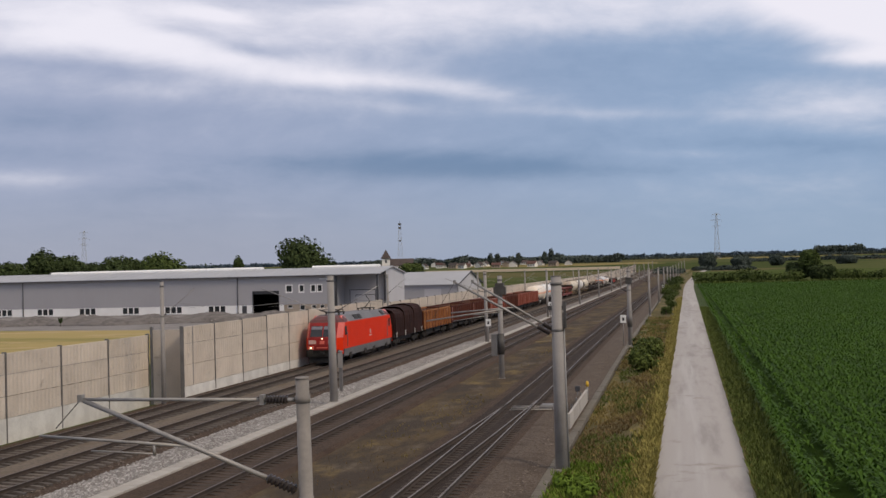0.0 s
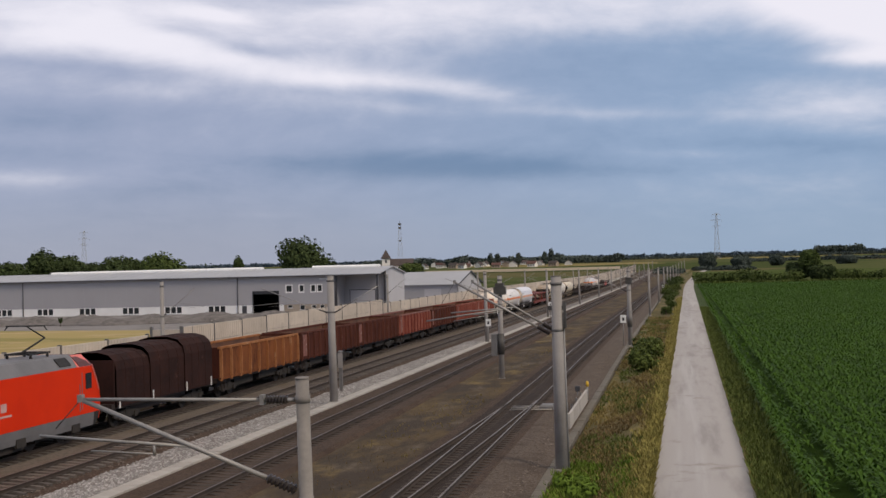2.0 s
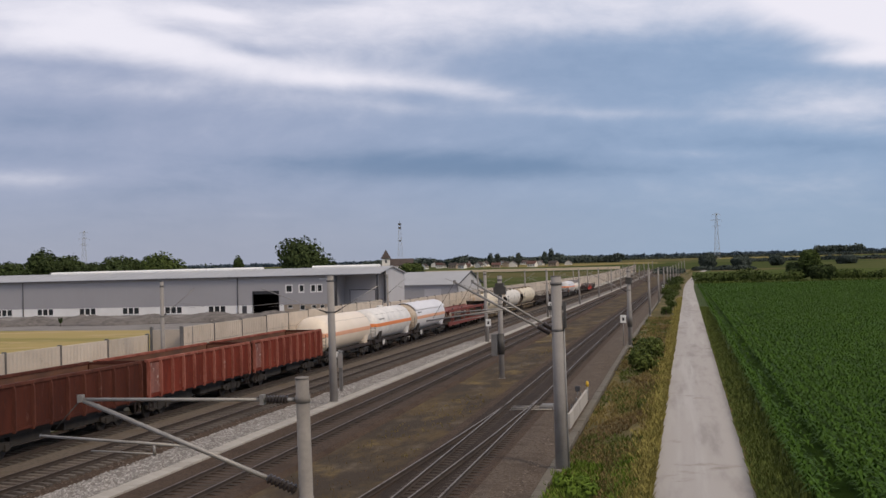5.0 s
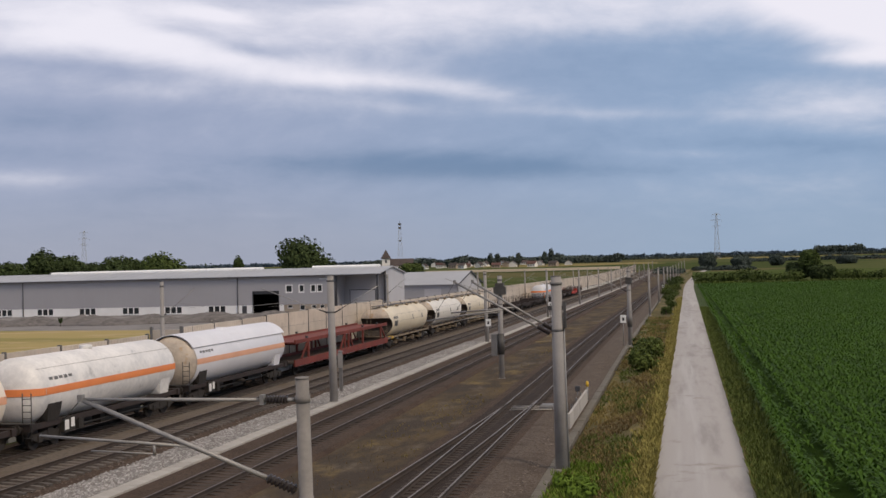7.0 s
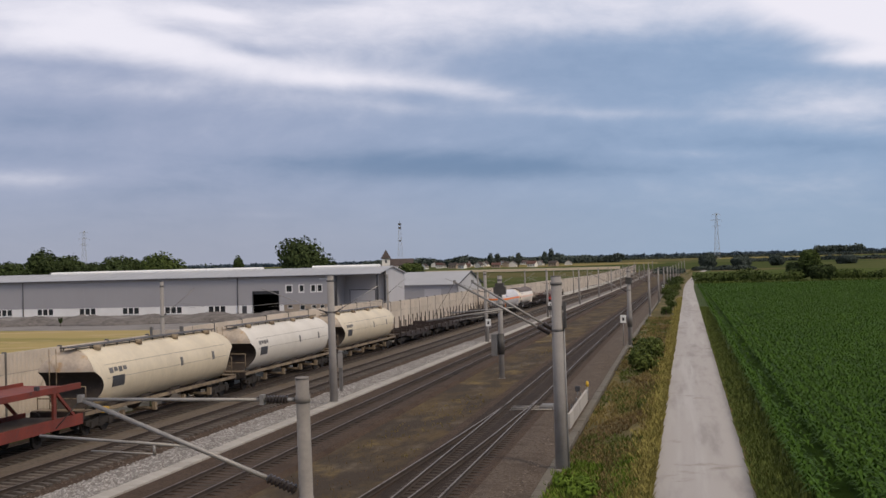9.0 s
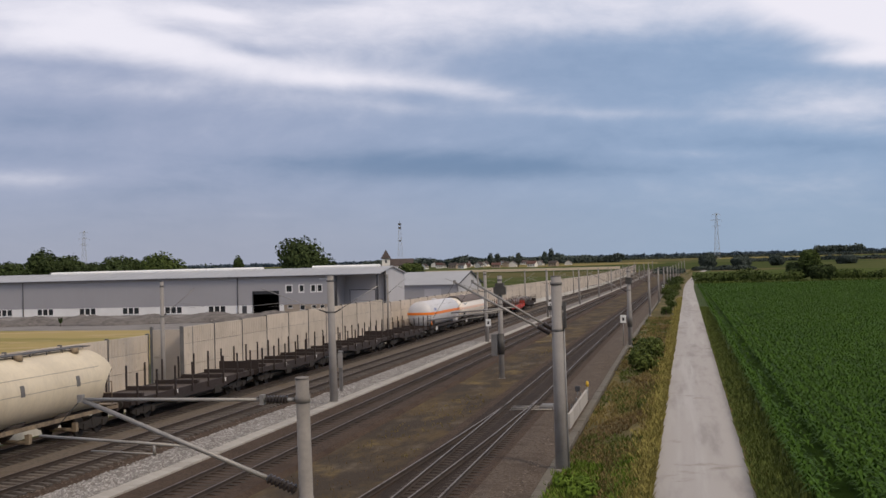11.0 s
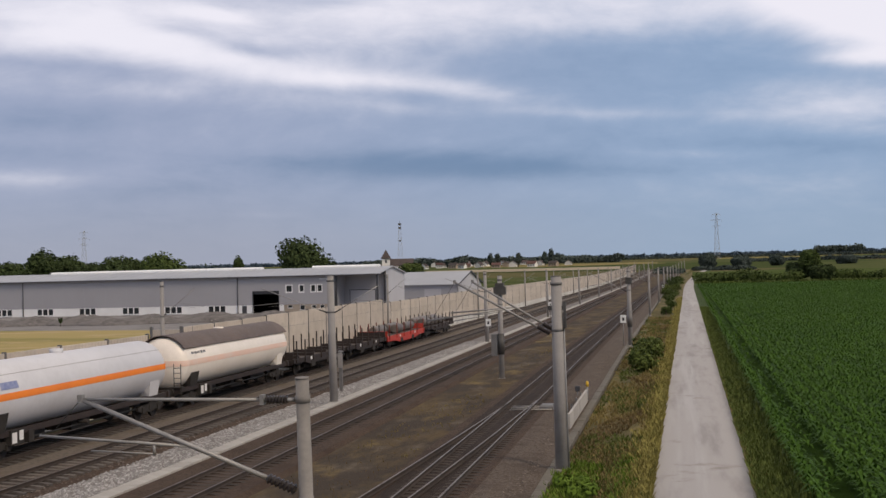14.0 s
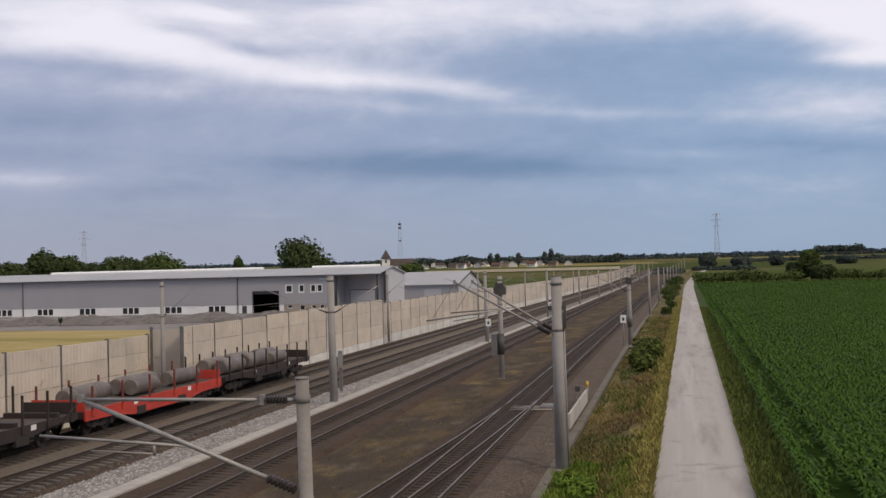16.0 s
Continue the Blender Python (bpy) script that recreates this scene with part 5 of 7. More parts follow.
def barrier(x, y0, bays, pitch, top0, top1, label, rnd):
    """Concrete bays between steel posts: a plinth, a tall lower panel and a shallower upper one."""
    b = thing("noise_barrier", label, "noise barrier", (x, 0, 0), "noise barrier along the line", "structure")
    for i in range(bays + 1):
        y = y0 + pitch * i
        spot = (curve(y), 0, max(0.0, land(0, y) + 0.8))
        top = top0 + (top1 - top0) * i / bays
        part("post", Shape().box(-0.11, 0.11, y - 0.055, y - 0.04, -0.8, top + 0.05).box(-0.11, 0.11, y + 0.04, y + 0.055, -0.8, top + 0.05).box(-0.06, 0.085, y - 0.04, y + 0.04, -0.8, top + 0.04), "post", b, at=spot)
        if i == bays:
            break
        a, c = y + 0.045, y + pitch - 0.045
        h = top - 0.02 + rnd.uniform(-0.02, 0.02)
        part("plinth_slab", Shape().box(-0.10, 0.10, a, c, -0.8, 0.42), "plinth_white", b, at=spot)
        mid = 0.44 + (h - 1.49) * 0.5
        part("lower_panel", panel_shape(a, c, 0.44, mid - 0.012), "barrier", b, at=spot)
        part("middle_panel", panel_shape(a, c, mid + 0.012, h - 1.05), "barrier", b, at=spot)
        part("upper_panel", panel_shape(a, c, h - 1.03, h), "barrier", b, at=spot)
        part("joint_strip", Shape().box(-0.03, 0.104, a, c, h - 1.055, h - 1.033), "concrete_mast", b, at=spot)
    return b


def panel_shape(y0, y1, z0, z1):
    """A panel whose track side is fluted from end to end."""
    n = 14
    out = []
    for i in range(n):
        ya, yb = y0 + (y1 - y0) * i / n, y0 + (y1 - y0) * (i + 1) / n
        d = (yb - ya)
        out += [(0.055, ya), (0.10, ya + d * 0.22), (0.10, yb - d * 0.22)]
    out += [(0.055, y1), (-0.08, y1), (-0.08, y0)]
    s = Shape()
    s.add([(x, y, z0) for x, y in out] + [(x, y, z1) for x, y in out], [(i, (i + 1) % len(out), len(out) + (i + 1) % len(out), len(out) + i) for i in range(len(out))] + [tuple(reversed(range(len(out)))), tuple(range(len(out), 2 * len(out)))])
    return s


rnd = random.Random(3)
barrier(-32.6, 32.7, 7, 5.5, 3.62, 3.66, "sandy concrete noise barrier, set back before the emergency gap", rnd)
barrier(-29.95, 70.4, 10, 5.2, 4.12, 4.45, "sandy concrete noise barrier with grey steel posts", rnd)
barrier(-31.2, 121.0, 14, 5.13, 3.88, 4.2, "long sandy noise barrier on a pale concrete plinth", rnd)
barrier(-31.2, 192.9, 62, 10.26, 4.2, 5.0, "far stretch of the sandy noise barrier", rnd)
for x0, x1, y in ((-32.6, -29.95, 71.9), (-31.2, -29.95, 122.6)):
    g = thing("barrier_return", "short sandy return wall closing the barrier offset", "noise barrier", (0, 0, 0), "", "structure")
    part("return_panel", Shape().box(x0, x1, y - 0.06, y + 0.06, -0.8, 3.9), "barrier", g)
    for x in (x0, x1):
        part("post", Shape().box(x - 0.09, x + 0.09, y - 0.09, y + 0.09, -0.8, 4.1), "post", g)


# ---- cable troughs ----
def trough(x, y0, y1, w, z, label, mat="trough", bend=curve):
    t = thing("cable_trough", label, "cable trough", (x, 0, 0), "cable troughs", "structure")
    lid = fix(Shape().loft([[(-w / 2, a, -0.25), (w / 2, a, -0.25), (w / 2, a, -0.015), (w / 2 - 0.015, a, 0.0), (-w / 2 + 0.015, a, 0.0), (-w / 2, a, -0.015)] for a in (0.01, 0.98)], smooth=False).mesh("trough_lid", mat))
    y = y0
    r = random.Random(int(-x * 10))
    while y < y0 + 95:
        part("trough_lid", lid, None, t, "", pose(bend(y) + r.uniform(-0.012, 0.012), y, z + r.uniform(-0.012, 0.012), 0, r.uniform(-0.8, 0.8), r.uniform(-0.4, 0.4)))
        y += 1.0
    far = Shape()
    while y < y1:
        far.box(bend(y) - w / 2, bend(y) + w / 2, y + 0.02, y + 2.98, z - 0.25, z + r.uniform(-0.015, 0.015))
        y += 3.0
    tagged(part("far_lids", far, mat, t), kind="stuff")


trough(-19.12, 34, 560, 0.66, -0.13, "pale concrete cable trough with loose lids", "plinth")
trough(-4.70, 34, 420, 0.36, -0.34, "dull overgrown concrete cable trough beside the grass", "trough_dirty", drift)


# ---- overhead line masts ----
def insulator(s, a, b, r=0.075):
    """A ribbed insulator, one turned body from a to b."""
    a, b = Vector(a), Vector(b)
    d = (b - a).normalized()
    u = d.orthogonal().normalized()
    v = d.cross(u)
    rings = []
    for i in range(15):
        q = r * (0.55 if i in (0, 14) else (1.0 if i % 2 else 0.6))
        p = a.lerp(b, i / 14)
        rings.append([p + (u * math.cos(2 * math.pi * k / 10) + v * math.sin(2 * math.pi * k / 10)) * q for k in range(10)])
    s.loft(rings, smooth=False)


def bracket(m, dy, root, node, reg, tie=None, r=0.04):
    """A cantilever: strut from the mast up to the node, registration arm, thin tie; points are (x, z) from the mast."""
    arm = Shape()
    a, b = Vector((root[0], dy, root[1])), Vector((node[0], dy, node[1]))
    k = a.lerp(b, 0.13)
    arm.tube(a.lerp(b, 0.12), b, r * 0.82, r * 0.82, 10)
    out = part("strut", arm, "strut_alu", m, "grey tubular cantilever strut")
    ins = Shape()
    insulator(ins, a, k, r * 1.9)
    part("strut_insulator", ins, "insulator", out)
    s = Shape()
    if tie:
        t = Vector((tie[0], dy, tie[1]))
        s.tube(t.lerp(b, 0.13), b, r * 0.6, r * 0.6, 8)
        ins = Shape()
        insulator(ins, t.lerp(b, 0.03), t.lerp(b, 0.13), r * 1.6)
        s.tube(t, t.lerp(b, 0.05), r * 0.7, r * 0.7, 8).box(*[v + d for v, d in zip([t.lerp(b, 0.145).x] * 2, (-0.03, 0.03))], dy - 0.05, dy + 0.05, t.lerp(b, 0.145).z - 0.07, t.lerp(b, 0.145).z + 0.07)
        part("tie_insulator", ins, "insulator", out)
    g = Vector((reg[0], dy, reg[1]))
    h = a.lerp(b, 0.47)
    s.tube(h, g, r * 0.55, r * 0.5, 8)
    mid = h.lerp(g, 0.25)
    s.tube(mid, mid - Vector((0, 0, 0.16)), r * 0.45, r * 0.45, 6).tube(mid - Vector((0, 0, 0.14)), g.lerp(mid, 0.45) - Vector((0, 0, 0.16)), r * 0.3, r * 0.3, 6)
    s.box(b.x - r * 0.9, b.x + r * 0.9, dy - r, dy + r, b.z - r * 0.9, b.z + r * 1.6)
    part("registration_arm", s, "strut_alu", out)
    if r > 0.03:
        d = Shape().tube(b, (g.x + 0.25, dy, g.z + 0.1), 0.008, 0.008, 5)
        part("dropper_wire", d, "dark_steel", out)


def mast(x, y, top, r, label, mat="concrete_mast", base=-0.9, group="overhead line masts", lean=0.0):
    m = thing("overhead_line_mast", label, "catenary mast", pose(x, y, max(0.0, land(0, y) + 0.8), 0, lean, 0), group)
    if mat == "concrete_mast":
        part("pole", Shape().tube((0, 0, base), (0, 0, top), r * 1.12, r * 0.9, 20), "mast_grey" if y < 20 else mat, m, "tapered grey pole")
        part("cap", Shape().tube((0, 0, top), (0, 0, top + 0.03), r * 0.95, r * 0.92, 20), "mast_grey" if y < 20 else "post", m)
        for z in (top - 0.32, top * 0.7):
            part("band", Shape().tube((0, 0, z), (0, 0, z + 0.1), r * 1.02, r * 1.02, 20), "mast_grey" if y < 20 else "post", m)
        part("foot", Shape().tube((0, 0, base), (0, 0, base + 0.55), r * 1.9, r * 1.6, 16), "trough", m)
    else:
        part("pole", Shape().box(-r, r, -r, -r + 0.02, base, top).box(-r, r, r - 0.02, r, base, top).box(-0.012, 0.012, -r + 0.02, r - 0.02, base, top), mat, m, "grey steel H-section pole")
        part("foot", Shape().box(-r * 2, r * 2, -r * 2, r * 2, base, base + 0.5), "trough", m)
        part("cap", Shape().box(-r - 0.01, r + 0.01, -r - 0.01, r + 0.01, top, top + 0.03), "post", m)
    return m


m = mast(-5.0, 16.05, 5.70, 0.104, "slim grey steel mast before the bridge, with tubular cantilever", lean=-0.8)
bracket(m, 0.0, (-0.14, 4.18), (-3.30, 5.48), (-3.95, 4.97), (-0.12, 5.42), 0.042)
m = mast(-4.36, 45.6, 6.85, 0.22, "thick round concrete mast with two cantilevers", lean=-0.3)
bracket(m, -0.1, (-0.28, 4.72), (-3.86, 6.74), (-5.0, 5.29), None, 0.055)
bracket(m, 1.3, (-0.28, 4.78), (-3.40, 6.72), (-4.3, 5.53), None, 0.055)
part("collar", Shape().box(-0.34, 0.34, -0.08, 0.08, 5.6, 5.75).box(0.24, 0.34, -0.1, 0.1, 4.9, 5.9), "dark_steel", m)
part("earth_cable", Shape().tube((0.27, 0, -0.8), (0.24, 0, 5.4), 0.035, 0.03, 8), "steel", m)
for i in range(1, 12):
    m = mast(-4.4 + drift(46 + 72 * i), 46 + 72 * i, 7.0, 0.20 if i == 1 else 0.16, "round concrete mast beside the cable trough" if i > 1 else "concrete mast with a dark switch box and collars", lean=-0.2)
    bracket(m, 0.0, (-0.2, 4.8), (-3.6, 6.6), (-4.2, 5.4), None, 0.04)
    if i == 1:
        part("switch_box", Shape().box(-0.30, 0.30, -0.28, 0.28, 5.55, 6.15), "dark_steel", m, "dark switch box")
        part("collar", Shape().tube((0, 0, 1.4), (0, 0, 3.0), 0.25, 0.25, 16), "post", m)
for i, y in enumerate((67, 123, 184, 247, 311, 375, 437, 498, 560, 622, 684, 746, 808)):
    m = mast(-19.33 + (0.25 if i else 0) + curve(y), y, 7.05, 0.215 if i == 0 else 0.17, "round concrete mast standing on the trough line", lean=-0.6)
    bracket(m, 0.0, (-0.22, 4.95), (-4.1, 6.45), (-4.6, 5.48), None, 0.026)
    bracket(m, 0.0, (0.22, 4.95), (2.8, 6.40), (3.3, 5.48), None, 0.026)
for i in range(13):
    m = mast(-29.6 if i < 1 else -30.7 + curve(66.8 + 61.5 * i), 66.8 + 61.5 * i, 6.95, 0.125, "slim grey mast in front of the noise barrier")
    bracket(m, 0.0, (0.14, 5.0), (2.0, 6.5), (2.6, 5.45), None, 0.022)
m = mast(-12.0, 83.7, 6.75, 0.17, "concrete mast with dark line switch and a cabinet at its foot")
part("switch_box", Shape().box(-0.42, 0.42, -0.3, 0.3, 5.45, 6.0).box(-0.3, 0.3, -0.25, 0.25, 6.0, 6.25), "dark_steel", m, "dark line switch")
part("pole_sleeve", Shape().tube((0, 0, 1.3), (0, 0, 2.75), 0.235, 0.235, 16), "dark_steel", m, "dark sleeve round the pole")
part("cabinet", Shape().box(-0.66, -0.26, -0.25, 0.25, 1.2, 2.7), "post", m, "dark grey switch cabinet")

# ---- small things beside the tracks ----
p = thing("marker_post", "short grey post behind the mast beside the track", "post", (-21.0, 74.5, -0.3))
part("pole", Shape().box(-0.10, 0.10, -0.09, 0.09, 0, 2.5), "post", p)
part("cap", Shape().box(-0.14, 0.14, -0.13, 0.13, 2.5, 2.58), "steel", p)
part("board", Shape().box(-0.16, 0.16, -0.12, -0.09, 1.5, 2.45), "concrete_mast", p)
for x, y, z, h in ((-18.75, 122.0, -0.36, 2.6), (-4.95, 117.0, -0.4, 3.0), (-18.6, 183.0, -0.3, 2.5), (-4.6 + drift(330), 330.0, -0.4, 2.6)):
    p = thing("kilometre_sign", "white rectangular sign with black marks on a thin post", "sign", (x, y, z), "white trackside signs")
    part("pole", Shape().tube((0, 0, 0), (0, 0, h), 0.035, 0.035, 8), "steel", p)
    board = part("board", Shape().box(-0.27, 0.27, -0.06, -0.035, h - 0.75, h), "sign", p)
    part("black_mark", Shape().box(-0.1, 0.1, -0.067, -0.06, h - 0.55, h - 0.25), "frame_dark", board)
p = thing("retaining_slab", "pale concrete slab wall holding the bank beside the track", "retaining wall", (0, 0, 0))
for i in range(4):
    y = 57.0 + 2.9 * i
    part("slab", Shape().box(-5.12, -5.0, y, y + 2.82, -0.75, 0.32), "plinth", p)
    part("stake", Shape().box(-5.2, -5.12, y - 0.07, y + 0.07, -0.75, 0.46), "post", p)
p = thing("yellow_marker", "short grey post with a yellow cap", "marker post", (-5.05, 69.2, -0.4))
part("pole", Shape().tube((0, 0, 0), (0, 0, 0.85), 0.05, 0.05, 8), "steel", p)
part("cap", Shape().tube((0, 0, 0.83), (0, 0, 1.12), 0.085, 0.075, 10), "yellow_cap", p, "bright yellow cap")
p = thing("point_machine", "grey point machine with pale rods beside the turnout", "point machine", (-6.75, 63.5, -0.25))
part("case", Shape().loft([[(-0.35 * q, -0.55 * q, z), (0.35 * q, -0.55 * q, z), (0.35 * q, 0.55 * q, z), (-0.35 * q, 0.55 * q, z)] for z, q in ((0, 1), (0.24, 1), (0.32, 0.85))], smooth=False), "post", p)
for dy in (-0.7, 0.0, 0.75):
    part("rod", Shape().tube((-1.9, dy, 0.12), (0.3, dy, 0.12), 0.03, 0.03, 8), "plinth", p, "pale metal rod")
for x, y in ((-5.6, 61.2), (-5.75, 71.0)):
    p = thing("junction_box", "small black junction box on a stub post", "junction box", (x, y, -0.42))
    part("stub", Shape().tube((0, 0, 0), (0, 0, 0.55), 0.04, 0.04, 8), "steel", p)
    part("case", Shape().box(-0.14, 0.14, -0.12, 0.12, 0.40, 0.70), "frame_dark", p)

# ---- turnout: a second pair of rails leaving the nearest track ----
t = thing("turnout", "curved bright rails of a turnout crossing the near track", "turnout", (0, 0, 0), "", "structure")
TURN = [(y, 0.95 * max(0.0, (66.0 - y) / 25.0) ** 1.25) for y in (36, 40, 44, 48, 52, 56, 60, 63, 66)]
for side in (-0.7535, 0.7535):
    pts = [(T4 + side + (0.06 if side < 0 else -0.06 + 0.010 * max(0.0, 60 - y)) - d, y) for y, d in TURN]
    a = part("switch_rail", rail_shape(pts, -0.004, 0.0), "rail", t, "bright curved rail")
    part("rail_foot", rail_shape(pts, -0.17, -0.003), "rail_web", a)


# ---- hall ----
def wall_with_holes(s, x0, x1, z0, z1, y0, y1, holes):
    xs = sorted({x0, x1, *[h[0] for h in holes], *[h[1] for h in holes]})
    zs = sorted({z0, z1, *[h[2] for h in holes], *[h[3] for h in holes]})
    xs, zs = [x for x in xs if x0 <= x <= x1], [z for z in zs if z0 <= z <= z1]
    for a, b in zip(xs, xs[1:]):
        for c, d in zip(zs, zs[1:]):
            if not any(h[0] <= (a + b) / 2 <= h[1] and h[2] <= (c + d) / 2 <= h[3] for h in holes):
                s.box(a, b, y0, y1, c, d)


def window(parent, x0, x1, z0, z1, y=0.0, mat="white", bars=0, t=0.05):
    f = Shape()
    f.box(x0, x1, y - 0.03, y + 0.12, z0, z0 + t).box(x0, x1, y - 0.03, y + 0.12, z1 - t, z1).box(x0, x0 + t, y - 0.03, y + 0.12, z0 + t, z1 - t).box(x1 - t, x1, y - 0.03, y + 0.12, z0 + t, z1 - t)
    for i in range(bars):
        x = x0 + (x1 - x0) * (i + 1) / (bars + 1)
        f.box(x - 0.05, x + 0.05, y - 0.03, y + 0.12, z0 + t, z1 - t)
    w = part("window", f, mat, parent)
    part("pane", Shape().box(x0 + t, x1 - t, y + 0.06, y + 0.09, z0 + t, z1 - t), "glass", w)
    part("sill", Shape().box(x0 - 0.05, x1 + 0.05, y - 0.12, y + 0.02, z0 - 0.06, z0), "white", w)


def hall():
    h = thing("metal_hall", "long grey metal-clad industrial hall with white base and pale roof", "industrial hall", pose(-60.8, 245.8, 0, 0, 0, -3))
    g = -0.9
    low, high = [], []
    for x in (-90.3, -79.9, -69.4, -58.85, -48.65, -38.4):
        for i in range(3):
            low.append((x + 1.38 * i, x + 1.38 * i + 1.22, -0.5, 0.92))
    gate, door = (-28.0, -22.2, g, 3.82), (-30.65, -29.5, g, 0.86)
    upper = [(-20.6, -19.0, 3.5, 5.2), (-17.65, -16.35, 3.5, 5.2), (-15.0, -13.75, 3.5, 5.2), (-13.55, -12.3, 3.5, 5.2)]
    lower = [(-20.1, -19.05, 0.25, 0.85), (-17.4, -16.3, -0.2, 0.85), (-14.75, -13.75, 0.0, 0.82), (-12.9, -11.9, 0.0, 0.82)]
    s = Shape()
    wall_with_holes(s, -118, -21.0, g, 1.0, 0.0, 0.3, low + [gate, door])
    part("base_wall", s, "white", h, "white rendered base wall")
    s = Shape()
    wall_with_holes(s, -21.0, -9.4, g, 1.0, 0.0, 0.3, lower)
    part("office_base_wall", s, "beige", h, "beige rendered base wall")
    s = Shape()
    wall_with_holes(s, -118, -9.4, 1.0, 7.15, -0.04, 0.3, [gate] + upper)
    part("cladding", s, "clad", h, "grey vertical metal cladding")
    x = -115.0
    while x < -9.6:
        if not (-28.2 < x < -22.0 or -21 < x < -12):
            part("cladding_seam", Shape().box(x - 0.02, x + 0.02, -0.055, -0.04, 1.0, 7.1), "clad", h)
        x += 5.2
    for x0, x1, z0, z1 in low:
        window(h, x0, x1, z0, z1)
    for x0, x1, z0, z1 in upper:
        window(h, x0, x1, z0, z1, t=0.2)
    for x0, x1, z0, z1 in lower:
        window(h, x0, x1, z0, z1)
    part("door", Shape().box(-30.6, -29.55, 0.08, 0.14, g, 0.8), "frame_dark", h, "dark metal side door")
    part("gate_frame", Shape().box(-28.15, -28.0, -0.1, 0.3, g, 3.95).box(-22.2, -22.05, -0.1, 0.3, g, 3.95).box(-28.15, -22.05, -0.1, 0.3, 3.82, 3.97), "frame_dark", h)
    part("open_gate", Shape().box(-27.9, -22.3, 0.1, 0.16, 3.3, 3.82), "frame_dark", h, "rolled-up gate leaf")
    part("inside_wall", Shape().box(-33, -17, 14.0, 14.2, g, 6.9).box(-33.1, -33, 0.3, 14.2, g, 6.9).box(-17, -16.9, 0.3, 14.2, g, 6.9), "inside", h)
    part("inside_floor", Shape().box(-33, -17, 0.0, 14.0, g, g + 0.05), "inside", h)
    part("inside_ceiling", Shape().box(-33, -17, 0.3, 14.0, 6.8, 6.9), "inside", h)
    # open bay under the roof at the end
    part("bay_back_wall", Shape().box(-9.4, -0.2, 6.0, 6.2, g, 6.9), "clad", h)
    part("bay_side_wall", Shape().box(-9.6, -9.4, 0.3, 6.0, g, 6.9), "clad", h)
    part("bay_door", Shape().box(-8.1, -2.5, 5.93, 6.0, g, 3.65), "clad_light", h, "closed grey roller door")
    part("bay_door_frame", Shape().box(-8.25, -8.1, 5.9, 6.0, g, 3.8).box(-2.5, -2.35, 5.9, 6.0, g, 3.8).box(-8.25, -2.35, 5.9, 6.0, 3.65, 3.8), "frame_dark", h)
    for x, y in ((-0.25, 0.2), (-9.3, 0.1), (-0.25, 5.7)):
        part("bay_post", Shape().box(x - 0.2, x + 0.2, y - 0.2, y + 0.2, g, 6.95), "frame_dark", h)
    part("end_wall", Shape().add([(-0.2, 6.0, g), (-0.2, 20.0, g), (-0.2, 20.0, 7.1), (-0.2, 10.0, 8.55), (-0.2, 6.0, 7.95), (0.0, 6.0, g), (0.0, 20.0, g), (0.0, 20.0, 7.1), (0.0, 10.0, 8.55), (0.0, 6.0, 7.95)],
                                 [(0, 1, 2, 3, 4), (9, 8, 7, 6, 5), (0, 1, 6, 5), (1, 2, 7, 6), (2, 3, 8, 7), (3, 4, 9, 8), (4, 0, 5, 9)]), "clad_light", h, "pale grey gable wall")
    part("rear_wall", Shape().box(-118, 0, 20.0, 20.2, g, 7.0), "clad", h)
    part("left_wall", Shape().box(-118.2, -118, 0, 20, g, 7.1), "clad", h)
    r = Shape().add([(-118.4, -0.7, 7.18), (0.5, -0.7, 7.18), (0.5, 10, 8.72), (-118.4, 10, 8.72), (-118.4, 20.7, 7.18), (0.5, 20.7, 7.18), (-118.4, -0.7, 7.0), (0.5, -0.7, 7.0), (0.5, 10, 8.52), (-118.4, 10, 8.52), (-118.4, 20.7, 7.0), (0.5, 20.7, 7.0)],
                    [(0, 1, 2, 3), (3, 2, 5, 4), (6, 7, 8, 9), (9, 8, 11, 10), (0, 1, 7, 6), (1, 2, 8, 7), (2, 5, 11, 8), (5, 4, 10, 11), (4, 3, 9, 10), (3, 0, 6, 9)])
    roof = part("roof", r, "roof", h, "pale low-pitched sheet roof")
    s = Shape()
    x = -117.5
    while x < 0.4:
        s.beam((x, -0.68, 7.205), (x, 9.8, 8.715), 0.05, 0.05)
        x += 2.4
    part("roof_seam", s, "roof", roof)
    for x0, x1 in ((-82.0, -29.8), (-17.8, -2.6)):
        out = [(9.0, 8.5), (9.0, 8.86), (9.4, 9.08), (10.0, 9.16), (10.6, 9.08), (11.0, 8.86), (11.0, 8.5)]
        s = Shape().add([(x0, y, z) for y, z in out] + [(x1, y, z) for y, z in out], [(i, (i + 1) % 7, 7 + (i + 1) % 7, 7 + i) for i in range(7)] + [tuple(reversed(range(7))), tuple(range(7, 14))])
        part("rooflight", s, "skylight", roof, "white ridge rooflight")
    part("gutter", Shape().box(-118.3, 0.45, -0.86, -0.70, 6.88, 7.05), "frame_dark", h, "dark gutter along the eaves")
    for x in (-83.4, -31.5, -9.5):
        part("downpipe", Shape().tube((x, -0.14, g), (x, -0.14, 6.9), 0.09, 0.09, 8), "frame_dark", h)
    part("wall_lamp", Shape().box(-12.9, -11.2, -0.25, -0.1, 6.2, 6.4), "sign", h)


hall()


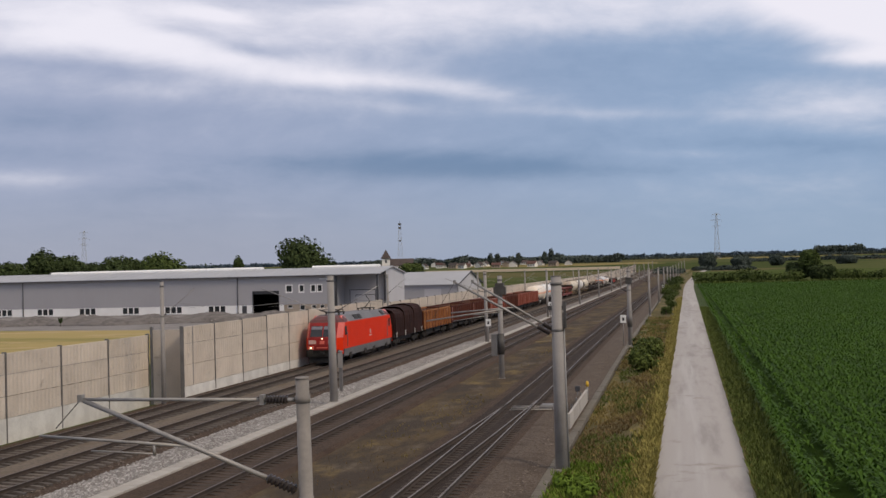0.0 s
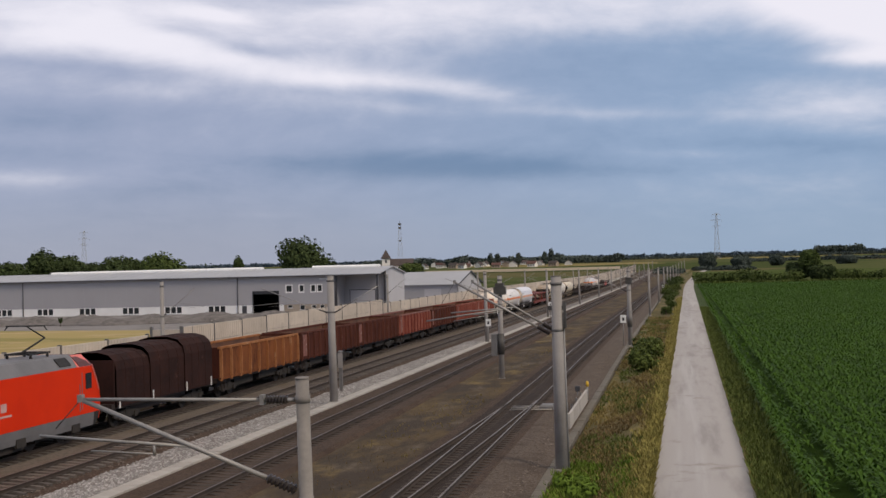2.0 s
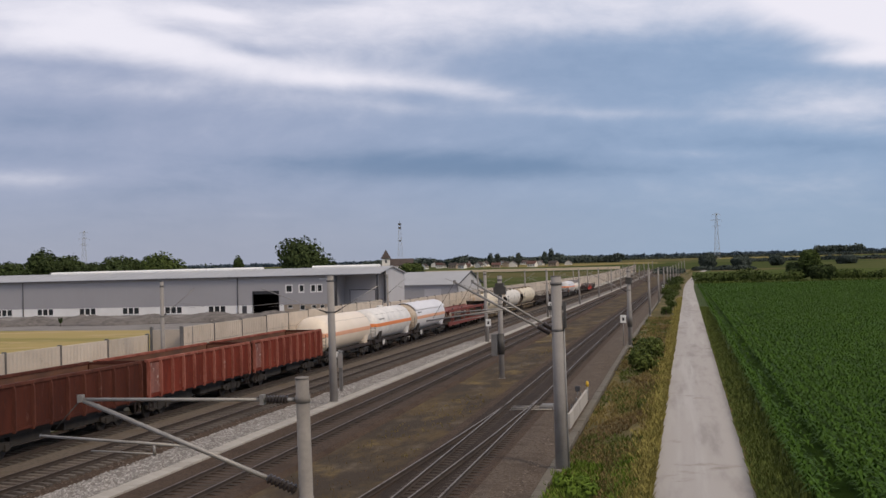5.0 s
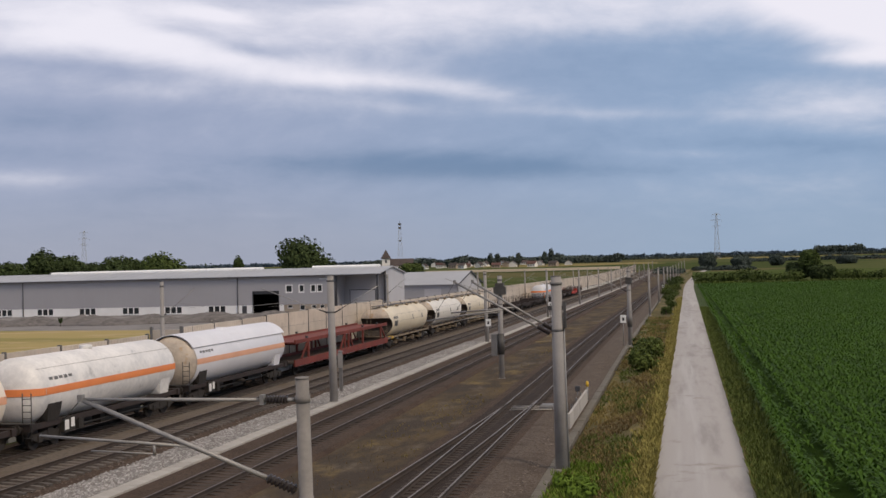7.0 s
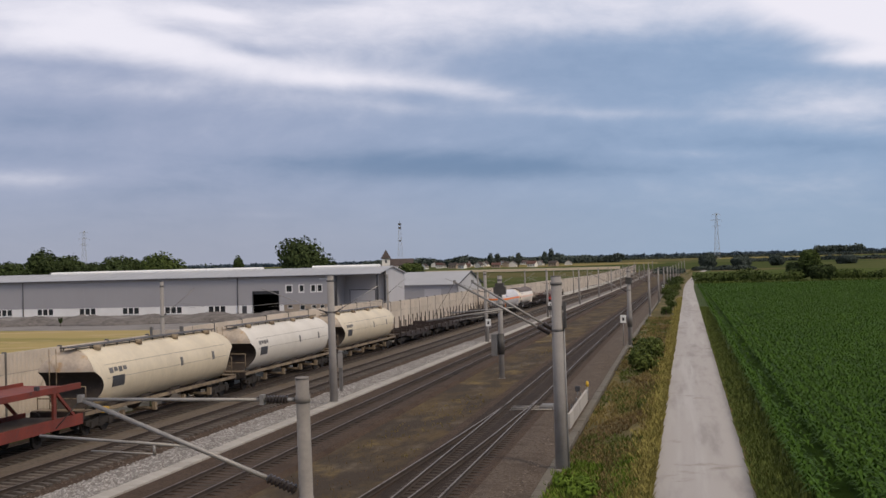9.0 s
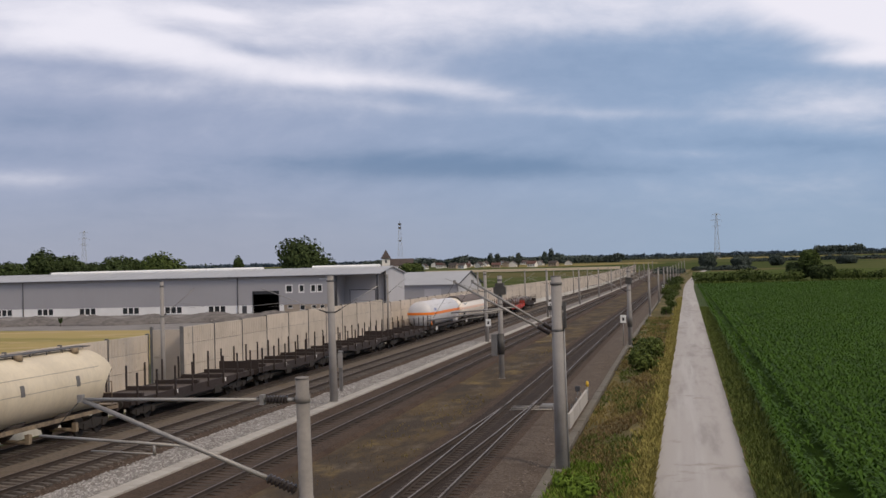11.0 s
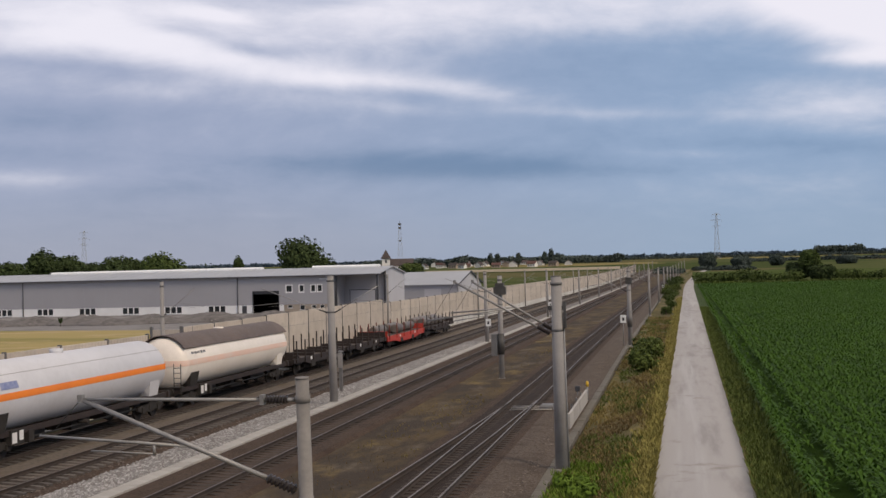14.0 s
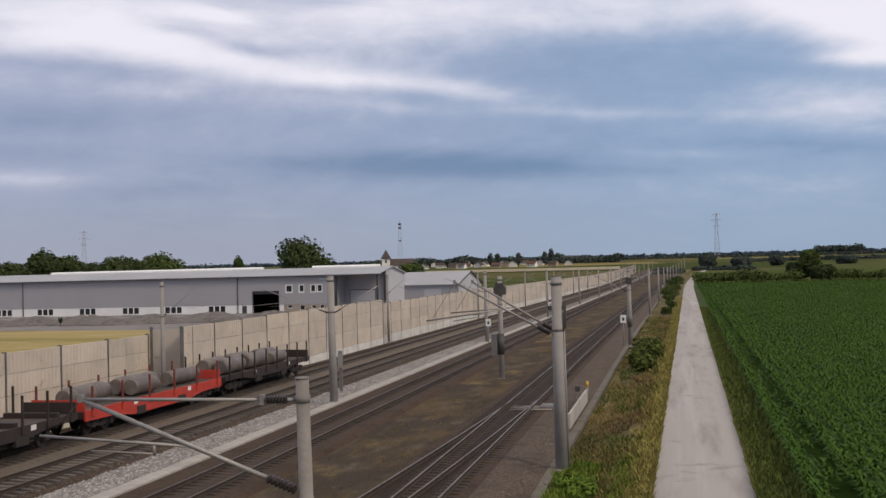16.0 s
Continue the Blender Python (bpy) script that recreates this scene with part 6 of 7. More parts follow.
def shed():
    h = thing("metal_shed", "smaller grey metal shed with a pale pitched roof", "shed", pose(-53.4, 299.0, 0, 0, 0, -8))
    g = -0.9
    part("front_wall", Shape().box(-26, 0, 0, 0.3, g, 3.95), "clad", h)
    part("door", Shape().box(-9.0, -4.5, -0.05, 0.0, g, 2.9), "clad_light", h)
    part("end_wall", Shape().add([(-0.3, 0, g), (-0.3, 20, g), (-0.3, 20, 3.95), (-0.3, 10, 7.0), (-0.3, 0, 3.95), (0, 0, g), (0, 20, g), (0, 20, 3.95), (0, 10, 7.0), (0, 0, 3.95)],
                                 [(0, 1, 2, 3, 4), (9, 8, 7, 6, 5), (0, 1, 6, 5), (1, 2, 7, 6), (2, 3, 8, 7), (3, 4, 9, 8), (4, 0, 5, 9)]), "clad_light", h)
    r = Shape().add([(-26.3, -0.6, 4.0), (0.4, -0.6, 4.0), (0.4, 10, 7.25), (-26.3, 10, 7.25), (-26.3, 20.6, 4.0), (0.4, 20.6, 4.0), (-26.3, -0.6, 3.85), (0.4, -0.6, 3.85), (0.4, 10, 7.05), (-26.3, 10, 7.05), (-26.3, 20.6, 3.85), (0.4, 20.6, 3.85)],
                    [(0, 1, 2, 3), (3, 2, 5, 4), (6, 7, 8, 9), (9, 8, 11, 10), (0, 1, 7, 6), (1, 2, 8, 7), (2, 5, 11, 8), (5, 4, 10, 11), (4, 3, 9, 10), (3, 0, 6, 9)])
    part("roof", r, "roof", h, "pale grey pitched roof")
    part("verge_trim", Shape().beam((0.45, -0.6, 3.95), (0.45, 10, 7.18), 0.12, 0.28).beam((0.45, 10, 7.18), (0.45, 20.6, 3.95), 0.12, 0.28), "frame_dark", h)


shed()


# ---- yard, heaps and the yellow field behind the barrier ----
def sheet(name, pts, z, mat, label, category):
    s = Shape().add([(x, y, z) for x, y in pts] + [(x, y, z - 0.3) for x, y in pts], [tuple(range(len(pts)))] + [(i, len(pts) + i, len(pts) + (i + 1) % len(pts), (i + 1) % len(pts)) for i in range(len(pts))])
    return structure(name, s, mat, label, category)


sheet("yard", [(-190, 150), (-33.5, 178), (-33.5, 300), (-190, 300)], -0.76, "yard", "grey gravel yard in front of the hall", "yard")
sheet("field_1", [(-150, 60), (-62, 60), (-34.5, 150), (-80, 174), (-112, 180), (-150, 178)], -0.70, "stubble", "yellow stubble field behind the noise barrier", "field")


def heap(x, y, rx, ry, h, seed):
    rr = random.Random(seed)
    s = Shape()
    n, k = 9, 26
    rings = []
    for j in range(n):
        q = 1 - j / (n - 0.4)
        ring = []
        for i in range(k):
            a = 2 * math.pi * i / k
            w = noise.noise(Vector((math.cos(a) * 1.7 + seed, math.sin(a) * 1.7, q * 2.3))) * 0.22 + noise.noise(Vector((math.cos(a) * 5 + seed, math.sin(a) * 5, q * 6))) * 0.09
            ring.append((rx * q * math.cos(a) * (1 + w), ry * q * math.sin(a) * (1 + w), h * (1 - q ** 1.7) * (1 + w * 0.8)))
        rings.append(ring)
    s.loft(rings, smooth=True)
    ob = part("soil_mound", s, "heap", None, "", (x, y, -0.80))
    tagged(ob, "dumped grey-brown heap of gravel and soil", "gravel heap", "heaps before the hall")


for i, (x, y, rx, h) in enumerate(((-137, 203, 9, 1.5), (-126, 202, 8.5, 1.7), (-114, 202, 7.5, 1.6), (-104, 202, 9, 1.75), (-92, 203, 9, 1.6), (-82, 206, 8.5, 1.7), (-72, 210, 7.5, 1.6), (-120, 198, 6, 1.1), (-98, 199, 7, 1.1))):
    heap(x, y, rx, rx * 0.6, h, i * 3.7 + 1)


# leafy stand-in for a small dark shape of unknown kind
def dark_clump(x, y, z):
    c = thing("dark_clump", "small dark shape of unknown kind on the gravel heap, built from leaves", "weed", (x, y, z))
    r = random.Random(5)
    leaf = Shape()
    for _ in range(60):
        a, h = r.uniform(0, 6.28), r.uniform(0.3, 1.25)
        leaf.add([(0, 0, 0), (math.cos(a) * 0.25 - 0.05, math.sin(a) * 0.25, h * 0.6), (math.cos(a) * 0.45, math.sin(a) * 0.45, h), (math.cos(a) * 0.25 + 0.05, math.sin(a) * 0.25, h * 0.6)], [(0, 1, 2, 3)])
    part("leaves", leaf, "leaf_dark", c)
    part("stalk", Shape().tube((0, 0, -0.6), (0, 0, 0.9), 0.05, 0.03, 6), "bark", c)


dark_clump(-104.8, 194.0, -0.25)


def sector(name, d0, d1, r0, r1, mat, label):
    """A far field: a sector round the camera that lies on the land."""
    s = Shape()
    n = 16
    rows = []
    for r in (r0, (r0 + r1) / 2, r1):
        rows.append([(r * math.sin(radians(d0 + (d1 - d0) * i / n)), r * math.cos(radians(d0 + (d1 - d0) * i / n)), land(0, r) + 0.35) for i in range(n + 1)])
    s.add([p for row in rows for p in row], [(q * (n + 1) + i, q * (n + 1) + i + 1, (q + 1) * (n + 1) + i + 1, (q + 1) * (n + 1) + i) for q in range(2) for i in range(n)])
    return structure(name, s, mat, label, "field")


sector("field_3", -13.5, -2.5, 980, 1120, "straw", "pale straw-coloured field before the village")
sector("field_4", 7.4, 12, 1270, 1430, "straw", "pale straw-coloured field on the plain")
sector("field_5", 0.8, 12, 620, 800, "field_green", "fresh green field beyond the hedge")

# ---- trees, hedges and woods ----
def leaf_cloud(s, cx, cy, cz, rx, ry, rz, count, size, rr, hollow=0.55):
    for _ in range(count):
        while True:
            v = Vector((rr.uniform(-1, 1), rr.uniform(-1, 1), rr.uniform(-1, 1)))
            if hollow < v.length < 1:
                break
        p = Vector((cx + v.x * rx, cy + v.y * ry, cz + v.z * rz))
        nrm = (v + Vector((rr.uniform(-0.8, 0.8), rr.uniform(-0.8, 0.8), rr.uniform(-0.4, 0.9)))).normalized()
        t = nrm.orthogonal().normalized()
        b = nrm.cross(t)
        a = rr.uniform(0, 6.28)
        t, b = t * math.cos(a) + b * math.sin(a), b * math.cos(a) - t * math.sin(a)
        q = size * rr.uniform(0.6, 1.3)
        s.add([p - t * q, p + b * q * 0.55 - nrm * q * 0.12, p + t * q, p - b * q * 0.55 - nrm * q * 0.12], [(0, 1, 2, 3)])


def tree(x, y, height, width, label, seed, mat="leaf_dark", trunk=0.22, size=0.55, lobes=9, dens=170):
    rr = random.Random(seed)
    z0 = land(x, y)
    t = thing("tree", label, "tree", (x, y, z0))
    s = Shape().tube((0, 0, -0.5), (0.1, 0, height * 0.45), height * 0.028, height * 0.018, 10)
    crown = Shape()
    low = height * trunk
    for i in range(lobes):
        a = 2 * math.pi * (i / lobes) + rr.uniform(-0.5, 0.5)
        d = width * 0.5 * rr.uniform(0.3, 0.68) if i else 0
        f = rr.uniform(0.22, 0.8) if i else 0.74
        c = (math.cos(a) * d, math.sin(a) * d, low + (height - low) * f * 0.92)
        r = width * rr.uniform(0.24, 0.33)
        s.tube((0.1, 0, height * rr.uniform(0.2, 0.42)), c, height * 0.012, height * 0.004, 6)
        leaf_cloud(crown, *c, r, r, min(r * 0.85, (height - c[2])), dens, size, rr)
    leaf_cloud(crown, 0, 0, (low + height) / 2, width * 0.38, width * 0.38, (height - low) * 0.46, dens * 2, size, rr, 0.3)
    part("trunk", s, "bark", t, "grey-brown trunk with limbs")
    part("crown", crown, mat, t, "dense uneven leafy crown")
    return t


def at(deg, r):
    return r * math.sin(radians(deg)), r * math.cos(radians(deg))


TREES = [(-17.25, 320, 19.2, 13.2, "large round-crowned broadleaf tree behind the hall", "leaf_dark"),
         (-29.1, 420, 20.0, 12.5, "broadleaf tree in the row behind the hall", "leaf_dark"), (-27.9, 430, 18.0, 11.5, "broadleaf tree in the row behind the hall", "leaf_dark"),
         (-25.7, 400, 16.6, 11.5, "broadleaf tree in the row behind the hall", "leaf_dark"), (-23.85, 380, 17.2, 12.5, "wide broadleaf tree standing above the row", "leaf_mid"),
         (-30.4, 400, 14.5, 13, "low broadleaf tree in the row behind the hall", "leaf_dark"), (-26.9, 410, 14.4, 12, "low broadleaf tree in the row behind the hall", "leaf_dark"),
         (-24.7, 410, 14.4, 12, "low broadleaf tree in the row behind the hall", "leaf_dark"), (-22.8, 430, 12.0, 9, "low broadleaf tree in the row behind the hall", "leaf_dark"),
         (-20.4, 700, 19.0, 7, "slender tree beyond the hall roof", "leaf_dark"), (-19.9, 620, 11.0, 10, "low tree beyond the hall roof", "leaf_dark"),
         (-14.4, 640, 11.5, 13, "bushy tree between hall and village", "leaf_mid"), (-12.3, 640, 12.0, 13, "bushy tree between hall and village", "leaf_mid"), (-13.3, 620, 10.0, 12, "bushy tree between hall and village", "leaf_dark"),
         (6.1, 556, 14.2, 9.0, "dense broadleaf tree at the field edge", "leaf_mid"), (5.6, 560, 8.0, 10, "bushy tree at the field edge", "leaf_dark"), (6.6, 552, 6.5, 10, "bushy tree at the field edge", "leaf_dark"),
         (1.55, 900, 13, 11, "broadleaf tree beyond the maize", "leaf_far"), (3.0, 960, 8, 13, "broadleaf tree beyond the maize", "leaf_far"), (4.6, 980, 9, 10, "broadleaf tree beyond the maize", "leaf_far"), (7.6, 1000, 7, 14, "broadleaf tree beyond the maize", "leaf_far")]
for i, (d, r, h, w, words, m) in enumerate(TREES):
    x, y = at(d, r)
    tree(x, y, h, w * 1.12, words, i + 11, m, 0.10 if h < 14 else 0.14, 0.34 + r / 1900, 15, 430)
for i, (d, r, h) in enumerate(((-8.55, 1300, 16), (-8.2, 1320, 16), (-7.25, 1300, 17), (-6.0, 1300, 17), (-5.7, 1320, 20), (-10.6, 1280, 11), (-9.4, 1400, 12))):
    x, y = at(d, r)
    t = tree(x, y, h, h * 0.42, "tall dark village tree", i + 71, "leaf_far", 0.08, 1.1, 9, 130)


def belt(name, d0, d1, r, h, depth, count, size, label, mat="leaf_far", seed=1, up=0.0):
    """A far hedge or wood: many leaf clumps along an arc round the camera."""
    rr = random.Random(seed)
    s = Shape()
    arc = radians(d1 - d0) * r
    for i in range(count):
        f = (i + rr.random()) / count
        d = d0 + (d1 - d0) * f
        rad = r + rr.uniform(-depth, depth)
        x, y = at(d, rad)
        tall = h * (0.65 + 0.5 * noise.noise(Vector((f * arc / (h * 2.2), seed, 0))) + 0.15 * rr.random())
        leaf_cloud(s, x, y, land(x, y) + tall * 0.45 + up, h * 0.55, h * 0.55, tall * 0.58, 30, size, rr, 0.1)
    ob = part(name, s, mat)
    return tagged(ob, label, "hedge" if h < 6 else "woods", "", "stuff")


belt("hedge", 1.0, 5.6, 548, 6.3, 4, 150, 0.6, "dark green field hedge beyond the maize", "leaf_mid", 2)
belt("grass_strip", 0.9, 10.5, 520, 1.2, 3, 160, 0.5, "rough pale grass strip at the far end of the maize", "grass_green", 14)
belt("hedge", 6.8, 10.5, 575, 5.4, 3, 120, 0.55, "green field hedge beside the trees", "leaf_mid", 3)
belt("scrub", -0.30, 0.22, 540, 3.6, 30, 36, 0.5, "rough scrub between the line and the farm track", "leaf_mid", 15)
belt("scrub", -0.85, 0.35, 780, 5.0, 30, 60, 0.8, "scrub where the line leaves the view", "leaf_far", 16)
belt("hedge", 0.9, 3.6, 860, 4.0, 8, 110, 0.9, "distant dark hedge among the fields", "leaf_far", 4)
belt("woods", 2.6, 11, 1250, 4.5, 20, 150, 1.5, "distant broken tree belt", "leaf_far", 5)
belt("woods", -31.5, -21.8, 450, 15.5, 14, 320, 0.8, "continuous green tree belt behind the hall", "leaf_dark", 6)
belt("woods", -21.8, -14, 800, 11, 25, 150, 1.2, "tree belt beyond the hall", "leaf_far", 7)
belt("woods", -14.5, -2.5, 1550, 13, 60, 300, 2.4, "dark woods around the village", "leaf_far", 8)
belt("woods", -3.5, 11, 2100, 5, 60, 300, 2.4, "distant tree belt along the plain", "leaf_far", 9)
belt("woods", 6.3, 8.3, 2400, 15, 30, 50, 3.0, "two dark copses on the plain", "leaf_far", 10, 6)
belt("woods", -33, 12, 4300, 15, 150, 520, 7.0, "wooded ridge on the horizon, haze painted in as blue", "leaf_blue", 12)


def shrub(x, y, h, w, seed, mat, label, z0=-0.65):
    rr = random.Random(seed)
    t = thing("shrub", label, "shrub", (x, y, z0))
    s = Shape()
    for i in range(5):
        s.tube((0, 0, -0.1), (rr.uniform(-w, w) * 0.3, rr.uniform(-w, w) * 0.3, h * 0.6), 0.03, 0.012, 6)
    part("stems", s, "bark", t)
    c = Shape()
    for i in range(7):
        r = w * rr.uniform(0.22, 0.34)
        leaf_cloud(c, rr.uniform(-w, w) * 0.28, rr.uniform(-w, w) * 0.28, h * rr.uniform(0.3, 0.75), r, r, h * 0.26, 110, 0.10 + h * 0.025, rr, 0.3)
    part("foliage", c, mat, t, "loose leafy foliage")


for i, (x, y, h, w, m) in enumerate(((-2.4, 90, 2.3, 2.2, "grass_green"), (-2.9, 92.5, 1.7, 2.2, "leaf_mid"), (-2.0, 96, 2.2, 2.0, "grass_green"), (-2.6, 102, 2.0, 2.2, "leaf_mid"), (-2.1, 110, 1.6, 2.0, "grass_green"), (-1.6, 196, 1.6, 2.2, "leaf_mid"), (-1.0, 222, 2.0, 2.4, "leaf_mid"), (-1.2, 262, 2.2, 3.2, "leaf_mid"), (-2.0, 290, 3.2, 3.4, "leaf_mid"), (-0.6, 300, 2.4, 3.2, "leaf_mid"),
                                  (-1.5, 330, 3.4, 4.0, "grass_green"), (-0.5, 352, 3.4, 4.4, "leaf_mid"), (-1.0, 380, 4.2, 4.4, "leaf_dark"), (0.2, 405, 3.8, 4.6, "leaf_mid"), (0.0, 440, 4.6, 5.0, "leaf_dark"), (1.5, 470, 4.4, 5.0, "leaf_mid"), (-3.7, 42.0, 0.7, 1.4, "grass_lush"), (-3.2, 40.5, 0.6, 1.2, "grass_lush"))):
    shrub(x, y, h, w, i + 5, m, "leafy green shrub on the grass verge" if y < 150 else "dark roadside shrub beside the line")


# ---- grass on the verges and weeds between the tracks ----
def tufts(name, count, area, size, mat, label, seed, z=-0.62, mask=None):
    rr = random.Random(seed)
    s = Shape()
    n = 0
    while n < count:
        x, y = area(rr)
        if mask and noise.noise(Vector((x * mask[0], y * mask[1], seed))) < mask[2]:
            n += 0.25
            continue
        n += 1
        h = size * rr.uniform(0.5, 1.3)
        for _ in range(4):
            a = rr.uniform(0, 6.28)
            dx, dy = math.cos(a), math.sin(a)
            w, l = h * 0.10, h * rr.uniform(0.25, 0.6)
            s.add([(x - dy * w, y + dx * w, z), (x + dy * w, y - dx * w, z), (x + dx * l * 0.5 + dy * w * 0.6, y + dy * l * 0.5 - dx * w * 0.6, z + h * 0.65), (x + dx * l, y + dy * l, z + h)], [(0, 1, 2, 3)])
    return tagged(part(name, s, mat), label, "grass", "", "stuff")


def near_verge(rr):
    y = 36 + 150 * rr.random() ** 1.7
    return rr.uniform(-4.35, road_x(y) - 1.75), y


def road_edge(rr):
    y = 36 + 190 * rr.random() ** 1.6
    return road_x(y) + 1.72 + abs(rr.gauss(0, 0.75)), y


tufts("dry_grass", 6000, near_verge, 0.28, "grass_dry", "tall dry yellow grass on the verge", 21, mask=(0.55, 0.10, -0.05))
tufts("green_grass", 8000, near_verge, 0.26, "grass_green", "patches of fresh green grass on the verge", 22, mask=(0.5, 0.09, -0.02))
tufts("roadside_grass", 6000, lambda rr: (lambda y: (road_x(y) - 1.72 - abs(rr.gauss(0, 0.45)), y))(36 + 260 * rr.random() ** 1.6), 0.36, "grass_yellow", "yellow-green grass fringe along the farm track", 28)
tufts("withered_weeds", 9000, near_verge, 0.24, "grass_brown", "withered brown weeds on the verge", 23, mask=(0.4, 0.14, 0.0))
tufts("lush_grass", 1500, lambda rr: (rr.uniform(-4.3, -3.1) + rr.gauss(0, 0.2), 36 + 11 * rr.random()), 0.34, "grass_lush", "bright green lush grass clump at the verge's edge", 33)
tufts("lush_grass", 900, lambda rr: (rr.gauss(-1.95, 0.22), 36 + 13 * rr.random()), 0.28, "grass_lush", "bright green grass beside the farm track", 34)
tufts("edge_grass", 9000, road_edge, 0.34, "grass_green", "green grass along the field edge of the farm track", 24)
tufts("edge_dry_grass", 1400, lambda rr: (lambda y: (road_x(y) + 1.7 + abs(rr.gauss(0, 0.22)), y))(36 + 190 * rr.random() ** 1.6), 0.26, "grass_dry", "thin dry grass along the farm track", 25)
tufts("track_weeds", 800, lambda rr: (rr.uniform(-14.3, -10.2), 38 + 120 * rr.random() ** 1.5), 0.08, "grass_brown", "low withered weeds between the tracks", 26, z=-0.37, mask=(0.35, 0.12, -0.1))
tufts("track_dry_grass", 500, lambda rr: (rr.uniform(-13.6, -10.8), 40 + 100 * rr.random() ** 1.4), 0.12, "grass_dry", "sparse dry grass between the tracks", 27, z=-0.37, mask=(0.3, 0.10, 0.05))


# ---- loose stones ----
def stones(name, count, area, size, mat, label, seed, z):
    rr = random.Random(seed)
    s = Shape()
    for _ in range(count):
        x, y = area(rr)
        q = size * rr.uniform(0.5, 1.4)
        a = rr.uniform(0, 6.28)
        c, d = math.cos(a) * q, math.sin(a) * q
        s.add([(x + c, y + d, z), (x - d, y + c, z + q * 0.2), (x - c, y - d, z), (x + d, y - c, z - q * 0.1), (x + rr.uniform(-.3, .3) * q, y, z + q * rr.uniform(0.5, 0.9))], [(0, 1, 4), (1, 2, 4), (2, 3, 4), (3, 0, 4)])
    return tagged(part(name, s, mat), label, "stones", "", "stuff")


MAT["stone_grey"] = material("grey_stones", (0.34, 0.325, 0.315), (0.20, 0.19, 0.185), 0.9, 0, 12, 2, island=0.4)
MAT["stone_rust"] = material("rust_stained_stones", (0.175, 0.140, 0.115), (0.10, 0.078, 0.064), 0.95, 0, 12, 2, island=0.4)
stones("gravel_stones", 16000, lambda rr: (rr.uniform(-21.7, -19.7), 36 + 90 * rr.random() ** 1.5), 0.055, "stone_grey", "loose pale grey stones of the gravel strip", 31, -0.29)
stones("ballast_stones", 22000, lambda rr: (rr.choice((rr.uniform(-29.8, -21.6), rr.uniform(-18.7, -14.6), rr.uniform(-10.2, -5.2))), 36 + 70 * rr.random() ** 1.4), 0.036, "stone_rust", "loose rust-brown ballast stones", 32, -0.25)


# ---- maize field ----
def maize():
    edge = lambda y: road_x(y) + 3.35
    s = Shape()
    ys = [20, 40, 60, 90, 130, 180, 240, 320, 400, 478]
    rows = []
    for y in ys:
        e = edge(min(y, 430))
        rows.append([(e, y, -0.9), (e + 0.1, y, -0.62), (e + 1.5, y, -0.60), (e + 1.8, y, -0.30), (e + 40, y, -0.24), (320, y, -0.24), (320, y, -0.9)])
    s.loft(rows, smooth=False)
    # sheet under the plants; its dark colour holds their shade
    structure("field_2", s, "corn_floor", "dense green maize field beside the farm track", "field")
    rr = random.Random(8)

    def plants(name, y0, y1, wide, step, leaves, size):
        m = Shape()
        y = y0
        i = 0
        while y < y1:
            k = 0
            lim = wide(y)
            while k * 0.75 < lim:
                if rr.random() < (0.12 if k == 1 else 0.93):
                    x = edge(y) + 0.15 + k * 0.75 + rr.gauss(0, 0.06)
                    py = y + rr.uniform(-0.5, 0.5) * step
                    h = rr.uniform(0.55, 0.92)
                    a0 = rr.uniform(0, 6.28)
                    for q in range(leaves):
                        a = a0 + q * 2.4 + rr.uniform(-0.4, 0.4)
                        dx, dy = math.cos(a), math.sin(a)
                        l, w = size * rr.uniform(0.7, 1.2), 0.055 * size / 0.5
                        zb = -0.6 + h * (0.45 + 0.5 * q / leaves)
                        zt = zb + 0.20 * size / 0.5 * rr.uniform(0.6, 1.3)
                        m.add([(x, py, zb), (x + dx * l * 0.45 - dy * w, py + dy * l * 0.45 + dx * w, zt), (x + dx * l, py + dy * l, zt - rr.uniform(0.0, 0.22)), (x + dx * l * 0.45 + dy * w, py + dy * l * 0.45 - dx * w, zt)], [(0, 1, 2, 3)])
                k += 1
            y += step
            i += 1
        tagged(part(name, m, "corn"), "rows of knee-high green maize plants", "maize", "", "stuff")

    plants("maize_plants", 38, 78, lambda y: 0.27 * y + 4, 0.24, 6, 0.5)
    plants("maize_plants", 78, 150, lambda y: 0.24 * y + 4, 0.42, 5, 0.6)
    plants("maize_plants", 150, 290, lambda y: 0.22 * y + 6, 0.8, 4, 0.7)
    plants("maize_plants", 290, 477, lambda y: 0.21 * y + 6, 1.4, 4, 0.9)


maize()


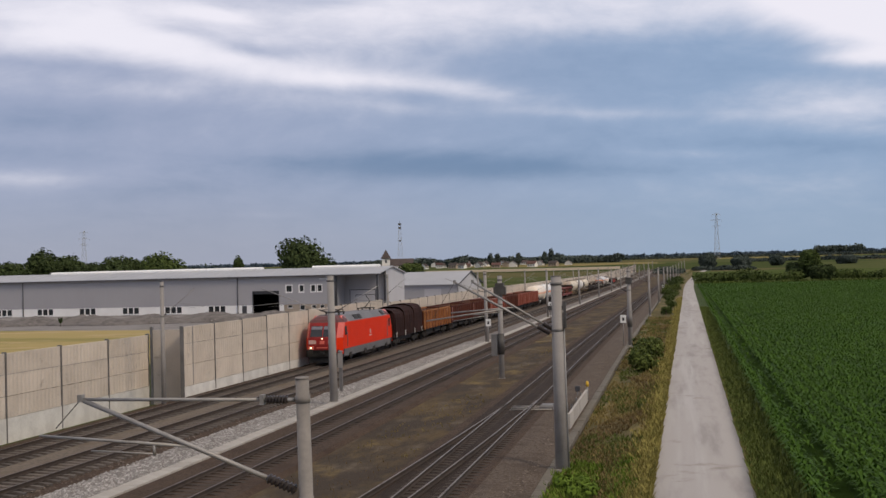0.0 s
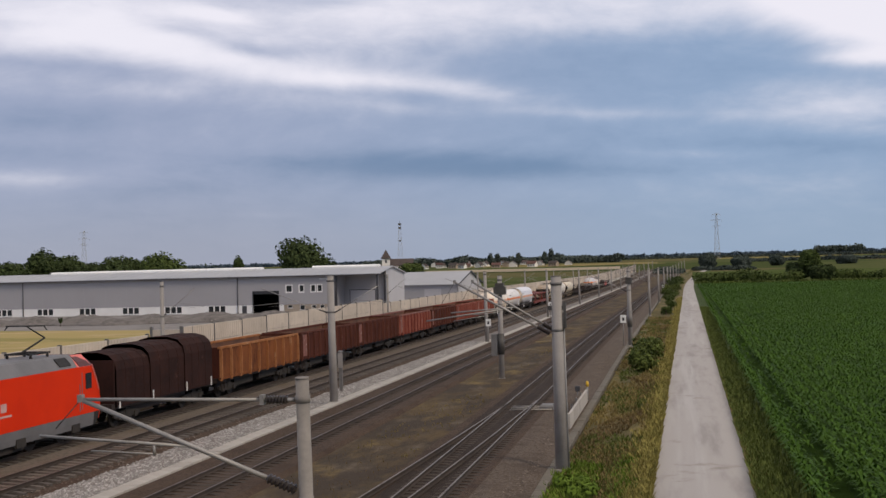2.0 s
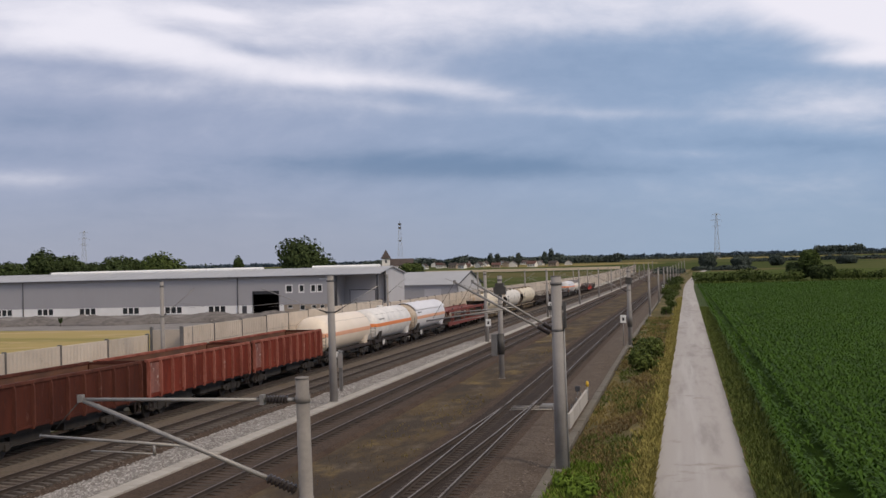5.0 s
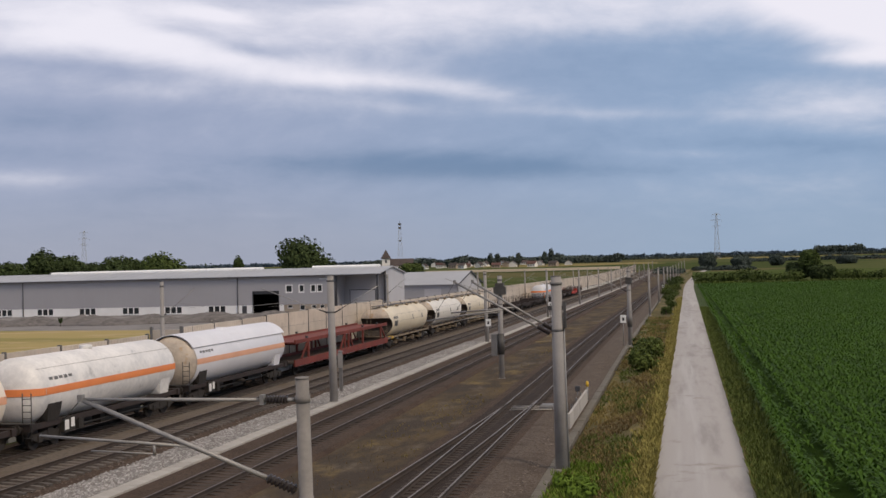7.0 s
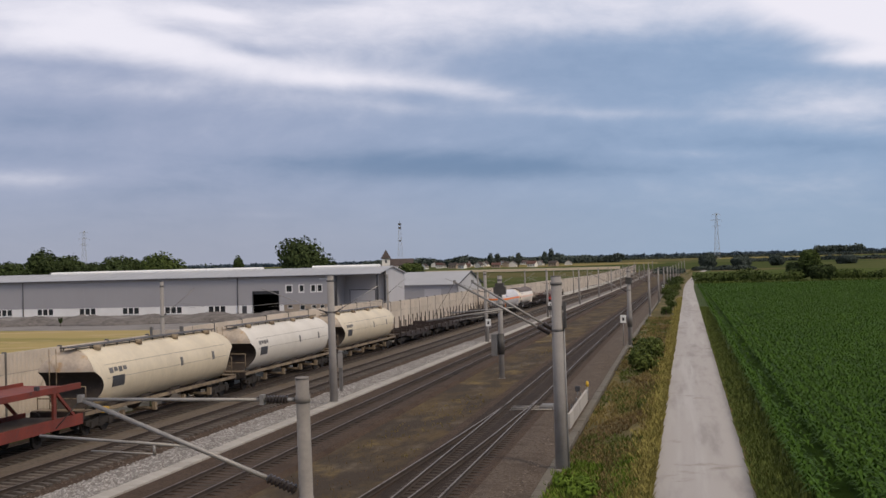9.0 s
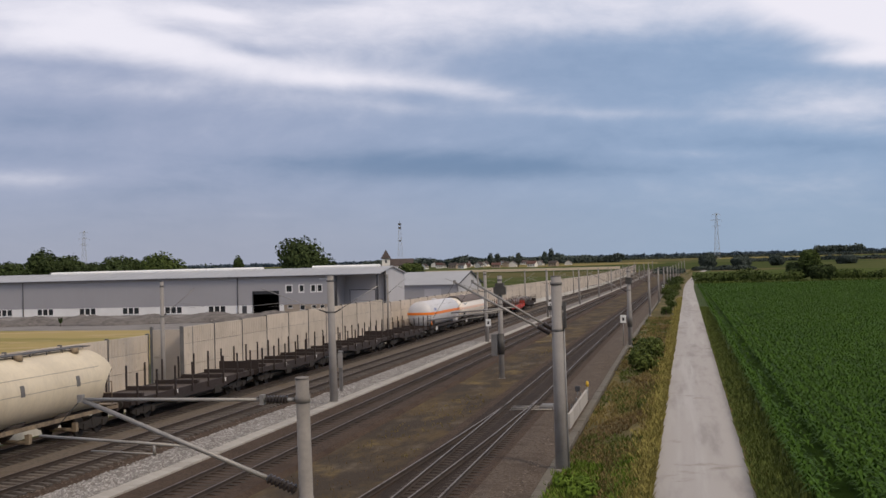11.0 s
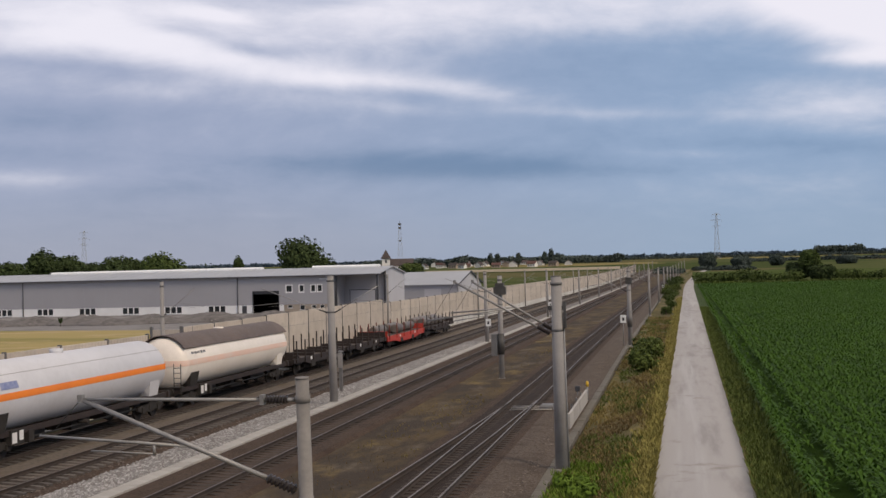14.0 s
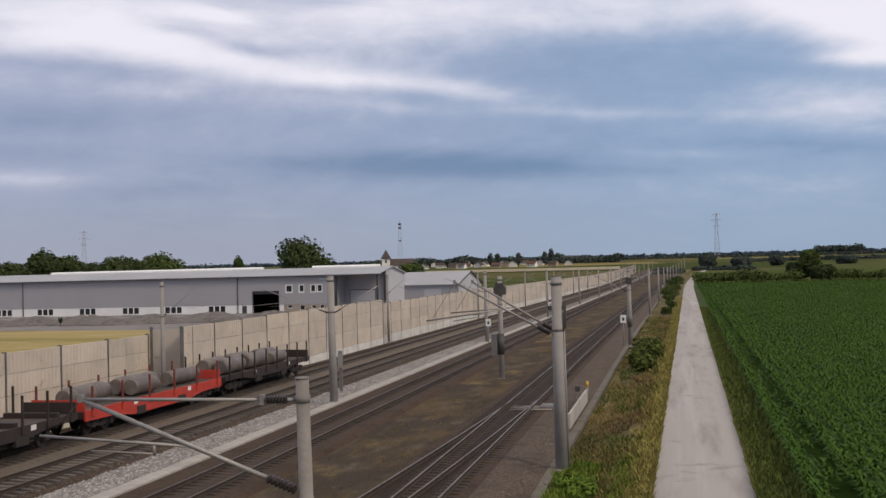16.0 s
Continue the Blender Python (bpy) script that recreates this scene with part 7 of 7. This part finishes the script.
# ---- village and towers on the horizon ----
def house(x, y, w, d, h, roof, turn, wall, tiles):
    t = thing("house", "white-walled village house with a pitched tiled roof" if wall == "house_white" else "beige village house with a pitched tiled roof", "house", pose(x, y, land(x, y) - 0.4, 0, 0, turn), "village houses")
    s = Shape().add([(-w / 2, -d / 2, 0), (w / 2, -d / 2, 0), (w / 2, d / 2, 0), (-w / 2, d / 2, 0), (-w / 2, -d / 2, h), (w / 2, -d / 2, h), (w / 2, d / 2, h), (-w / 2, d / 2, h), (-w / 2, 0, h + roof), (w / 2, 0, h + roof)],
                    [(0, 1, 2, 3), (0, 1, 5, 4), (2, 3, 7, 6), (1, 2, 6, 9, 5), (3, 0, 4, 8, 7), (4, 5, 9, 8), (6, 7, 8, 9)])
    part("wall", s, wall, t)
    a, b = w / 2 + 0.5, d / 2 + 0.5
    e = h - 0.4 * roof / (d / 2)
    r = Shape().add([(-a, -b, e), (a, -b, e), (a, 0, h + roof + 0.2), (-a, 0, h + roof + 0.2), (-a, b, e), (a, b, e), (-a, -b, e - 0.25), (a, -b, e - 0.25), (a, 0, h + roof - 0.05), (-a, 0, h + roof - 0.05), (-a, b, e - 0.25), (a, b, e - 0.25)],
                    [(0, 1, 2, 3), (3, 2, 5, 4), (6, 7, 8, 9), (9, 8, 11, 10), (0, 1, 7, 6), (1, 2, 8, 7), (2, 5, 11, 8), (5, 4, 10, 11), (4, 3, 9, 10), (3, 0, 6, 9)])
    roof_part = part("roof", r, tiles, t)
    part("chimney", Shape().box(w * 0.2 - 0.4, w * 0.2 + 0.4, -0.4, 0.4, h + roof - 0.3, h + roof + 1.0), "tiles_dark", roof_part)
    for q in (-0.3, 0, 0.3):
        part("window", Shape().box(w * q - 0.6, w * q + 0.6, -d / 2 - 0.05, -d / 2, h * 0.35, h * 0.35 + 1.4), "glass", t)


rr = random.Random(17)
for d in (-12.1, -11.7, -11.2, -10.8, -10.3, -9.9, -9.5, -9.1, -8.8, -8.3, -7.8, -7.5, -7.0, -6.6, -6.2, -5.6, -4.9, -16.2, -15.8, -15.2, -12.4, -11.0, -9.7, -8.0):
    r = rr.uniform(1250, 1480)
    x, y = at(d, r)
    house(x, y, rr.uniform(6, 9.5), rr.uniform(6, 8), rr.uniform(3.0, 4.2), rr.uniform(1.8, 2.8), rr.choice((0, 90, 15, -20, 70)), rr.choice(("house_white", "house_white", "house_beige")), rr.choice(("tiles_red", "tiles_dark", "tiles_dark")))

x, y = at(-13.5, 1080)
c = thing("church", "village church with a white tower and dark pyramid roof", "church", pose(x, y, land(x, y) - 0.5, 0, 0, 12))
part("tower", Shape().box(-3.6, 3.6, -3.6, 3.6, 0, 13.5), "house_white", c)
part("tower_roof", Shape().add([(-4.6, -4.6, 13.3), (4.6, -4.6, 13.3), (4.6, 4.6, 13.3), (-4.6, 4.6, 13.3), (0, 0, 21.5)], [(0, 1, 2, 3), (0, 1, 4), (1, 2, 4), (2, 3, 4), (3, 0, 4)]), "tiles_dark", c, "dark pyramid spire")
part("nave", Shape().box(3.6, 24, -5.5, 5.5, 0, 6.5), "house_white", c)
part("nave_roof", Shape().add([(3.6, -6, 6.3), (24.5, -6, 6.3), (24.5, 6, 6.3), (3.6, 6, 6.3), (3.6, 0, 13), (24.5, 0, 13)], [(0, 1, 2, 3), (0, 1, 5, 4), (2, 3, 4, 5), (1, 2, 5), (3, 0, 4)]), "tiles_dark", c)
part("belfry_window", Shape().box(-0.8, 0.8, -3.7, -3.6, 9.5, 12.0), "frame_dark", c)


def lattice(name, deg, r, top, base_w, top_w, label, category, arms=(), mat="steel", bar=0.22):
    x, y = at(deg, r)
    z0 = land(x, y)
    t = thing(name, label, category, pose(x, y, z0, 0, 0, -deg))
    h = top - z0
    s = Shape()
    n = 9
    w = [base_w / 2 + (top_w - base_w) / 2 * i / n for i in range(n + 1)]
    for cx, cy in ((-1, -1), (1, -1), (1, 1), (-1, 1)):
        part("leg", Shape().beam((cx * w[0], cy * w[0], 0), (cx * w[n], cy * w[n], h), bar * 1.4, bar * 1.4), mat, t)
    s = Shape()
    for i in range(n):
        a, b = h * i / n, h * (i + 1) / n
        for (ax, ay), (bx, by) in (((-1, -1), (1, -1)), ((1, -1), (1, 1)), ((1, 1), (-1, 1)), ((-1, 1), (-1, -1))):
            s.beam((ax * w[i], ay * w[i], a), (bx * w[i + 1], by * w[i + 1], b), bar, bar).beam((bx * w[i], by * w[i], a), (ax * w[i + 1], ay * w[i + 1], b), bar, bar).beam((ax * w[i], ay * w[i], a), (bx * w[i], by * w[i], a), bar, bar)
    part("bracing", s, mat, t)
    for z, reach in arms:
        s = Shape()
        for k in (-1, 1):
            s.beam((0, -0.5, z * h), (k * reach, 0, z * h), bar, bar).beam((0, 0.5, z * h), (k * reach, 0, z * h), bar, bar).beam((0, 0, z * h + 1.6), (k * reach, 0, z * h + 0.1), bar, bar)
            s.beam((k * reach, 0, z * h), (k * reach, 0, z * h - 2.2), bar * 0.7, bar * 0.7)
        part("cross_arm", s, mat, t)
    return t


lattice("pylon", 1.95, 1700, 79, 8.0, 1.6, "grey lattice electricity pylon on the plain", "pylon", ((0.96, 5.5), (0.84, 7.0), (0.71, 5.5)), "pylon_steel", 0.26)
lattice("pylon", -27.3, 1500, 66, 7.5, 1.6, "grey lattice electricity pylon beyond the trees", "pylon", ((0.96, 5.0), (0.82, 6.5), (0.68, 5.0)), "pylon_steel", 0.20)
t = lattice("radio_tower", -12.82, 1300, 60, 6.5, 1.8, "slender grey lattice radio tower beside the village", "tower", (), "pylon_steel", 0.15)
part("antenna", Shape().box(-1.5, 1.5, -1.5, 1.5, 43.5, 45.5).box(-1.3, 1.3, -1.3, 1.3, 30, 31.4).box(-1.6, 1.6, -1.6, 1.6, 47.5, 49.5).tube((0, 0, 48), (0, 0, 52), 0.25, 0.15, 6), "dark_steel", t)


def motions():
    """The train rolls evenly towards and under the bridge."""
    for w, u in MOVING:
        walk(w, [(t, pose(T1 + curve(u - SPEED * t), u - SPEED * t, max(0.0, land(0, u - SPEED * t) + 0.8))) for t in range(17)])


motions()
